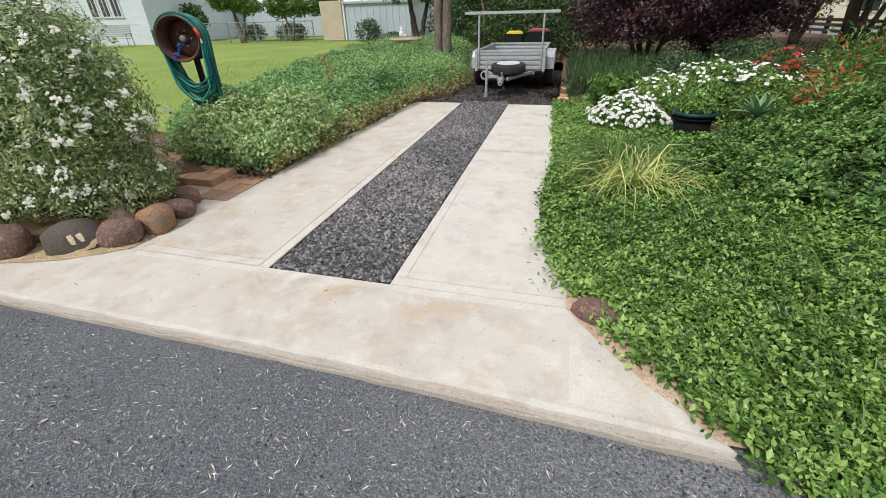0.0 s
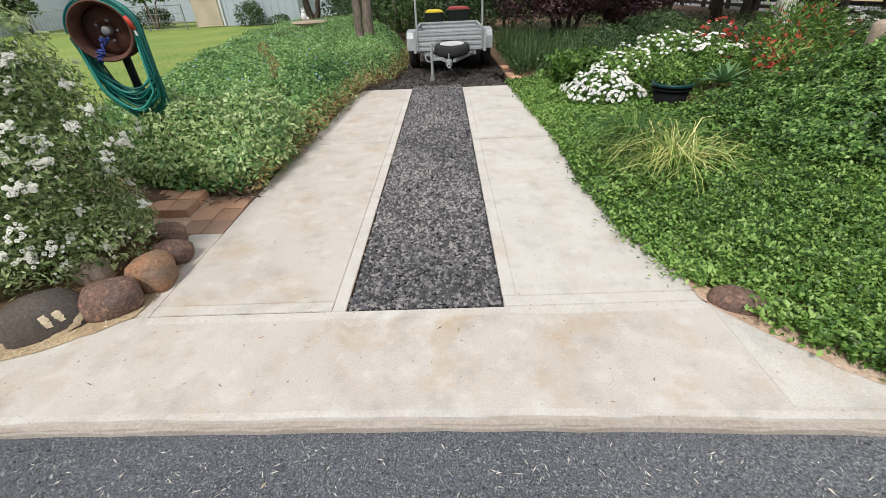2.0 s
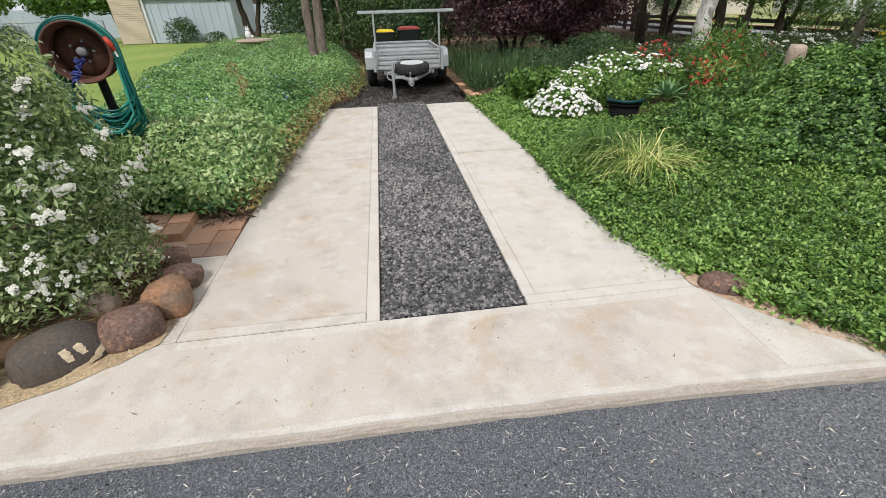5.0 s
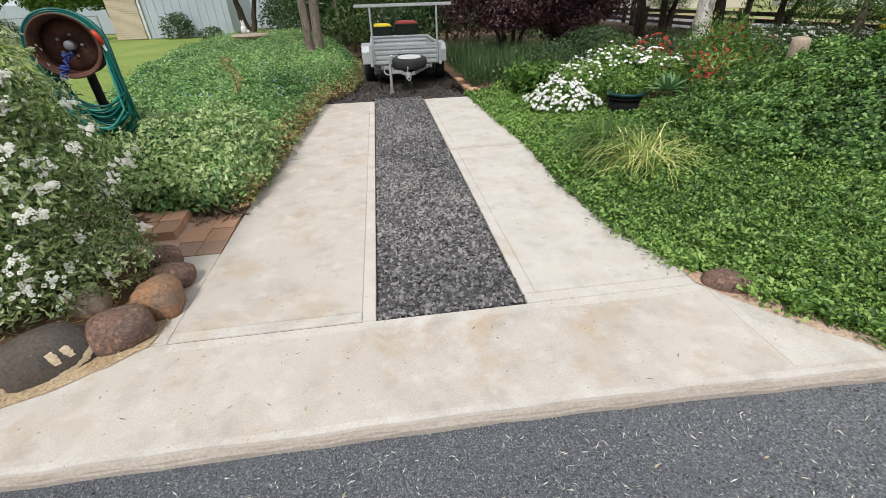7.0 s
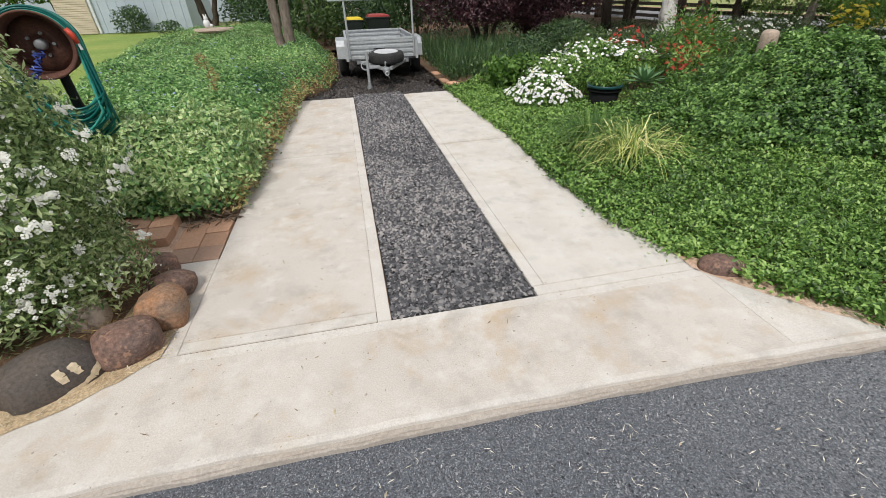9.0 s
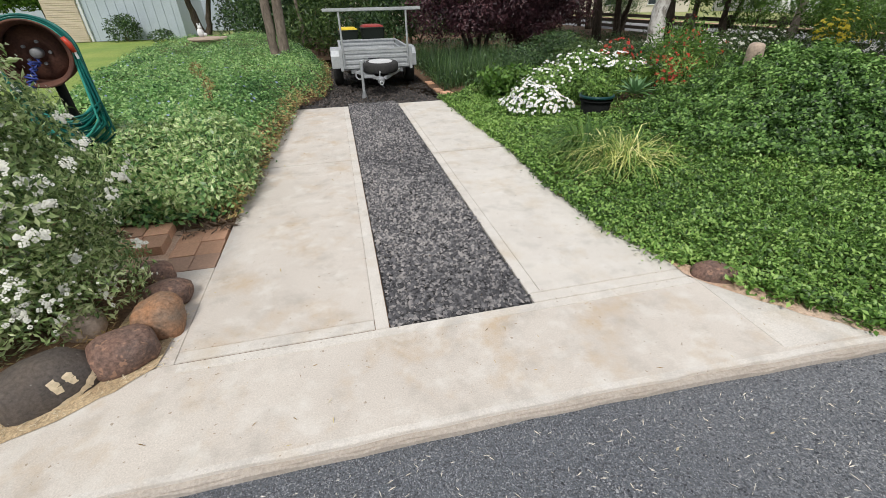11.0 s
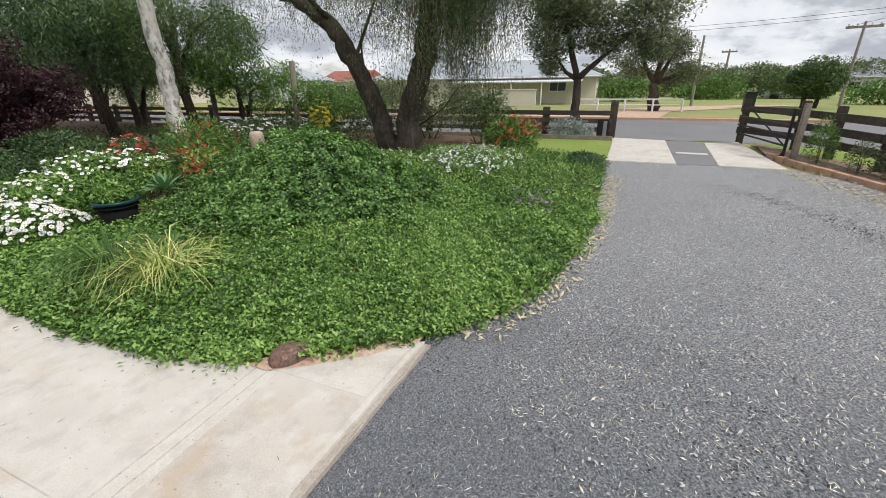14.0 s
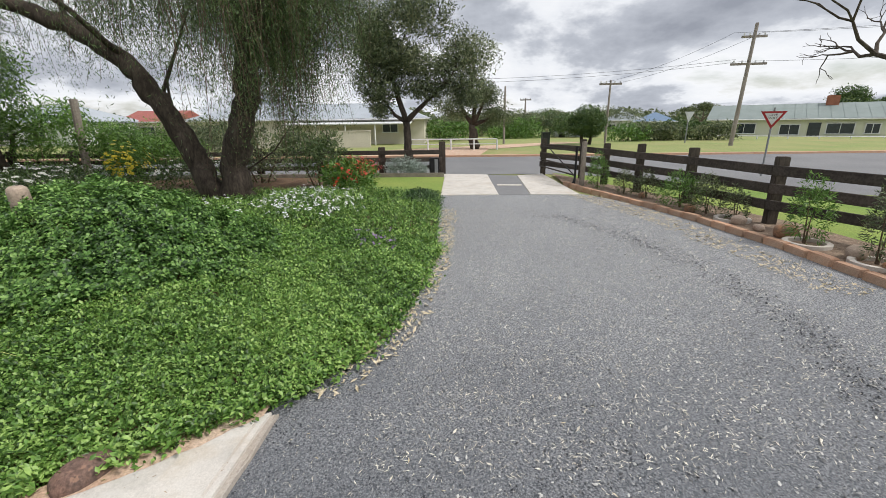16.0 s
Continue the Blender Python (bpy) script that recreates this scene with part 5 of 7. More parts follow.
# ---------------------------------------------------------------- wheelie bins
def wheelie(at, w, h, lidm, label):
    b = thing("wheelie_bin", at, label, "bin", "wheelie bins behind the trailer")
    bm = bmesh.new()
    lo = [bm.verts.new((sx * w * 0.40, sy * w * 0.45, 0.06)) for sx, sy in ((-1, -1), (1, -1), (1, 1), (-1, 1))]
    hi = [bm.verts.new((sx * w * 0.5, sy * w * 0.60, h * 0.92)) for sx, sy in ((-1, -1), (1, -1), (1, 1), (-1, 1))]
    bm.faces.new(lo[::-1])
    bm.faces.new(hi)
    for k in range(4):
        bm.faces.new((lo[k], lo[(k + 1) % 4], hi[(k + 1) % 4], hi[k]))
    bmesh.ops.bevel(bm, geom=bm.edges[:], offset=0.03, segments=2, affect="EDGES")
    part("body", bm, M["bin"], b, "black plastic body")
    bm = lathe([(0.001, 0.045), (0.45, 0.04), (0.64, 0.025), (0.71, 0.0), (0.71, -0.03)], 4, pose(0, 0, h * 0.94, 0, 0, 45) @ Matrix.Diagonal((w * 0.80, w * 0.96, 1, 1)))
    bmesh.ops.bevel(bm, geom=bm.edges[:], offset=0.012, segments=2, affect="EDGES")
    part("lid", bm, lidm, b, "red plastic lid" if lidm is M["red_lid"] else "yellow plastic lid")
    part("rim", box((0, 0, h * 0.90), (w * 1.04, w * 1.24, 0.03), bevel=0.01), M["bin"], b)
    part("handle", tube([(-w * 0.35, w * 0.66, h * 0.9), (w * 0.35, w * 0.66, h * 0.9)], 0.014, 8), M["bin"], b)
    for sx in (-1, 1):
        part("wheel", lathe([(0.02, 0.025), (0.09, 0.025), (0.1, 0.01), (0.1, -0.01), (0.09, -0.025), (0.02, -0.025)], 24, pose(sx * w * 0.38, w * 0.5, 0.10, 0, 90, 0), closed=True), M["rubber"], b)


wheelie((0.29, 10.4, -0.02), 0.47, 0.93, M["yellow_lid"], "black wheelie bin with a yellow lid")
wheelie((0.90, 10.45, -0.02), 0.57, 0.98, M["red_lid"], "black wheelie bin with a dull red lid")


# ---------------------------------------------------------------- trees
def clumps(balls, r, n=9):
    """Splits each rounded mass into smaller uneven clumps."""
    out = []
    for c, q in balls:
        for d in unit(r.normal(size=(n, 3))):
            f, k = r.uniform(0.30, 0.80), r.uniform(0.40, 0.70)
            out.append((tuple(np.array(c) + d * np.array(q) * f), tuple(np.array(q) * k * r.uniform(0.8, 1.2, 3))))
    return out


def tree(name, at, trunks, crown, leafm, per, size, bark, label, category="tree", limbs=True, seed=1, leafw=0.45, inner=0.35, group=""):
    """trunks: lists of (points, radii); crown: ellipsoids, each reached by a limb from the nearest trunk's top."""
    r = np.random.default_rng(seed)
    ob = thing(name, at, label, category, group)
    for pts, radii in trunks:
        out, rad = [], []
        for i in range(len(pts) - 1):
            for k in range(4):
                f = k / 4
                out.append(Vector(pts[i]).lerp(Vector(pts[i + 1]), f) + Vector(r.normal(size=3) * radii[i] * 0.10))
                rad.append((radii[i] * (1 - f) + radii[i + 1] * f) * (1 + 0.07 * r.normal()))
        out.append(Vector(pts[-1]))
        rad.append(radii[-1])
        part("trunk", tube(out, rad, 14), bark, ob, "", True)
    if limbs:
        for c, q in crown:
            ends = [(p, ra) for p, ra in ((Vector(t[0][-1]), t[1][-1]) for t in trunks)]
            p, ra = min(ends, key=lambda e: (e[0] - Vector(c)).length)
            mid = p.lerp(Vector(c), 0.5) + Vector(r.normal(size=3) * 0.08 * q[0])
            part("limb", tube([p, mid, Vector(c) + Vector((0, 0, q[2] * 0.5))], [ra * 0.75, ra * 0.5, ra * 0.15], 7), bark, ob, "", True)
    P, N = cloud(clumps(crown, r), per * 1.0, r, inner)
    # gaps: drop leaves in patches
    keep = P[:, 2] > 0.05
    leaves("crown", P[keep], N[keep], size, size * leafw, leafm, ob, lift=0.2, rng=r, spread=1.3)
    return ob


def bush(name, at, balls, leafm, per, size, label, category="shrub", leafw=0.4, seed=2, lift=0.4, group=""):
    r = np.random.default_rng(seed)
    ob = thing(name, at, label, category, group)
    P, N = cloud(clumps(balls, r, 6) if len(balls) > 2 else balls, per * (0.7 if len(balls) > 2 else 1.7), r, 0.4, -0.8)
    P[:, 2] = np.abs(P[:, 2])
    leaves("foliage", P, N, size, size * leafw, leafm, ob, lift=lift, rng=r)
    bm = None
    for c, q in balls:
        bm = tube([(c[0] * 0.3, c[1] * 0.3, 0), (c[0] * 0.7, c[1] * 0.7, c[2] * 0.6), (c[0], c[1], c[2])], [0.03 * q[0] + 0.006, 0.02 * q[0] + 0.004, 0.004], 6, bm)
    part("stem", bm, M["twig"], ob)
    return ob


# twin trunks and thick greenery behind the hedge bed
tree("twin_trunk_tree", (-1.28, 9.0, 0), [([(-0.12, 0, 0), (-0.10, 0, 1.0), (-0.14, 0.1, 2.2), (-0.3, 0.2, 3.4)], [0.115, 0.10, 0.09, 0.06]), ([(0.08, 0.02, 0), (0.10, 0, 1.0), (0.17, 0, 2.2), (0.4, 0, 3.4)], [0.12, 0.105, 0.095, 0.07])],
     [((-0.4, 0.2, 4.2), (1.5, 1.3, 0.9)), ((0.9, 0.1, 4.3), (1.3, 1.2, 0.8))], L["tree"], 900, 0.10, M["bark_grey"], "tree with two grey trunks beside the hedge bed", seed=5)
tree("sapling", (-1.1, 13.0, 0), [([(0.1, 0, 0), (0.15, 0, 0.9), (0.05, 0, 1.6), (-0.3, 0, 2.6)], [0.05, 0.045, 0.04, 0.025]), ([(0.05, 0, 1.6), (0.3, 0, 2.4), (0.5, 0, 3.0)], [0.04, 0.03, 0.02])],
     [((0, 0.2, 3.3), (1.2, 1.0, 0.9))], L["tree"], 900, 0.11, M["bark_grey"], "young tree with a pale forked trunk", seed=6)
for k, (x, y, w, h, lm, lab) in enumerate(((-1.9, 15.6, 1.3, 1.4, "dark", "dense dark green shrub behind the hedge bed"), (-1.2, 16.6, 1.5, 1.8, "tree", "tall leafy green shrub"), (0.9, 15.8, 1.4, 1.2, "tree", "leafy green shrub behind the bins"),
                                           (2.6, 14.8, 1.4, 1.5, "dark", "dark green shrub behind the trailer"), (-2.9, 19.0, 1.3, 1.6, "dark", "dark green shrub by the shed"), (-0.6, 13.2, 0.9, 0.8, "tree", "green shrub behind the hedge bed"),
                                           (5.8, 16.0, 1.5, 1.4, "tree", "green shrub by the back fence"), (1.0, 12.6, 0.8, 0.6, "dark", "low green shrub behind the bins"))):
    bush("garden_shrub", (x, y, 0), [((0, 0, h), (w, w, h)), ((-w * 0.6, 0.2, h * 0.7), (w * 0.8, w * 0.8, h * 0.7)), ((w * 0.6, -0.1, h * 0.75), (w * 0.8, w * 0.8, h * 0.7)), ((0.1, 0.1, h * 1.6), (w * 0.7, w * 0.7, h * 0.7))],
         L[lm], 1050, 0.125, lab, seed=40 + k)

# purple-leaved plums
for k, (x, y, s) in enumerate(((3.35, 9.3, 1.0), (5.0, 10.0, 0.85))):
    tree("purple_plum", (x, y, 0), [([(0.15 * a, 0.1 * b, 0), (0.3 * a, 0.15 * b, 0.6 * s), (0.7 * a, 0.3 * b, 1.2 * s)], [0.07, 0.05, 0.03]) for a, b in ((-1, 0), (1, 0.5), (0.1, -0.8), (-0.4, 1))],
         [((-0.9 * s, -0.1, 1.35 * s), (0.9 * s, 0.9 * s, 0.75 * s)), ((0.75 * s, 0.1, 1.5 * s), (1.0 * s, 0.9 * s, 0.8 * s)), ((-0.1, 0.1, 2.0 * s), (1.2 * s, 1.0 * s, 0.8 * s)), ((1.4 * s, 0, 1.9 * s), (0.8 * s, 0.8 * s, 0.8 * s)), ((-0.3, -0.6, 1.0 * s), (0.8 * s, 0.6 * s, 0.45 * s))],
         L["plum"], 3600, 0.075, M["bark_dark"], "bushy plum with dark purple leaves", seed=60 + k, group="purple plums")

# long grass beneath the plums and a dark shrub
clump = thing("long_grass", (0, 0, 0), "long dark grass beside the trailer", "grass", kind="stuff")
x, y = scatter([(1.75, 6.0), (3.2, 5.6), (4.2, 7.5), (3.6, 9.6), (1.8, 10)], 9000, rng)
t = np.stack([rng.normal(size=len(x)) * 0.12, rng.normal(size=len(x)) * 0.12, rng.uniform(0.25, 0.6, len(x))], 1)
blades("blade", np.stack([x, y, np.zeros(len(x))], 1), t, 0.009, L["dark"], clump, bend=0.12)
for k, (x, y, w, h) in enumerate(((3.4, 6.6, 0.55, 0.42), (4.6, 6.5, 0.6, 0.45), (5.5, 6.0, 0.6, 0.4), (6.2, 4.8, 0.5, 0.45), (4.9, 8.2, 0.7, 0.5))):
    bush("border_shrub", (x, y, 0), [((0, 0, h * 0.7), (w, w, h * 0.8)), ((0.4 * w, 0.3 * w, h), (w * 0.7, w * 0.7, h * 0.6))], L["tree" if k % 2 else "dark"], 6000, 0.06, "small rounded dark green border shrub", seed=80 + k, group="border shrubs")

# ---------------------------------------------------------------- daisies, pot, tuft, agave and red flowers
daisy = thing("daisy_bush", (2.72, 3.62, 0), "spreading bush covered in white daisies", "flowering shrub")
dballs = [((-0.30, 0.05, 0.18), (0.42, 0.35, 0.26)), ((0.15, 0.45, 0.32), (0.45, 0.4, 0.30)), ((0.75, 0.65, 0.40), (0.55, 0.45, 0.36)), ((1.15, 0.45, 0.38), (0.45, 0.4, 0.34)), ((0.6, 0.2, 0.3), (0.35, 0.3, 0.28))]
P, N = cloud(dballs, 22000, rng, 0.5, -0.5)
leaves("foliage", P, N, 0.05, 0.018, L["cover"], daisy, lift=0.5, rng=rng)
P, N = cloud(dballs[:1], 3400, rng, 0.99, 0.0)
P2, N2 = cloud(dballs[1:4], 900, rng, 0.99, 0.15)
f = (P2[:, 2] > 0.56 - 0.12 * (P2[:, 0] < 0.3)) | (P2[:, 0] < 0.05)
P, N = np.concatenate([P, P2[f]]), np.concatenate([N, N2[f]])
N = unit(N + np.array([[-0.2, -0.5, 0.7]]))
rosettes("daisy_blossom", P + N * 0.03, N, 0.021, M["petal"], daisy, 8, "white daisy heads")
rosettes("daisy_eye", P + N * 0.036, N, 0.006, M["petal_yellow"], daisy, 5, "yellow daisy centres")
bush("succulent_clump", (2.45, 4.6, 0), [((0, 0, 0.25), (0.42, 0.35, 0.28)), ((0.4, 0.2, 0.35), (0.35, 0.3, 0.25)), ((-0.2, 0.3, 0.3), (0.3, 0.3, 0.2))], L["tree_bright"], 4200, 0.085, "pale lime green rosette succulents", "succulent", 0.6, 91)

pot = thing("plant_pot", (3.0, 3.16, -0.06), "black plastic pot with a teal rim among plants", "plant pot")
part("body", lathe([(0.001, 0.02), (0.13, 0.02), (0.135, 0.03), (0.185, 0.43), (0.177, 0.43), (0.170, 0.40), (0.001, 0.39)], 36), M["pot"], pot, "", True)
part("rim", lathe([(0.180, 0.462), (0.206, 0.462), (0.212, 0.452), (0.209, 0.430), (0.186, 0.425), (0.180, 0.445)], 40, closed=True), M["pot_rim"], pot, "dark teal rim", True)
part("rim_band", lathe([(0.186, 0.405), (0.200, 0.403), (0.200, 0.390), (0.184, 0.388)], 40, closed=True), M["pot"], pot, "", True)
P, N = ball_points(2600, (0, 0.02, 0.50), (0.17, 0.17, 0.14), rng, 0.3, -0.3)
leaves("potted_foliage", P, N, 0.045, 0.02, L["cover"], pot, "green leaves growing in the pot", rng=rng)

tuft = thing("grass_tuft", (2.26, 1.42, float(bank(2.26, 1.42))), "arching yellow-striped ornamental grass tuft", "grass")
n = 460
a, ln = rng.uniform(0, 6.283, n), rng.uniform(0.08, 0.54, n)
tip = np.stack([np.cos(a) * ln, np.sin(a) * ln, rng.uniform(-0.10, 0.14, n) * (1.1 - ln)], 1)
root = np.stack([np.cos(a) * 0.05, np.sin(a) * 0.05, np.zeros(n) + 0.02], 1) + rng.normal(size=(n, 3)) * np.array([[0.08, 0.08, 0.03]])
tip = tip + rng.normal(size=(n, 3)) * np.array([[0.07, 0.07, 0.03]])
for lo, hi, arch, lm in ((0, 150, 0.18, "tuft"), (150, 270, 0.30, "tuft"), (270, 340, 0.40, "tuft"), (340, 460, 0.32, "cover")):
    blades("blade", root[lo:hi], tip[lo:hi], 0.008, L[lm], tuft, bend=arch)
tuft_green = thing("grass_tuft", (2.14, 1.85, float(bank(2.14, 1.85))), "arching green ornamental grass tuft", "grass")
n = 320
a, ln = rng.uniform(0, 6.283, n), rng.uniform(0.2, 0.55, n)
tip = np.stack([np.cos(a) * ln, np.sin(a) * ln, rng.uniform(-0.08, 0.14, n)], 1)
blades("blade", np.stack([np.cos(a) * 0.05, np.sin(a) * 0.05, np.zeros(n) + 0.02], 1), tip, 0.009, L["blade"], tuft_green, bend=0.4)

ag = thing("agave", (3.60, 3.25, 0.27), "blue-green agave rosette with broad pointed leaves", "agave")
for k in range(26):
    a, up = 2.4 * k, 0.25 + 0.9 * (k / 26)
    ln = 0.34 - 0.10 * (k / 26)
    bm = bmesh.new()
    rows = []
    for f, w in ((0, 0.014), (0.25, 0.024), (0.55, 0.027), (0.8, 0.016), (1.0, 0.002)):
        r, z = ln * f * math.cos(up), 0.08 + ln * f * math.sin(up) - 0.10 * f * f * (1 - k / 26)
        rows.append([bm.verts.new((r * math.cos(a) - s * w * math.sin(a), r * math.sin(a) + s * w * math.cos(a), z + (0.012 if s else 0))) for s in (-1, 0, 1)])
    for p, q in zip(rows, rows[1:]):
        for i in range(2):
            bm.faces.new((p[i], p[i + 1], q[i + 1], q[i]))
    part("leaf", bm, L["agave"], ag)


def flower_patch(name, at, rx, ry, h, petalm, leafm, n, label, fsize=0.03, leaf=0.07, per=7000, seed=1, petals=5):
    r = np.random.default_rng(seed)
    ob = thing(name, at, label, "flowers")
    P, N = cloud([((0, 0, h * 0.55), (rx, ry, h * 0.5)), ((rx * 0.5, ry * 0.4, h * 0.5), (rx * 0.7, ry * 0.7, h * 0.45)), ((-rx * 0.5, -ry * 0.3, h * 0.45), (rx * 0.7, ry * 0.7, h * 0.42))], per, r, 0.3, -0.8)
    leaves("foliage", P, N, leaf, leaf * 0.25, leafm, ob, lift=0.9, rng=r)
    i = r.choice(len(P), n, replace=False)
    i = i[P[i][:, 2] > h * 0.45]
    Q = P[i] + N[i] * 0.04
    Q = (Q[:, None] + r.normal(size=(len(Q), 3, 3)) * fsize).reshape(-1, 3)
    rosettes("blossom", Q, np.repeat(unit(N[i] + np.array([[0, -0.4, 0.5]])), 3, 0), fsize, petalm, ob, petals)
    return ob


flower_patch("red_flowers", (4.12, 3.15, 0.2), 0.25, 0.3, 0.6, M["petal_red"], L["cover"], 200, "tall stems with orange-red flowers", 0.013, seed=5)
flower_patch("red_flowers", (4.7, 3.9, 0.1), 0.55, 0.5, 1.0, M["petal_red"], L["tree_bright"], 170, "feathery green plants with red flowers", 0.012, seed=6)
flower_patch("red_flowers", (4.3, 4.8, 0.1), 0.25, 0.2, 0.7, M["petal_red"], L["tree"], 60, "crimson flowers beside the trough", 0.035, seed=7)
flower_patch("rose_bed", (9.0, 7.0, 0), 1.6, 1.3, 0.75, M["petal_cream"], L["tree"], 160, "rose bushes with pale flowers", 0.04, 0.07, 2200, seed=8)
flower_patch("rose_bed", (6.0, 6.9, 0), 1.2, 0.9, 0.6, M["petal_cream"], L["tree_olive"], 60, "thin olive shrubs with pale flowers", 0.03, 0.07, 2600, seed=9)
flower_patch("rose_bed", (10.5, 4.6, 0), 1.2, 1.0, 0.8, M["petal_cream"], L["tree"], 60, "rose bushes with pale flowers", 0.04, 0.07, 2200, seed=10)
flower_patch("yellow_flowers", (10.6, 6.2, 0), 0.5, 0.5, 1.0, M["petal_yellow"], L["tree_bright"], 90, "bush with bright yellow flowers", 0.05, 0.08, 2600, seed=11)
flower_patch("white_daisies", (7.4, 0.65, 0.05), 1.1, 0.95, 0.34, M["petal"], L["cover"], 420, "patch of small white daisies in the grass", 0.018, 0.06, 5000, seed=12, petals=8)
flower_patch("white_daisies", (6.6, 1.7, 0.05), 0.7, 0.6, 0.34, M["petal"], L["cover"], 50, "patch of small white daisies in the grass", 0.02, 0.06, 4500, seed=13, petals=8)
flower_patch("purple_flowers", (5.15, -0.75, 0.05), 0.22, 0.28, 0.24, M["petal_purple"], L["cover"], 70, "small mauve flowers at the garden edge", 0.014, 0.05, 6000, seed=14)
flower_patch("red_bush", (9.6, 0.55, 0), 0.65, 0.6, 0.72, M["petal_red"], L["tree_bright"], 110, "green leafy bush with orange-red flowers", 0.04, 0.12, 3600, seed=15)
flower_patch("red_bush", (12.2, 0.9, 0), 0.5, 0.6, 0.55, M["petal_red"], L["tree"], 170, "low bush with red flowers by the fence", 0.045, 0.08, 2600, seed=16)
bush("lavender_border", (8.1, -1.15, 0), [((0, 0, 0.12), (0.62, 0.36, 0.17)), ((0.5, 0.1, 0.1), (0.4, 0.3, 0.15))], L["dark"], 12000, 0.06, "low dark green clump at the lawn corner", seed=17, leafw=0.2, lift=0.9)
bush("silver_shrub", (12.9, -0.35, 0), [((0, 0.1, 0.22), (0.3, 0.52, 0.34)), ((0, -0.3, 0.18), (0.28, 0.35, 0.26))], L["silver"], 8000, 0.07, "rounded silver-grey shrub by the fence", seed=18, leafw=0.25)
trough = thing("garden_trough", (5.1, 5.3, 0), "low dark garden trough with a pale rim", "trough")
part("body", box((0, 0, 0.17), (0.9, 0.4, 0.34), rz=8, bevel=0.02), M["pot"], trough)
part("rim", box((0, 0, 0.35), (0.96, 0.46, 0.03), rz=8, bevel=0.01), M["zinc_dull"], trough)

flat("side_lawn", [(8.7, -1.42), (9.55, -1.46), (12.6, -1.5), (12.6, 1.2), (9.3, 1.2)], -0.012, M["lawn"], "small patch of mown lawn by the gate", "lawn")
part_edge = thing("timber_edging", (0, 0, 0), "weathered timber edging along the fence bed", "edging", kind="structure")
for k in range(9):
    part("sleeper", box((12.62, -0.5 + 2.0 * k, 0.03), (0.10, 1.97, 0.14), bevel=0.012), M["grey_wood"], part_edge)


# ---------------------------------------------------------------- sleeper fences and gate
def post(fence, x, y, h, w=0.2, rz=0.0, d=None):
    ob = part("post", box((0, 0, h / 2 - 0.05), (w, d or w * 0.75, h + 0.1), bevel=0.012), M["sleeper"], fence)
    ob.matrix_basis = pose(x, y, 0, 0, 0, rz)
    return ob


def rail(fence, a, b, z, zb=None, hgt=0.13, th=0.05):
    a, b = Vector((*a, z)), Vector((*b, z if zb is None else zb))
    ob = part("rail", box((0, 0, 0), ((b - a).length, th, hgt), bevel=0.008), M["sleeper_rail"], fence)
    ob.matrix_basis = Matrix.Translation((a + b) / 2) @ (b - a).to_track_quat("X", "Z").to_matrix().to_4x4()
    return ob


fence_b = thing("garden_fence", (0, 0, 0), "dark stained sleeper post and rail fence behind the garden", "fence")
ys = [-1.42, 0.47, 2.4, 4.35, 6.3, 8.3, 10.3, 12.3, 14.4, 16.5, 18.6, 20.7, 22.8, 25, 27.2, 29.4]
for k, y in enumerate(ys):
    post(fence_b, 13.7, y, 0.93 if k == 0 else 0.78, 0.20, 90)
    if k:
        for z in (0.16, 0.40, 0.62):
            rail(fence_b, (13.62, ys[k - 1]), (13.62, y), z)
fence_r = thing("drive_fence", (0, 0, 0), "dark stained sleeper post and rail fence beside the drive", "fence")
fp = [(13.35, -4.50), (12.0, -5.26), (10.9, -5.49), (9.6, -5.75), (8.3, -6.13), (6.62, -6.45), (4.95, -7.05), (3.0, -7.5), (1.0, -7.8), (-1.0, -7.9)]
for k, (x, y) in enumerate(fp):
    post(fence_r, x, y, 1.0 + 0.03 * math.sin(k * 2.3), 0.155, 80 + 5 * math.sin(k * 1.7))
    if k:
        for z in (0.28, 0.52, 0.78):
            rail(fence_r, (fp[k - 1][0], fp[k - 1][1] + 0.10), (x, y + 0.10), z, hgt=0.14)
gate = thing("drive_gate", (0, 0, 0), "open dark rail gate folded back along the drive", "gate")
ga, gb = (13.2, -4.36), (10.75, -4.72)
for z in (0.22, 0.42, 0.62, 0.80):
    rail(gate, ga, gb, z, hgt=0.035, th=0.03)
part("end_stile", tube([(*gb, -0.02), (*gb, 0.92)], 0.028, 10), M["black_iron"], gate, "black iron gate end")
part("brace", tube([(*gb, 0.2), (12.6, -4.45, 0.8)], 0.016, 8), M["black_iron"], gate)
part("foot", tube([(gb[0] - 0.10, gb[1] + 0.08, 0.0), (gb[0], gb[1], 0.12)], 0.03, 8), M["black_iron"], gate)
gp_thin = thing("timber_post", (10.6, -4.85, 0), "thin weathered timber post by the gate", "post")
part("post_shaft", box((0, 0, 0.5), (0.10, 0.10, 1.06), bevel=0.01), M["grey_wood"], gp_thin)
mb = thing("letter_box", (13.45, -1.18, -0.20), "small dark letter box on the gate post", "letter box")
part("body", box((0, 0, 0.42), (0.22, 0.30, 0.5), bevel=0.02), M["black_iron"], mb)
part("front_plate", box((-0.113, -0.06, 0.42), (0.006, 0.10, 0.42), bevel=0.002), M["zinc_dull"], mb)

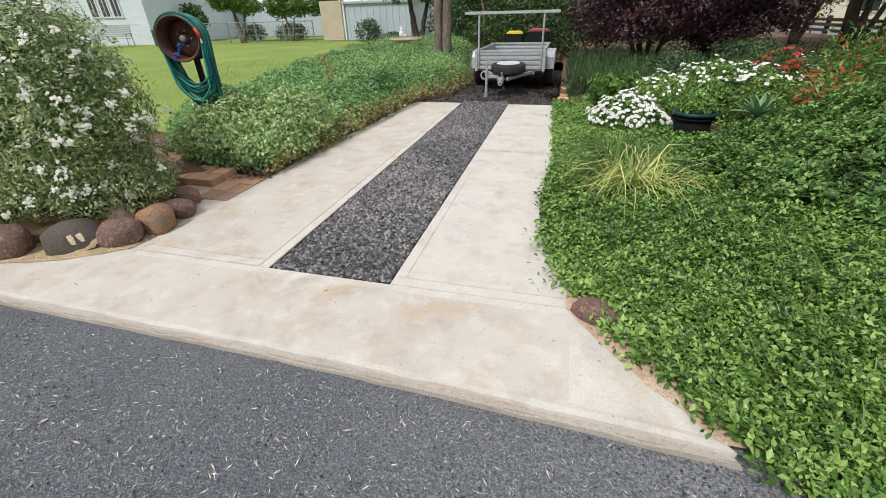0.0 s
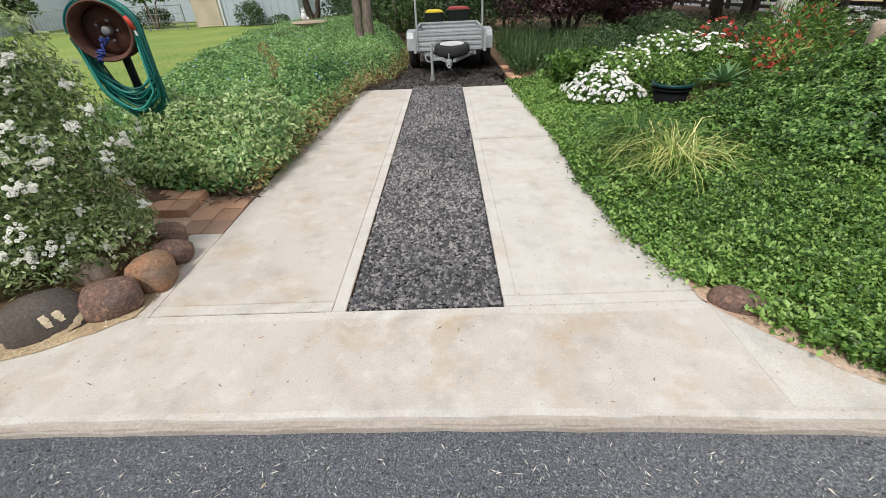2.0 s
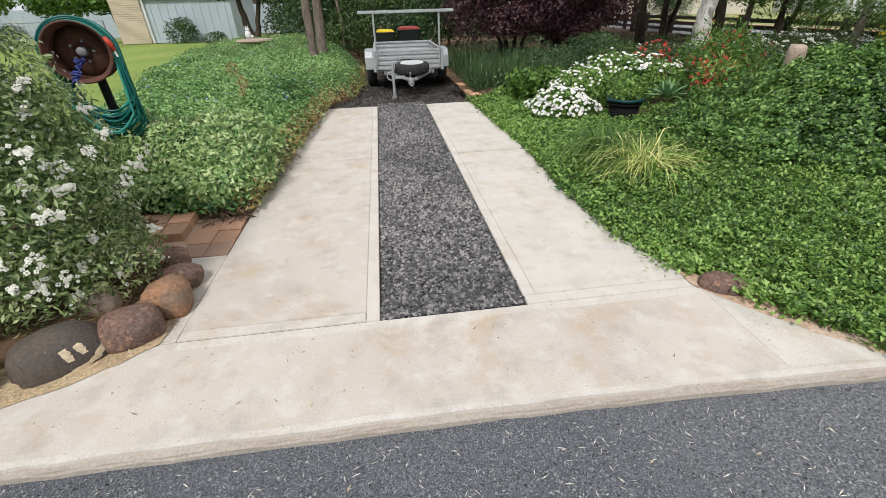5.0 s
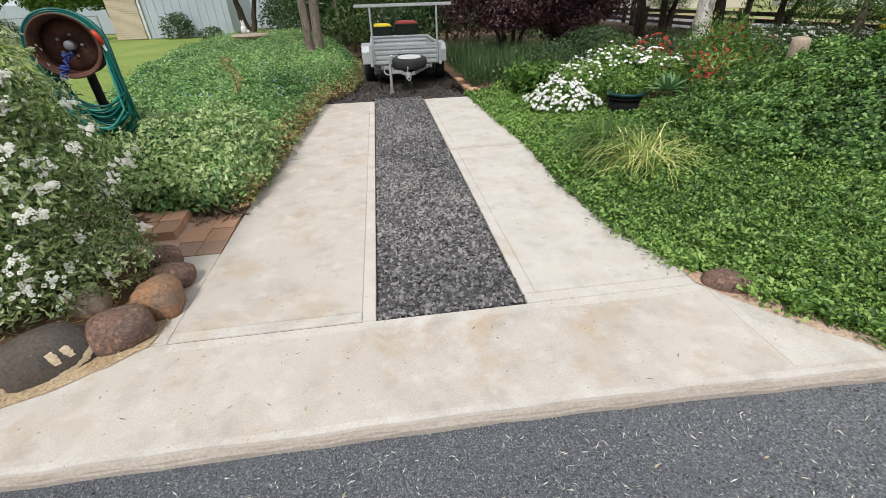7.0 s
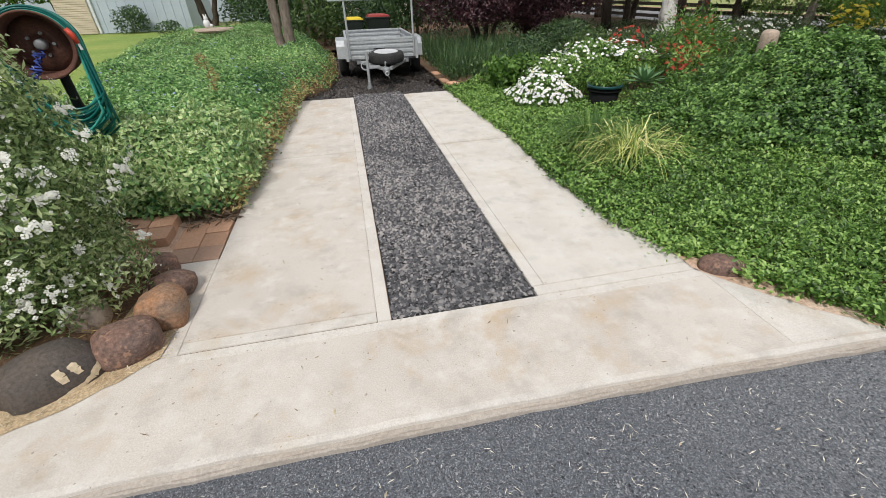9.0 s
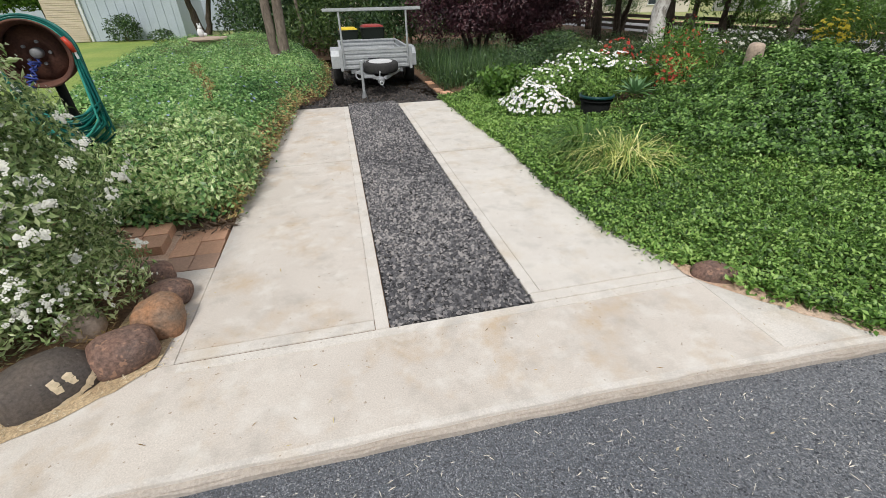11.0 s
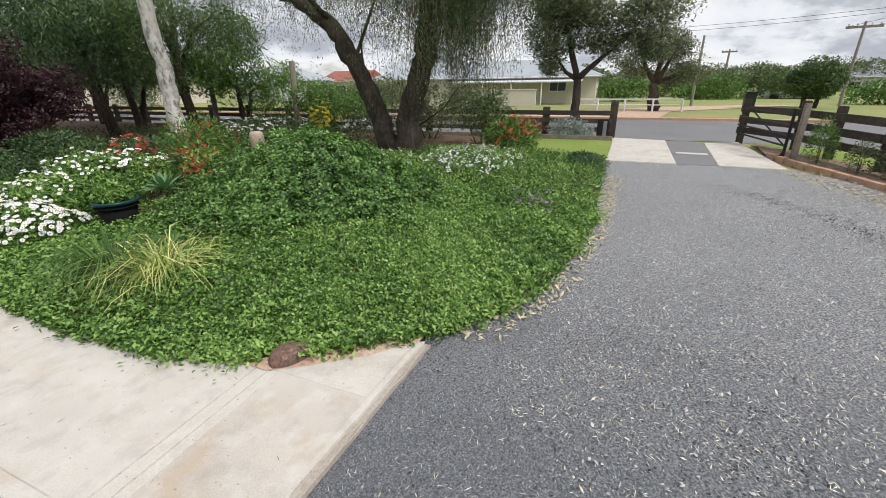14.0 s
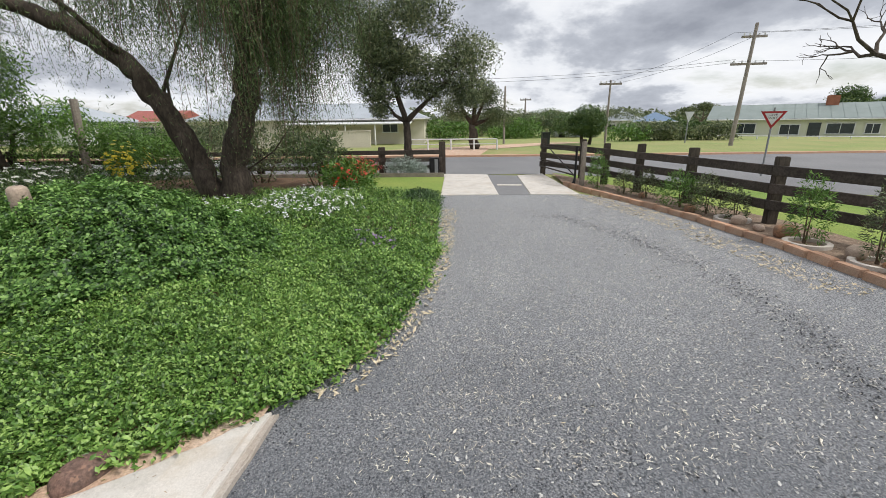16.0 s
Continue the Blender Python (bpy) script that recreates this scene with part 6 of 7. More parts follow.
# brick kerb along the drive
kerb = thing("kerb", (0, 0, 0), "reddish brick kerb along the drive", "kerb", kind="structure")
kp = [(11.0, -4.55), (9.7, -4.83), (8.2, -5.28), (6.9, -5.60), (5.4, -5.78), (4.1, -5.82), (1.5, -5.85), (-3.0, -5.85)]
kb = box((0, 0, 0), (0.295, 0.11, 0.12), bevel=0.010)
kme = bpy.data.meshes.new("kerb_brick")
kb.to_mesh(kme)
kb.free()
kme.materials.append(M["kerb"])
for (x0, y0), (x1, y1) in zip(kp, kp[1:]):
    n = int(math.hypot(x1 - x0, y1 - y0) / 0.30)
    for k in range(n):
        f = (k + 0.5) / n
        ob = new("kerb_brick", kme)
        ob.parent = kerb
        ob.matrix_basis = pose(x0 + (x1 - x0) * f, y0 + (y1 - y0) * f + br.uniform(-0.012, 0.012), -0.015 + br.uniform(-0.008, 0.008), 0, 0, math.degrees(math.atan2(y1 - y0, x1 - x0)) + br.uniform(-2, 2))

for k, (x, y, s) in enumerate(((7.5, -5.75, 0.14), (6.6, -5.98, 0.15), (5.85, -6.1, 0.2), (4.95, -6.2, 0.17), (8.9, -5.55, 0.12), (6.2, -6.0, 0.1), (4.5, -6.15, 0.12))):
    s *= 0.68
    rock("bed_rock", (x, y, s * 0.45), (s, s * 0.8, s * 0.75), M["rock_orange"] if k % 2 == 0 else M["sandstone"], "rough brown stone lying in the fence bed", 30 + k, 40 * k, "stones in the fence bed")
for k, (x, y, w, h) in enumerate(((10.2, -5.1, 0.22, 0.62), (9.4, -5.4, 0.2, 0.4), (8.9, -5.65, 0.2, 0.42), (7.9, -5.8, 0.34, 0.48), (7.35, -5.95, 0.26, 0.5), (6.85, -6.1, 0.15, 0.4), (5.55, -6.12, 0.2, 0.66), (4.75, -6.25, 0.17, 0.66), (4.25, -6.2, 0.15, 0.4))):
    bush("fence_shrub", (x, y, -0.02), [((0, 0, h * 0.55), (w * 1.15, w * 1.15, h * 0.6)), ((0.05, 0.03, h * 0.95), (w * 0.65, w * 0.65, h * 0.42))], L["tree_olive" if k % 3 else "tree_bright"], 6500, 0.06, "small sparse shrub in the fence bed", seed=120 + k, leafw=0.22, lift=0.9, group="small shrubs along the fence")
for k, (x, y) in enumerate(((5.5, -6.1), (4.7, -6.2), (6.85, -6.05))):
    ring = thing("planting_ring", (x, y, 0), "pale concrete ring round a small shrub", "garden ring", "planting rings")
    part("ring", lathe([(0.19, -0.02), (0.25, -0.02), (0.25, 0.03), (0.19, 0.03)], 28, closed=True), M["concrete"], ring)


# ---------------------------------------------------------------- pepper tree
pep = thing("pepper_tree", (8.5, 2.6, 0), "weeping pepper tree with two dark rough trunks", "tree")
pt = [([(0, -0.15, -0.05), (0, -0.1, 0.7), (0, -0.36, 1.4), (0, -0.56, 2.1), (0, -0.68, 3.0), (0.1, -0.75, 4.2)], [0.33, 0.25, 0.23, 0.22, 0.21, 0.16]),
      ([(0, 0.22, -0.05), (0, 0.5, 0.6), (0, 0.72, 1.2), (-0.05, 1.07, 1.95), (-0.1, 1.45, 2.6), (-0.2, 2.3, 3.2), (-0.4, 3.4, 3.6), (-0.6, 4.4, 3.9)], [0.25, 0.21, 0.19, 0.18, 0.165, 0.14, 0.10, 0.06])]
pr = np.random.default_rng(3)
for pts, radii in pt:
    out, rad = [], []
    for i in range(len(pts) - 1):
        for k in range(5):
            f = k / 5
            out.append(Vector(pts[i]).lerp(Vector(pts[i + 1]), f) + Vector(pr.normal(size=3) * 0.022))
            rad.append((radii[i] * (1 - f) + radii[i + 1] * f) * (1 + 0.07 * pr.normal()))
    trunk = part("trunk", tube(out + [Vector(pts[-1])], rad + [radii[-1]], 30), M["bark_dark"], pep, "", True)
    for v in trunk.data.vertices:
        c = v.co
        v.co = c + v.normal * (0.05 * noise.noise(Vector((c.x * 5, c.y * 5, c.z * 1.8))) + 0.025 * noise.noise(Vector((c.x * 13, c.y * 13, c.z * 5))))
for a, b, c, r0 in (((0, -0.6, 2.4), (-0.6, -1.2, 3.2), (-1.6, -1.9, 3.9), 0.09), ((0, 1.07, 1.95), (0.5, 0.9, 2.9), (0.9, 0.7, 3.8), 0.04), ((0, -0.68, 3.0), (0.8, -1.5, 3.8), (1.6, -2.6, 4.3), 0.09), ((0, -0.7, 3.3), (-0.9, 0.2, 3.9), (-1.9, 0.9, 4.3), 0.08),
                    ((-0.1, 1.45, 2.6), (-0.7, 1.8, 3.3), (-1.7, 2.2, 3.9), 0.06), ((-0.2, 2.3, 3.2), (0.5, 2.9, 3.8), (1.0, 3.4, 4.2), 0.06), ((0, 0.9, 1.7), (0.5, 1.2, 2.3), (1.2, 1.6, 2.7), 0.03), ((0, -0.1, 0.5), (0.3, -0.8, 1.0), (0.5, -1.3, 1.7), 0.02)):
    part("limb", tube([a, b, c], [r0, r0 * 0.7, r0 * 0.3], 9), M["bark_dark"], pep, "", True)
# hanging strands: each a line of narrow leaflets
ns = 5600
sx, sy = pr.uniform(-2.3, 2.3, ns), np.where(pr.uniform(size=ns) < 0.62, pr.normal(size=ns) * 0.95 - 0.9, pr.uniform(-2.9, 5.2, ns))
dens = lumps(sx * 1.2, sy * 1.2, 0.55, 12)
ok = (dens + pr.normal(size=ns) * 0.35 > -0.15) & ((sx > 0.15) | (pr.uniform(size=ns) < 0.34)) & ((sy < 0.7) | (pr.uniform(size=ns) < 0.8)) & (((sx / 2.4) ** 2 + ((sy - 1.2) / 4.2) ** 2) < 1.05)
sx, sy = np.concatenate([sx[ok], pr.normal(size=520) * 0.5 + 0.3]), np.concatenate([sy[ok], pr.normal(size=520) * 0.5 - 1.25])
ns = len(sx)
top = 4.5 - 0.25 * ((sx / 2.2) ** 2) + 0.2 * pr.normal(size=ns)
ln = pr.uniform(0.5, 2.1, ns)
shift = np.exp(-((sy + 1.1) / 0.9) ** 2)
ln = ln + 1.5 * shift * pr.uniform(0, 1.3, ns)
m_ = 78
f = np.linspace(0, 1, m_)[None]
drift = pr.normal(size=(2, ns, 1)) * 0.38
Px, Py = sx[:, None] + drift[0] * f ** 1.5, sy[:, None] + drift[1] * f ** 1.5
Pz = top[:, None] - ln[:, None] * f
P = np.stack([Px, Py, Pz], -1).reshape(-1, 3) + pr.normal(size=(ns * m_, 3)) * 0.06
N = unit(pr.normal(size=P.shape) + np.array([[0, 0, 0.1]]))
leaves("strand_foliage", P, N, 0.062, 0.0105, L["pepper"], pep, "fine hanging leaflets", lift=0.0, rng=pr, way=np.array([[0, 0, -1.6]]))
V, F = [], []
for k in range(0, ns, 3):
    i = len(V)
    p0, p1 = (Px[k, 0], Py[k, 0], Pz[k, 0]), (Px[k, -1], Py[k, -1], Pz[k, -1])
    for p, w in ((p0, 0.006), (p1, 0.002)):
        V += [(p[0] - w, p[1] - w, p[2]), (p[0] + w, p[1] - w, p[2]), (p[0], p[1] + w, p[2])]
    F += [(i, i + 1, i + 4, i + 3), (i + 1, i + 2, i + 5, i + 4), (i + 2, i, i + 3, i + 5)]
link_mesh("twig_mass", fast_mesh("twigs", np.array(V), np.array(F)), M["twig"], pep)
P, N = cloud([((0, -0.8, 4.9), (1.9, 1.9, 0.7)), ((0.6, 2.6, 4.9), (1.4, 2.0, 0.5)), ((0.5, 1.0, 5.0), (1.7, 1.5, 0.6))], 1300, pr, 0.3)
leaves("crown", P, N, 0.12, 0.03, L["pepper"], pep, rng=pr)

def weeping(at, tops, n, low, leafm, label, seed, ll=0.10, lw=0.022, m_=26):
    """A tree whose strands hang from rounded tops; low: how far down they reach."""
    r = np.random.default_rng(seed)
    ob = thing("weeping_tree", at, label, "tree", "weeping trees by the back fence")
    part("trunk", tube([(0.1, 0, 0), (0, 0.1, 1.2), (-0.1, 0, 2.4), (0.1, 0, 3.8)], [0.17, 0.14, 0.12, 0.07], 12), M["bark_dark"], ob, "", True)
    for (cx, cy, cz), rad in tops:
        part("limb", tube([(-0.05, 0.05, 2.0), (cx * 0.5, cy * 0.5, (2.2 + cz) / 2 + 0.3), (cx, cy, cz)], [0.08, 0.05, 0.02], 8), M["bark_dark"], ob, "", True)
        a, q = r.uniform(0, 6.283, n), np.sqrt(r.uniform(0, 1, n))
        x, y = cx + rad * q * np.cos(a), cy + rad * q * np.sin(a)
        keep = lumps(x, y, 0.4, seed) + r.normal(size=n) * 0.4 > -0.25
        x, y, q = x[keep], y[keep], q[keep]
        top = cz + 0.7 - 0.8 * q ** 2
        ln = np.minimum(r.uniform(0.6, 2.6, len(x)), top - low * r.uniform(0.8, 1.25, len(x)))
        f = np.linspace(0, 1, m_)[None]
        d = r.normal(size=(2, len(x), 1)) * 0.15
        P = np.stack([x[:, None] + d[0] * f, y[:, None] + d[1] * f, top[:, None] - ln[:, None] * f], -1).reshape(-1, 3) + r.normal(size=(len(x) * m_, 3)) * 0.05
        leaves("hanging_foliage", P, unit(r.normal(size=P.shape)), ll, lw, leafm, ob, lift=0.0, rng=r, way=np.array([[0, 0, -1.5]]))
    return ob


weeping((10.6, 11.6, 0), [((-0.9, -0.3, 3.6), 1.2), ((0.6, -1.1, 3.5), 1.2), ((0.3, 0.9, 3.8), 1.4)], 420, 1.55, L["tree"], "weeping green tree with fine hanging foliage", 301)
weeping((8.6, 12.6, 0), [((-0.8, -0.4, 3.3), 1.3), ((0.7, 0.3, 3.6), 1.3)], 420, 1.35, L["dark"], "dark green tree with drooping fronds", 302, 0.14, 0.035)

# white-barked tree, dark trees along the back fence
tree("white_gum", (7.25, 7.9, 0), [([(0.10, 0, 0), (0.07, 0, 0.5), (0.08, 0, 1.1), (0.08, 0, 1.8), (0.0, 0, 2.6), (0.0, 0, 3.6), (0.2, 0, 4.4)], [0.20, 0.18, 0.165, 0.16, 0.155, 0.14, 0.10])],
     [((0.2, 0.3, 4.7), (1.5, 1.5, 0.8)), ((-0.9, 0.5, 4.6), (1.2, 1.2, 0.8)), ((1.3, -0.2, 4.5), (1.2, 1.2, 0.8))], L["tree"], 900, 0.12, M["bark_white"], "tree with a mottled white trunk", seed=21)
for k, (x, y, s, lm, lab) in enumerate(((11.3, 15.5, 1.25, "tree_olive", "spreading olive-green tree by the back fence"), (9.8, 18.5, 1.2, "dark", "dense dark green tree by the back fence"), (12.4, 11.2, 1.0, "tree_bright", "broad green tree by the back fence"), (7.0, 19.5, 1.2, "tree", "broad green tree by the back fence"), (12.6, 20, 1.2, "dark", "dense dark tree in the corner"))):
    tree("garden_tree", (x, y, 0), [([(0.05, 0, 0), (0, 0.1, 0.7 * s), (-0.1, 0, 1.4 * s)], [0.12 * s, 0.10 * s, 0.07 * s]), ([(0.2, 0.1, 0), (0.4, 0.1, 0.7 * s), (0.7, 0.2, 1.3 * s)], [0.09 * s, 0.08 * s, 0.05 * s])],
         [((0, 0, 2.1 * s), (1.7 * s, 1.6 * s, 1.0 * s)), ((-1.1 * s, 0.3, 1.85 * s), (1.2 * s, 1.1 * s, 0.6 * s)), ((1.1 * s, -0.5, 1.8 * s), (1.2 * s, 1.2 * s, 0.65 * s)), ((0.2, 0.2, 3.1 * s), (1.3 * s, 1.3 * s, 0.9 * s))],
         L[lm], 560, 0.18, M["bark_dark"], lab, seed=140 + k, leafw=0.24)
bush("bright_bush", (13.0, 8.0, 0), [((0, 0, 0.9), (0.7, 0.9, 0.8)), ((0, 0.7, 1.1), (0.7, 0.7, 0.6))], L["tree_bright"], 2400, 0.09, "yellow-green bush by the fence", seed=150)
for k, (x, y, w, h, lm) in enumerate(((10.8, 1.6, 0.7, 0.9, "pepper"), (11.6, 3.4, 0.8, 1.0, "tree_olive"), (12.6, 6.6, 0.8, 1.1, "tree_bright"), (12.8, 10.4, 0.9, 1.2, "tree_bright"), (15.5, 7.5, 0.9, 1.3, "tree_olive"), (15.5, 22, 1.5, 1.5, "tree"))):
    bush("back_bush", (x, y, 0), [((0, 0, h * 0.6), (w, w, h * 0.65)), ((0.2 * w, 0.7 * w, h * 0.8), (w * 0.7, w * 0.7, h * 0.5)), ((0.1, -0.6 * w, h * 0.7), (w * 0.7, w * 0.8, h * 0.5)), ((0, 0, h * 1.15), (w * 0.6, w * 0.6, h * 0.4))], L[lm], 1300, 0.10, "loose leafy bush along the back fence", seed=230 + k, leafw=0.3, group="bushes along the back fence")
tp = thing("timber_post", (12.65, 9.0, 0), "tall weathered leaning timber post", "post")
part("post_shaft", tube([(-0.03, 0, 0), (0.10, 0, 2.25)], [0.11, 0.10], 10), M["grey_wood"], tp)
tp2 = thing("timber_post", (12.2, 12.4, 0), "weathered timber post in the garden", "post")
part("post_shaft", tube([(0, 0, 0), (0.04, 0, 1.9)], [0.10, 0.09], 10), M["grey_wood"], tp2)

# ---------------------------------------------------------------- street trees and bushes
tree("street_tree", (16.0, -0.15, -0.07), [([(0, 0, 0), (0, 0.04, 0.9), (0, 0.05, 1.6)], [0.16, 0.14, 0.12]), ([(0, 0.05, 1.6), (0, 0.35, 2.6), (0, 0.6, 3.4)], [0.10, 0.08, 0.05]), ([(0, 0.05, 1.6), (0, -0.7, 2.3), (0, -1.5, 3.0)], [0.10, 0.07, 0.05])],
     [((0, 0.7, 3.0), (0.9, 1.0, 0.9)), ((0, 0.3, 4.0), (1.0, 1.1, 0.9)), ((0, 0.9, 4.8), (1.1, 1.2, 0.9)), ((0, -0.6, 5.0), (1.1, 1.4, 0.9)), ((0, 1.3, 3.9), (0.9, 0.9, 1.2)), ((0, -0.4, 3.5), (0.9, 1.3, 0.8)), ((0, -1.3, 3.1), (0.9, 1.0, 0.7)), ((0, -1.7, 3.9), (1.0, 1.2, 0.9)), ((0, -0.5, 2.7), (0.7, 0.9, 0.5)), ((0, 0.9, 2.2), (0.6, 0.6, 0.5)), ((0, -2.1, 2.5), (0.6, 0.6, 0.5))],
     L["tree_olive"], 1500, 0.135, M["bark_dark"], "street tree with a forked dark trunk", seed=22, leafw=0.25)
tree("street_tree", (26, -3.1, -0.07), [([(0, 0, 0), (0, 0.05, 0.8), (0, 0.1, 1.4)], [0.32, 0.26, 0.2])], [((0, 0.9, 2.6), (1.2, 1.4, 0.9)), ((0, -0.7, 2.7), (1.2, 1.5, 0.9)), ((0, 0.2, 3.6), (1.2, 1.4, 1.0)), ((0, -1.4, 1.9), (0.9, 0.9, 0.6))],
     L["tree_olive"], 1100, 0.15, M["bark_dark"], "broad olive street tree with thin crown", seed=23, leafw=0.25)
tree("round_tree", (30, -10.9, -0.07), [([(0, 0.2, 0), (0, 0.3, 0.9)], [0.12, 0.09]), ([(0, -0.3, 0), (0, -0.5, 0.9)], [0.12, 0.08])], [((0, 0, 1.65), (1.2, 1.35, 1.05)), ((0, -0.5, 1.2), (0.9, 1.0, 0.7)), ((0, 0.6, 1.3), (0.9, 0.9, 0.7))],
     L["tree"], 1700, 0.14, M["bark_dark"], "round dense green street tree", seed=24)
for k, (x, y, w, h, lm) in enumerate(((42, -8, 1.6, 1.4, "tree_bright"), (46, -11, 2.2, 1.7, "tree_olive"), (44, -14.5, 2.0, 1.6, "tree"), (36, 2.5, 1.5, 1.1, "tree"), (38, -1.5, 1.6, 1.2, "tree_bright"), (50, -6, 2.6, 1.8, "tree_olive"),
                                      (34, -15.5, 1.0, 0.9, "tree_bright"), (35, -18.0, 1.4, 1.1, "tree_olive"), (36, -20.5, 1.5, 1.1, "tree"), (34.5, -22.3, 1.2, 0.95, "tree_olive"), (60, -15, 3, 2.2, "tree"), (64, -25, 3, 2.4, "tree_olive"), (48, 4, 2.4, 1.8, "tree"), (58, -4, 3, 2.0, "tree_olive"), (23, 6.0, 1.1, 1.1, "tree_olive"), (24, 11.5, 1.4, 1.4, "tree_olive"), (24, 15.5, 1.4, 1.3, "tree"))):
    bush("street_bush", (x, y, -0.1), [((0, 0, h * 0.7), (w, w * 1.2, h * 0.8)), ((0, w * 0.9, h * 0.6), (w * 0.8, w, h * 0.7)), ((0, -w * 0.9, h * 0.65), (w * 0.8, w, h * 0.75))], L[lm], 420, 0.23, "leafy green garden bush across the street", seed=160 + k, group="bushes across the street")
tree("far_tree", (48, -45.2, -0.9), [([(0, 0, 0), (0, 0, 2.0)], [0.3, 0.2])], [((0, 0, 4.2), (2.0, 2.6, 1.3)), ((0, 1.5, 3.5), (1.5, 1.6, 0.9)), ((0, -2, 3.6), (1.6, 1.8, 1.0))], L["tree"], 500, 0.24, M["bark_dark"], "tall dark green tree behind the house", seed=25)
tree("far_tree", (70, -41.5, -1.4), [([(0, 0, 0), (0, 0, 2.6)], [0.3, 0.2])], [((0, 0, 4.8), (1.6, 1.8, 0.6)), ((0, 2.2, 4.2), (1.2, 1.4, 0.5)), ((0, -2.2, 4.4), (1.2, 1.4, 0.5))], L["tree_olive"], 300, 0.26, M["bark_grey"], "thin spreading gum tree far off", seed=26)

# bare-branched tree by the drive
bare = thing("bare_tree", (8.7, -10.3, -0.03), "leafless tree with dark spreading branches", "tree")
bq = random.Random(12)


def twig(p, d, ln, r, depth):
    q = p + d * ln
    mid = p.lerp(q, 0.5) + Vector((bq.uniform(-1, 1), bq.uniform(-1, 1), bq.uniform(-1, 1))) * ln * 0.10
    part("branch", tube([p, mid, q], [r, r * 0.85, r * 0.68], 6), M["bark_dark"], bare)
    if depth:
        for _ in range(2 if depth < 4 else 3):
            e2 = (d + Vector((bq.uniform(-1, 1), bq.uniform(-1, 1), bq.uniform(-0.5, 0.5))) * 0.75).normalized()
            twig(q, e2, ln * bq.uniform(0.62, 0.85), r * 0.62, depth - 1)


part("trunk", tube([(0, 0, 0), (0.1, -0.3, 1.2), (0.1, -0.2, 2.3)], [0.16, 0.13, 0.10], 10), M["bark_dark"], bare)
twig(Vector((0.1, -0.2, 2.3)), Vector((0.75, 0.45, 0.42)).normalized(), 0.95, 0.06, 5)
twig(Vector((0.1, -0.2, 2.3)), Vector((-0.3, 0.1, 0.9)).normalized(), 0.6, 0.06, 3)


# ---------------------------------------------------------------- buildings
def house(name, at, rz, w, d, h, ridge, wallm, roofm, label, windows, door=None, hip=True, chimney=None, over=0.35, boards=0, base=-0.7):
    """A one-storey house: front wall on local -y, w wide and d deep. windows: (x, z, width, height) on the front."""
    ob = thing(name, at, label, "house", rz=rz)
    for nm, c, s in (("front_wall", (0, 0.1, (h + base) / 2), (w, 0.2, h - base)), ("back_wall", (0, d - 0.1, (h + base) / 2), (w, 0.2, h - base)),
                     ("side_wall", (-w / 2 + 0.1, d / 2, (h + base) / 2), (0.2, d - 0.4, h - base)), ("side_wall", (w / 2 - 0.1, d / 2, (h + base) / 2), (0.2, d - 0.4, h - base))):
        part(nm, box(c, s), wallm, ob)
    for k in range(boards):
        z = 0.05 + (h - 0.1) * k / boards
        part("board", box((0, -0.008, z + 0.08), (w, 0.022, (h - 0.1) / boards - 0.015), rx=3), wallm, ob)
    bm = bmesh.new()
    e0 = [(-w / 2 - over, -over), (w / 2 + over, -over), (w / 2 + over, d + over), (-w / 2 - over, d + over)]
    inset = d * 0.45 if hip else 0.0
    for th in (0, 0.12):
        ev = [bm.verts.new((x, y, h + th)) for x, y in e0]
        r0, r1 = bm.verts.new((-w / 2 - over + inset, d / 2, ridge + th)), bm.verts.new((w / 2 + over - inset, d / 2, ridge + th))
        bm.faces.new((ev[0], ev[1], r1, r0))
        bm.faces.new((ev[2], ev[3], r0, r1))
        bm.faces.new((ev[1], ev[2], r1))
        bm.faces.new((ev[3], ev[0], r0))
    roof = part("roof", bm, roofm, ob)
    if not hip:
        for sx in (-1, 1):
            part("gable", prism([(0, 0), (d, 0), (d / 2, ridge - h)], -0.05, 0.05), wallm, ob).matrix_basis = pose(sx * (w / 2 - 0.06), 0, h, 90, 0, 90)
    n = int(w / 0.8)
    for k in range(n + 1):
        x = -w / 2 - over + 0.1 + (w + 2 * over - 0.2) * k / n
        t = 1.0 if not hip else min(1.0, (x + w / 2 + over) / inset, (w / 2 + over - x) / inset)
        part("roof_rib", tube([(x, -over, h + 0.13), (x, -over + (d / 2 + over) * t, h + 0.13 + (ridge - h) * t)], 0.022, 4), roofm, roof)
    part("gutter", tube([(-w / 2 - over, -over - 0.05, h + 0.04), (w / 2 + over, -over - 0.05, h + 0.04)], 0.06, 8), M["trim_white"], ob)
    for x, z, ww, hh in windows:
        wd = part("window", box((x, -0.02, z), (ww, 0.05, hh)), M["glass_dark"], ob)
        for c, s in (((x, -0.05, z + hh / 2), (ww + 0.12, 0.07, 0.07)), ((x, -0.06, z - hh / 2), (ww + 0.16, 0.10, 0.07)), ((x - ww / 2, -0.05, z), (0.07, 0.07, hh)), ((x + ww / 2, -0.05, z), (0.07, 0.07, hh)), ((x, -0.05, z), (0.04, 0.06, hh))):
            part("frame", box(c, s), M["trim_white"], wd)
    if door:
        part("door", box((door, -0.03, 0.75), (0.85, 0.05, 1.9)), M["glass_dark"], ob, "dark front door")
    if chimney:
        part("chimney", box((chimney, d / 2 - 0.4, ridge + 0.2), (0.9, 0.7, 1.1), bevel=0.03), M["chimney"], ob, "red brick chimney")
    return ob


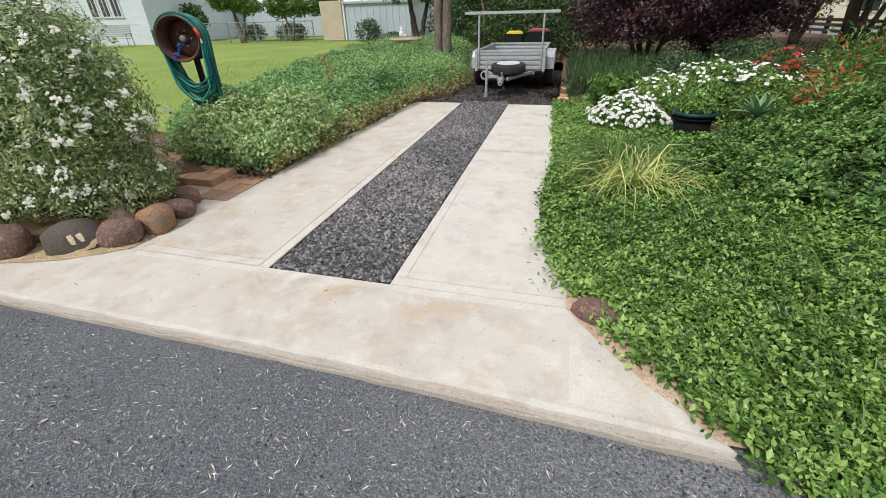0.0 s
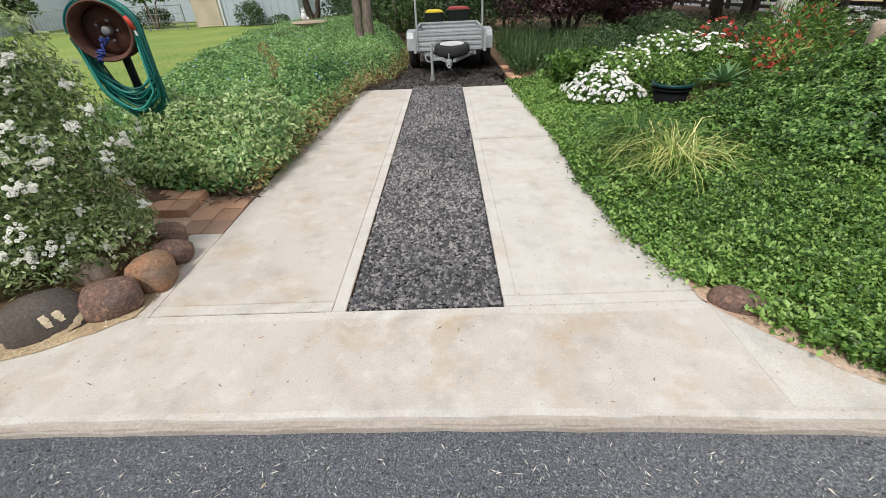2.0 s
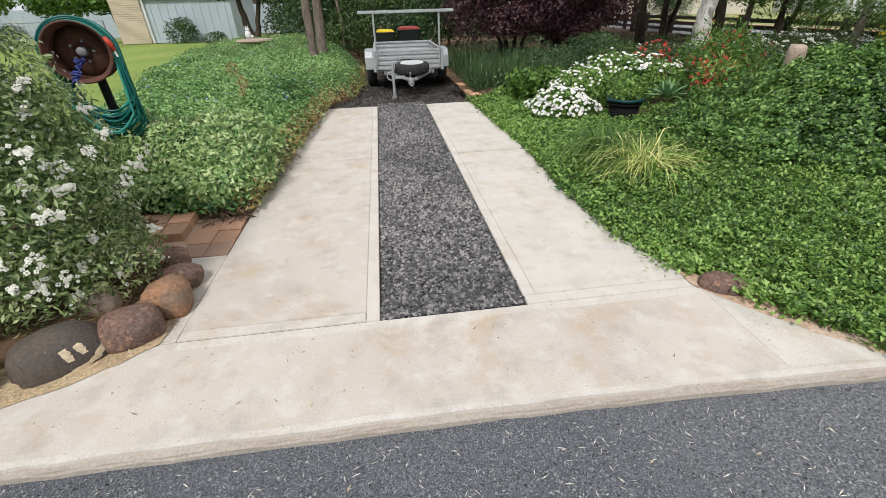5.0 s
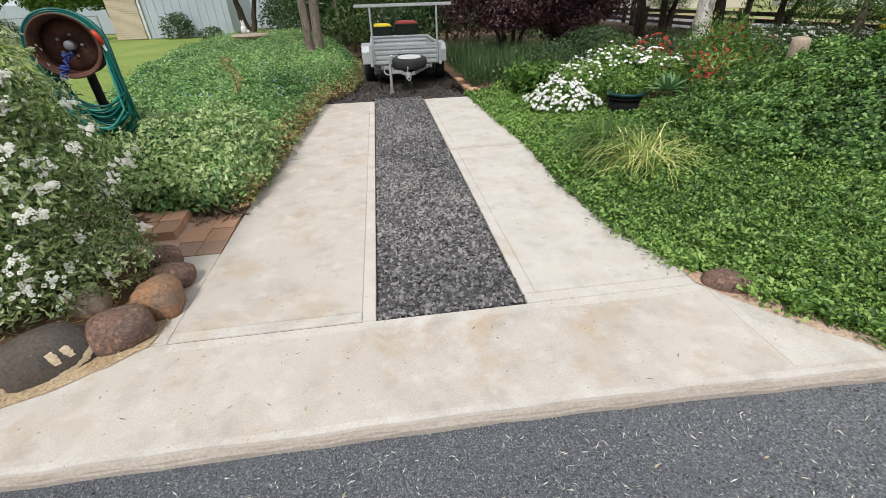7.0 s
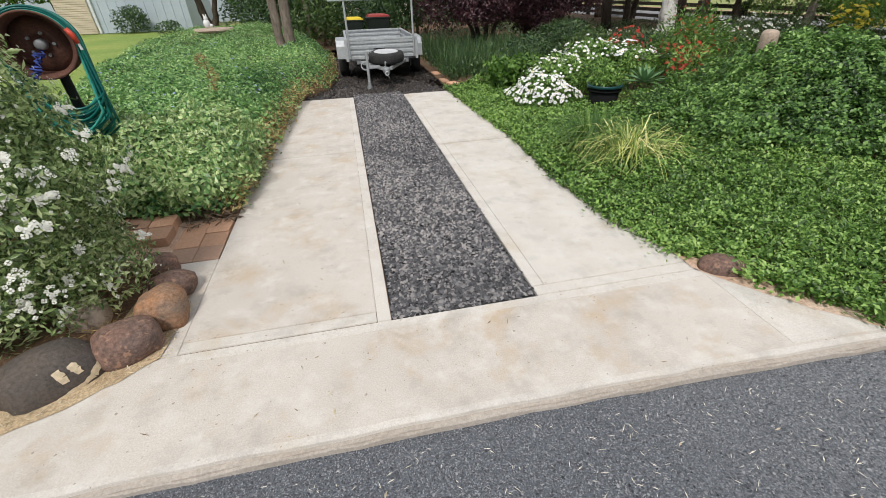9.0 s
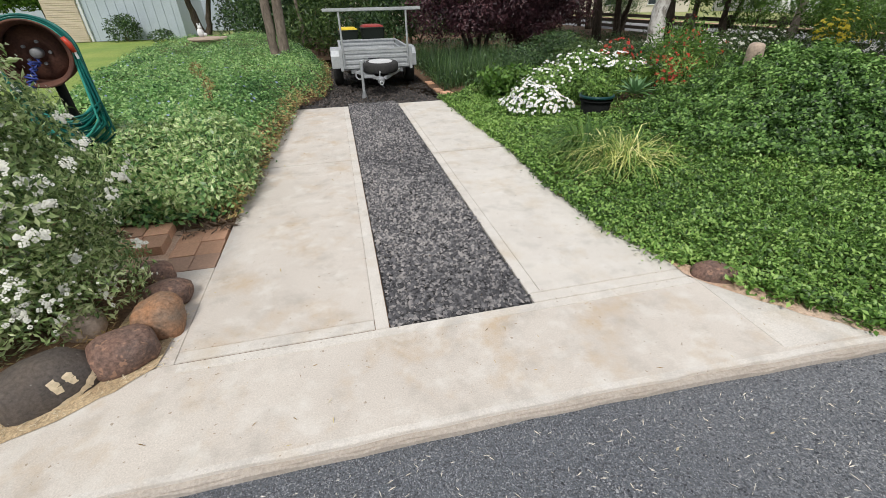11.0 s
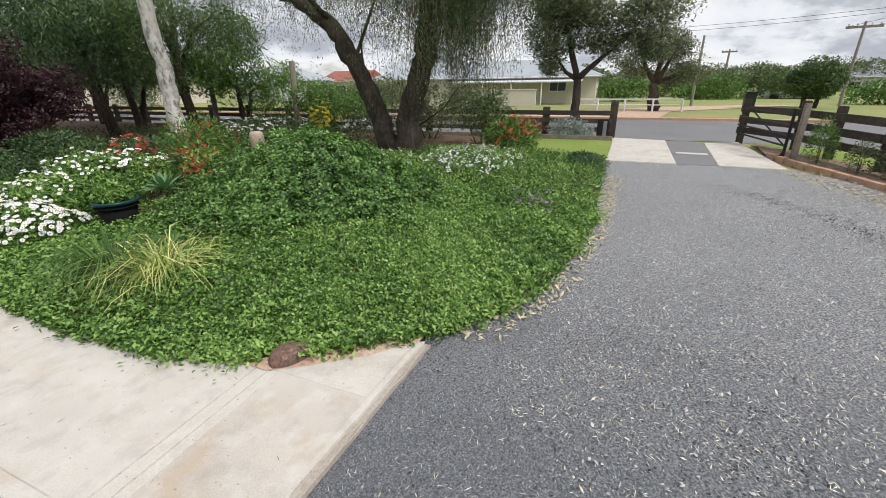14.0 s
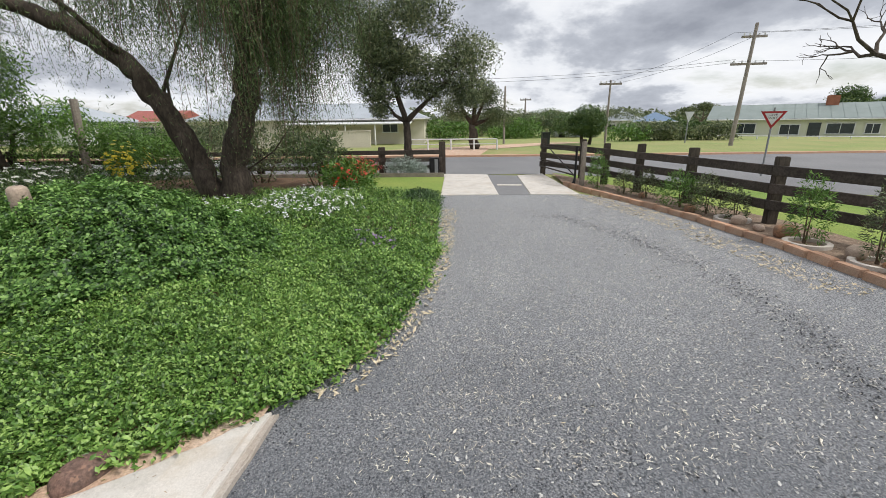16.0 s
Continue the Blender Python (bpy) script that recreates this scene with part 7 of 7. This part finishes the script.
# across the street
cream = house("cream_house", (34, 9.6, -0.1), -90, 18.5, 7, 1.85, 3.1, M["cream_wall"], M["roof_zinc"], "long cream house with a pale metal roof behind trees", [(6.6, 1.25, 1.2, 0.7)])
part("verandah_roof", box((3.6, -0.9, 1.62), (9.5, 1.9, 0.09), rx=4, bevel=0.02), M["trim_white"], cream, "white verandah roof")
for k in range(5):
    part("verandah_post", tube([(-0.9 + 2.2 * k, -1.75, -0.1), (-0.9 + 2.2 * k, -1.75, 1.56)], 0.05, 8), M["trim_white"], cream)
yard_wall = thing("yard_wall", (29.5, 11.5, -0.1), "low cream rendered wall in front of the house", "wall", kind="structure")
part("wall_panel", box((0, 0, 0.48), (0.2, 15.5, 1.2), bevel=0.02), M["cream_wall"], yard_wall)
part("wall_cap", box((0, 0, 1.10), (0.28, 15.6, 0.07), bevel=0.015), M["cream_wall"], yard_wall)
house("red_roofed_house", (43, 28.5, -0.1), -90, 5, 6, 1.9, 3.0, M["cream_wall"], M["roof_red"], "cream house with a red metal roof", [(0, 1.0, 1.4, 1.0)], hip=False)
house("pale_house", (28, 42, -0.1), -35, 14, 7, 2.2, 3.4, M["cream_wall"], M["roof_zinc"], "pale cream house behind the back fence", [(-4, 1.2, 1.4, 1.0), (0, 1.2, 1.4, 1.0), (4, 1.2, 1.4, 1.0)])
house("white_house", (37, 35, -0.1), -100, 9, 7, 1.9, 3.4, M["trim_white"], M["roof_zinc"], "white house with a metal roof seen through trees", [(-2.5, 1.0, 1.3, 1.0), (1.5, 1.0, 1.3, 1.0)])
house("corner_house", (40, -32.6, -0.6), -126, 12.8, 8, 1.95, 3.3, M["pale_wall"], M["roof_grey"], "pale weatherboard house with a grey roof and chimney", [(-3.6, 1.2, 1.8, 0.9), (-0.2, 1.1, 1.4, 0.9), (3.2, 1.2, 1.8, 0.9), (5.2, 1.2, 0.9, 0.8)], door=1.5, hip=False, chimney=2.6)
house("blue_house", (60, -29.5, -0.8), -115, 5.0, 6, 2.0, 3.2, M["pale_wall"], M["roof_blue"], "house with a blue metal roof far off", [(-1.4, 1.1, 1.0, 0.9), (1.4, 1.1, 1.0, 0.9)])
house("far_house", (62, -26.0, -0.6), -110, 5.0, 6, 2.0, 3.3, M["trim_white"], M["roof_zinc"], "white house with a zinc roof far off", [(-1.4, 1.1, 1.0, 0.9), (1.4, 1.1, 1.0, 0.9)])
# beyond the lawn
house("weatherboard_house", (-30.1, 21.8, 0), 4, 12, 9, 3.5, 5.2, M["board_white"], M["roof_zinc"], "pale blue-white weatherboard house with louvred windows", [(2.3, 2.35, 0.6, 1.5), (3.15, 2.35, 0.6, 1.5), (4.0, 2.35, 0.6, 1.5), (-2, 2.1, 1.4, 1.4)], boards=18)
house("rear_cottage", (2.0, 30, 0), 0, 9, 6, 2.4, 3.6, M["cream_wall"], M["roof_zinc"], "pale cottage seen between trees", [(-1.5, 1.4, 1.2, 1.0), (1.5, 1.4, 1.2, 1.0)])

shed = thing("garden_shed", (-9.4, 24.3, 0), "blue-grey metal shed with a cream roller door", "shed")
part("front_wall", box((0, 0, 1.0), (4.2, 0.12, 2.0)), M["shed_blue"], shed)
part("back_wall", box((0, 4.5, 1.0), (4.2, 0.12, 2.0)), M["shed_blue"], shed)
for sx in (-1, 1):
    part("side_wall", box((sx * 2.04, 2.25, 1.0), (0.12, 4.38, 2.0)), M["shed_blue"], shed)
part("roof", box((0, 2.25, 2.07), (4.5, 4.9, 0.10), rx=2), M["roof_zinc"], shed)
for k in range(10):
    part("wall_rib", box((-1.8 + 0.4 * k, -0.072, 1.0), (0.05, 0.025, 1.96)), M["shed_blue"], shed)
part("post_white", box((-2.06, -0.12, 1.05), (0.10, 0.12, 2.1), bevel=0.01), M["trim_white"], shed)
rd = part("roller_door", box((-2.85, -0.2, 1.05), (1.42, 0.08, 2.1)), M["shed_cream"], shed, "cream ribbed roller door")
for k in range(22):
    part("slat", box((-2.85, -0.25, 0.06 + 0.095 * k), (1.40, 0.035, 0.075), bevel=0.008), M["shed_cream"], rd)
wall2 = thing("long_shed", (-27.6, 27.5, 0), "pale blue-grey metal shed wall beside the house", "shed", rz=8)
part("front_wall", box((0, 0, 1.4), (4.2, 0.12, 2.8)), M["shed_blue"], wall2)
part("side_wall", box((2.05, 2.0, 1.4), (0.12, 3.9, 2.8)), M["shed_blue"], wall2)
part("roof", box((0, 2.0, 2.86), (4.6, 4.4, 0.10), rx=3), M["roof_zinc"], wall2)
for k in range(11):
    part("wall_rib", box((-2.0 + 0.4 * k, -0.07, 1.4), (0.05, 0.025, 2.76)), M["shed_blue"], wall2)

bench = thing("garden_bench", (-24.8, 20.0, 0), "pale metal garden seat on the lawn", "bench", rz=20)
for k in range(5):
    part("seat_slat", box((0, -0.25 + 0.11 * k, 0.45), (2.0, 0.09, 0.03), bevel=0.008), M["zinc"], bench)
for k in range(6):
    part("back_slat", box((0, 0.28 + 0.02 * k, 0.58 + 0.11 * k), (2.0, 0.03, 0.09), bevel=0.008), M["zinc"], bench)
for sx in (-1, 1):
    part("leg", tube([(sx * 0.98, -0.35, 0), (sx * 0.95, -0.28, 0.66), (sx * 0.95, 0.25, 0.7), (sx * 0.98, 0.3, 0)], 0.025, 8), M["zinc_dull"], bench)
bx = thing("storage_box", (-22.0, 20.9, 0), "dark green storage box beside the seat", "box")
part("body", box((0, 0, 0.4), (0.9, 0.6, 0.8), bevel=0.02), M["plastic_green"], bx)
part("lid", box((0, 0, 0.83), (0.96, 0.66, 0.06), bevel=0.02), M["plastic_green"], bx)

wf = thing("wire_fence", (0, 0, 0), "light wire mesh fence at the lawn's edge", "fence")
for k in range(5):
    part("post", tube([(-20.5 + 1.95 * k, 22.5, 0), (-20.5 + 1.95 * k, 22.5, 1.15)], 0.035, 8), M["zinc_dull"], wf)
for z in (1.12, 0.75, 0.4, 0.08):
    part("wire", tube([(-20.5, 22.5, z), (-12.7, 22.5, z)], 0.022 if z > 1 else 0.010, 6), M["zinc_dull"], wf)
for k in range(40):
    part("stay", tube([(-20.4 + 0.195 * k, 22.5, 0.08), (-20.4 + 0.195 * k, 22.5, 1.12)], 0.006, 4), M["zinc_dull"], wf)
pf = thing("panel_fence", (0, 0, 0), "pale blue-grey panel fence behind the yard", "fence")
for k in range(12):
    part("panel", box((-31 + 2.3 * k, 31, 0.85), (2.27, 0.06, 1.7), bevel=0.01), M["shed_blue"], pf)
for k, (x, y, s, lm, tl) in enumerate(((-18.6, 23.6, 1.0, "tree_bright", 0.13), (-15.6, 24.5, 0.85, "tree_bright", 0.08), (-23.6, 25.5, 0.6, "tree", 0.07), (-13.6, 25.5, 0.9, "tree_bright", 0.08), (-5.3, 18.8, 1.2, "dark", 0.13), (-3.0, 22, 1.5, "dark", 0.14), (-9.0, 33, 1.6, "tree", 0.2), (-20, 34, 1.8, "tree_olive", 0.2), (3.5, 21.0, 1.4, "tree", 0.12))):
    tree("yard_tree", (x, y, 0), [([(0.15 * s, 0, 0), (0, 0, 0.8 * s), (-0.12 * s, 0, 1.6 * s)], [tl * 1.3, tl, tl * 0.7]), ([(0.2 * s, 0, 0), (0.4 * s, 0, 0.8 * s), (0.6 * s, 0, 1.5 * s)], [tl, tl * 0.8, tl * 0.5])],
         [((0, 0, 2.4 * s), (1.3 * s, 1.2 * s, 0.8 * s)), ((-0.8 * s, 0, 2.1 * s), (0.9 * s, 0.9 * s, 0.6 * s)), ((0.9 * s, 0, 2.1 * s), (0.9 * s, 0.9 * s, 0.6 * s)), ((0.1, 0, 3.0 * s), (1.0 * s, 1.0 * s, 0.8 * s))],
         L[lm], 480, 0.22, M["bark_grey"] if k != 4 else M["bark_dark"], "leafy tree beyond the lawn", seed=180 + k, group="trees beyond the lawn")
for k, (x, y, w, h) in enumerate(((-9.8, 23.6, 0.8, 0.6), (-16.5, 26, 1.2, 0.5), (-19.5, 26, 1.0, 0.5), (-8.0, 22.8, 0.6, 0.25))):
    bush("yard_bush", (x, y, 0), [((0, 0, h * 0.8), (w, w * 0.6, h)), ((0.3 * w, 0, h * 1.3), (w * 0.6, w * 0.5, h * 0.7))], L["dark"], 1400, 0.12, "dark green bush by the shed wall", seed=200 + k)
tbl = thing("bird_bath", (-3.6, 12.9, 0.2), "low stone garden table on the lawn edge", "garden table")
part("pedestal", lathe([(0.18, 0), (0.14, 0.08), (0.12, 0.28), (0.2, 0.36)], 20), M["sandstone"], tbl)
part("top", lathe([(0.001, 0.36), (0.50, 0.36), (0.54, 0.40), (0.52, 0.44), (0.001, 0.45)], 28), M["sandstone"], tbl)
fig = bmesh.new()
for c, r in (((0, 0, 0.16), (0.12, 0.10, 0.16)), ((0.01, 0, 0.33), (0.075, 0.07, 0.075)), ((0.04, 0, 0.41), (0.025, 0.03, 0.07)), ((-0.04, 0, 0.41), (0.025, 0.03, 0.07)), ((0.14, 0, 0.09), (0.07, 0.05, 0.06))):
    own = bmesh.new()
    bmesh.ops.create_icosphere(own, subdivisions=3, radius=1, matrix=pose(*c) @ Matrix.Diagonal((*r, 1)))
    fig = join(fig, own)
figure = part("garden_ornament", fig, M["trim_white"], None, "", True)
figure.matrix_basis = pose(-3.75, 12.9, 0.645) @ Matrix.Diagonal((0.75, 0.75, 0.75, 1))
tagged(figure, "white plaster garden ornament on the stone table", "ornament")

# ---------------------------------------------------------------- street furniture
def power_pole(at, h, arms, label, r=0.14, lean=0.0):
    ob = thing("power_pole", at, label, "power pole", "power poles")
    part("shaft", tube([(0, 0, 0), (0, lean, h)], [r, r * 0.7], 12), M["pole_wood"], ob)
    for z, w in arms:
        arm = part("crossarm", box((0, lean * z / h, z), (0.10, w, 0.12), rz=-10), M["pole_wood"], ob)
        for s in (-0.45, -0.2, 0.2, 0.45):
            part("insulator", lathe([(0.001, 0.2), (0.05, 0.18), (0.04, 0.06)], 10, pose(0, lean * z / h + s * w, z)), M["trim_white"], arm)
    return ob


power_pole((27, -18.9, -0.2), 6.9, ((6.2, 1.3), (4.75, 1.9)), "tall timber power pole with two crossarms", 0.125, -0.25)
power_pole((32, -13.0, -0.3), 4.5, ((4.25, 1.5),), "timber power pole with a crossarm", 0.085)
power_pole((32, -5.6, -0.1), 4.0, (), "bare timber street pole", 0.085)
power_pole((52, -10.5, -0.2), 4.3, ((4.1, 1.3),), "distant timber power pole", 0.12)


def wire(a, b, sag, r=0.008):
    pts = [Vector(a).lerp(Vector(b), k / 14) - Vector((0, 0, sag * 4 * (k / 14) * (1 - k / 14))) for k in range(15)]
    ob = part("power_line", tube(pts, r, 5), M["black_iron"])
    tagged(ob, "thin black overhead power line", "power line", "overhead lines")


for s in (-0.8, 0.8):
    wire((27, -18.75 + s, 6.2), (32, -12.9 + s * 0.7, 4.0), 0.3)
    wire((27, -18.75 + s, 6.2), (14, -46 + s, 7.0), 0.6)
wire((27, -18.8, 4.7), (30, 14, 4.6), 0.8)
wire((27, -18.3, 4.8), (30, 15, 4.9), 0.8)
wire((27, -18.8, 4.7), (14, -46, 5.5), 0.6)

gw = thing("give_way_sign", (12.5, -10.5, -0.07), "red and white triangular give way sign on a pole", "road sign", rz=-126)
part("sign_pole", tube([(0, 0.03, 0), (0, 0.03, 1.85)], 0.025, 10), M["zinc_dull"], gw)
bmt = prism([(-0.29, 0.195), (0.29, 0.195), (0, -0.27)], 0, 0.012)
plate = part("red_border", bmt, M["sign_red"], gw, "red border")
plate.matrix_basis = pose(0, 0, 1.56, 90, 0, 0)
inner = part("white_face", prism([(-0.20, 0.146), (0.20, 0.146), (0, -0.172)], 0, 0.016), M["sign_white"], gw, "white sign face")
inner.matrix_basis = pose(0, 0, 1.56, 90, 0, 0)
for txt, zz in (("GIVE", 1.632), ("WAY", 1.550)):
    cu = bpy.data.curves.new("sign_text", "FONT")
    cu.body, cu.size, cu.align_x, cu.extrude = txt, 0.09, "CENTER", 0.001
    cu.materials.append(M["black_iron"])
    to = new("sign_text", cu)
    to.parent = gw
    to.matrix_basis = pose(0, -0.019, zz, 90, 0, 0)
for k, (x, y) in enumerate(((30.5, -18.0), (35, -38.5))):
    s = thing("road_sign", (x, y, -0.3), "small road sign seen from behind" if k == 0 else "small yellow warning road sign", "road sign")
    part("sign_pole", tube([(0, 0, 0), (0, 0, 2.2)], 0.04, 8), M["zinc_dull"], s)
    p_ = part("sign_plate", prism([(-0.4, 0.3), (0.4, 0.3), (0, -0.4)] if k == 0 else [(-0.4, 0), (0, -0.4), (0.4, 0), (0, 0.4)], 0, 0.02), M["zinc"] if k == 0 else M["yellow_lid"], s)
    p_.matrix_basis = pose(-0.05, 0, 2.0, 90, 0, -75)


def pipe_fence(name, a, b, n, h, label):
    ob = thing(name, (0, 0, 0), label, "fence", "white pipe fences")
    a, b = Vector(a), Vector(b)
    for k in range(n + 1):
        p = a.lerp(b, k / n)
        part("post", tube([p, p + Vector((0, 0, h))], 0.05, 8), M["trim_white"], ob)
    for f in (1.0, 0.55):
        part("rail", tube([a + Vector((0, 0, h * f)), b + Vector((0, 0, h * f))], 0.035 if f == 1 else 0.025, 8), M["trim_white"], ob)
    return ob


pipe_fence("pipe_fence", (25.5, 1.0, -0.07), (25.5, -4.4, -0.07), 4, 0.62, "white pipe fence across the street")
pipe_fence("pipe_fence", (36, -19.5, -0.6), (33.5, -42, -0.9), 10, 0.85, "white pipe fence in front of a house")
sb = thing("street_bin", (29.5, -8.1, -0.07), "dark wheelie bin on the far verge", "bin")
part("body", box((0, 0, 0.4), (0.5, 0.5, 0.8), bevel=0.04), M["bin"], sb)
part("lid", box((0, 0, 0.83), (0.56, 0.58, 0.07), bevel=0.02), M["bin"], sb)
car = thing("parked_car", (44, -14.2, -0.3), "white parked car far down the street", "car", rz=80)
part("body", box((0, 0, 0.55), (4.2, 1.7, 0.55), bevel=0.15), M["car_white"], car)
part("cabin", box((-0.2, 0, 1.0), (2.3, 1.5, 0.55), bevel=0.18), M["glass_dark"], car)
for sx in (-1.3, 1.3):
    for sy in (-0.8, 0.8):
        part("wheel", lathe([(0.001, 0.1), (0.3, 0.1), (0.32, 0.0), (0.3, -0.1), (0.001, -0.1)], 20, pose(sx, sy, 0.32, 90, 0, 0)), M["rubber"], car)
street_kerb = thing("street_kerb", (0, 0, 0), "low brown kerb on the far side of the street", "kerb", kind="structure")
part("kerb_stone", prism([(20.25, 70), (20.25, -70), (20.6, -70), (20.6, 70)], -0.08, 0.02, 0.01), M["kerb"], street_kerb)
flat("far_verge", [(20.6, -3), (26, -4), (33, -12), (33, -9), (26, 2), (20.6, 3)], -0.055, M["red_soil"], "bare reddish verge across the street", "ground")
flat("near_verge", [(13.4, -4.8), (9.3, -10.0), (2, -18.5), (-12, -35), (-12, -7.2), (6.6, -6.9), (9, -6.2)], -0.03, M["lawn"], "mown grass verge outside the fence", "lawn")

# lawn blades near the hedge bed
lb = thing("lawn_grass", (0, 0, 0), "short mown lawn grass", "grass", kind="stuff")
x, y = scatter([(-2.6, 2.2), (-3.6, 3.0), (-4.0, 5.0), (-5.2, 11), (-9, 14), (-12, 6), (-7, 2.2)], 10000, rng)
t = np.stack([rng.normal(size=len(x)) * 0.03, rng.normal(size=len(x)) * 0.03, rng.uniform(0.02, 0.06, len(x))], 1)
blades("blade", np.stack([x, y, np.full(len(x), -0.02)], 1), t, 0.006, L["lawn"], lb, bend=0.1)

# ---------------------------------------------------------------- far woods
woods = thing("far_woods", (0, 0, 0), "line of grey-green trees in the distance", "trees", kind="stuff")
wr = np.random.default_rng(77)
wb = []
for k in range(120):
    if k < 80:
        x, y = wr.uniform(75, 130), -95 + 2.1 * k
    else:
        x, y = -60 + 2.2 * (k - 80), wr.uniform(48, 75)
    s = wr.uniform(0.8, 1.5)
    wb += [((x, y, 1.1 * s), (2.4 * s, 2.6 * s, 1.3 * s)), ((x + 1, y + 1.2, 1.8 * s), (1.7 * s, 1.7 * s, 0.9 * s))]
P, N = cloud(wb, 42, wr, 0.4, -0.7)
leaves("foliage", P, N, 0.62, 0.42, L["tree_olive"], woods, rng=wr)
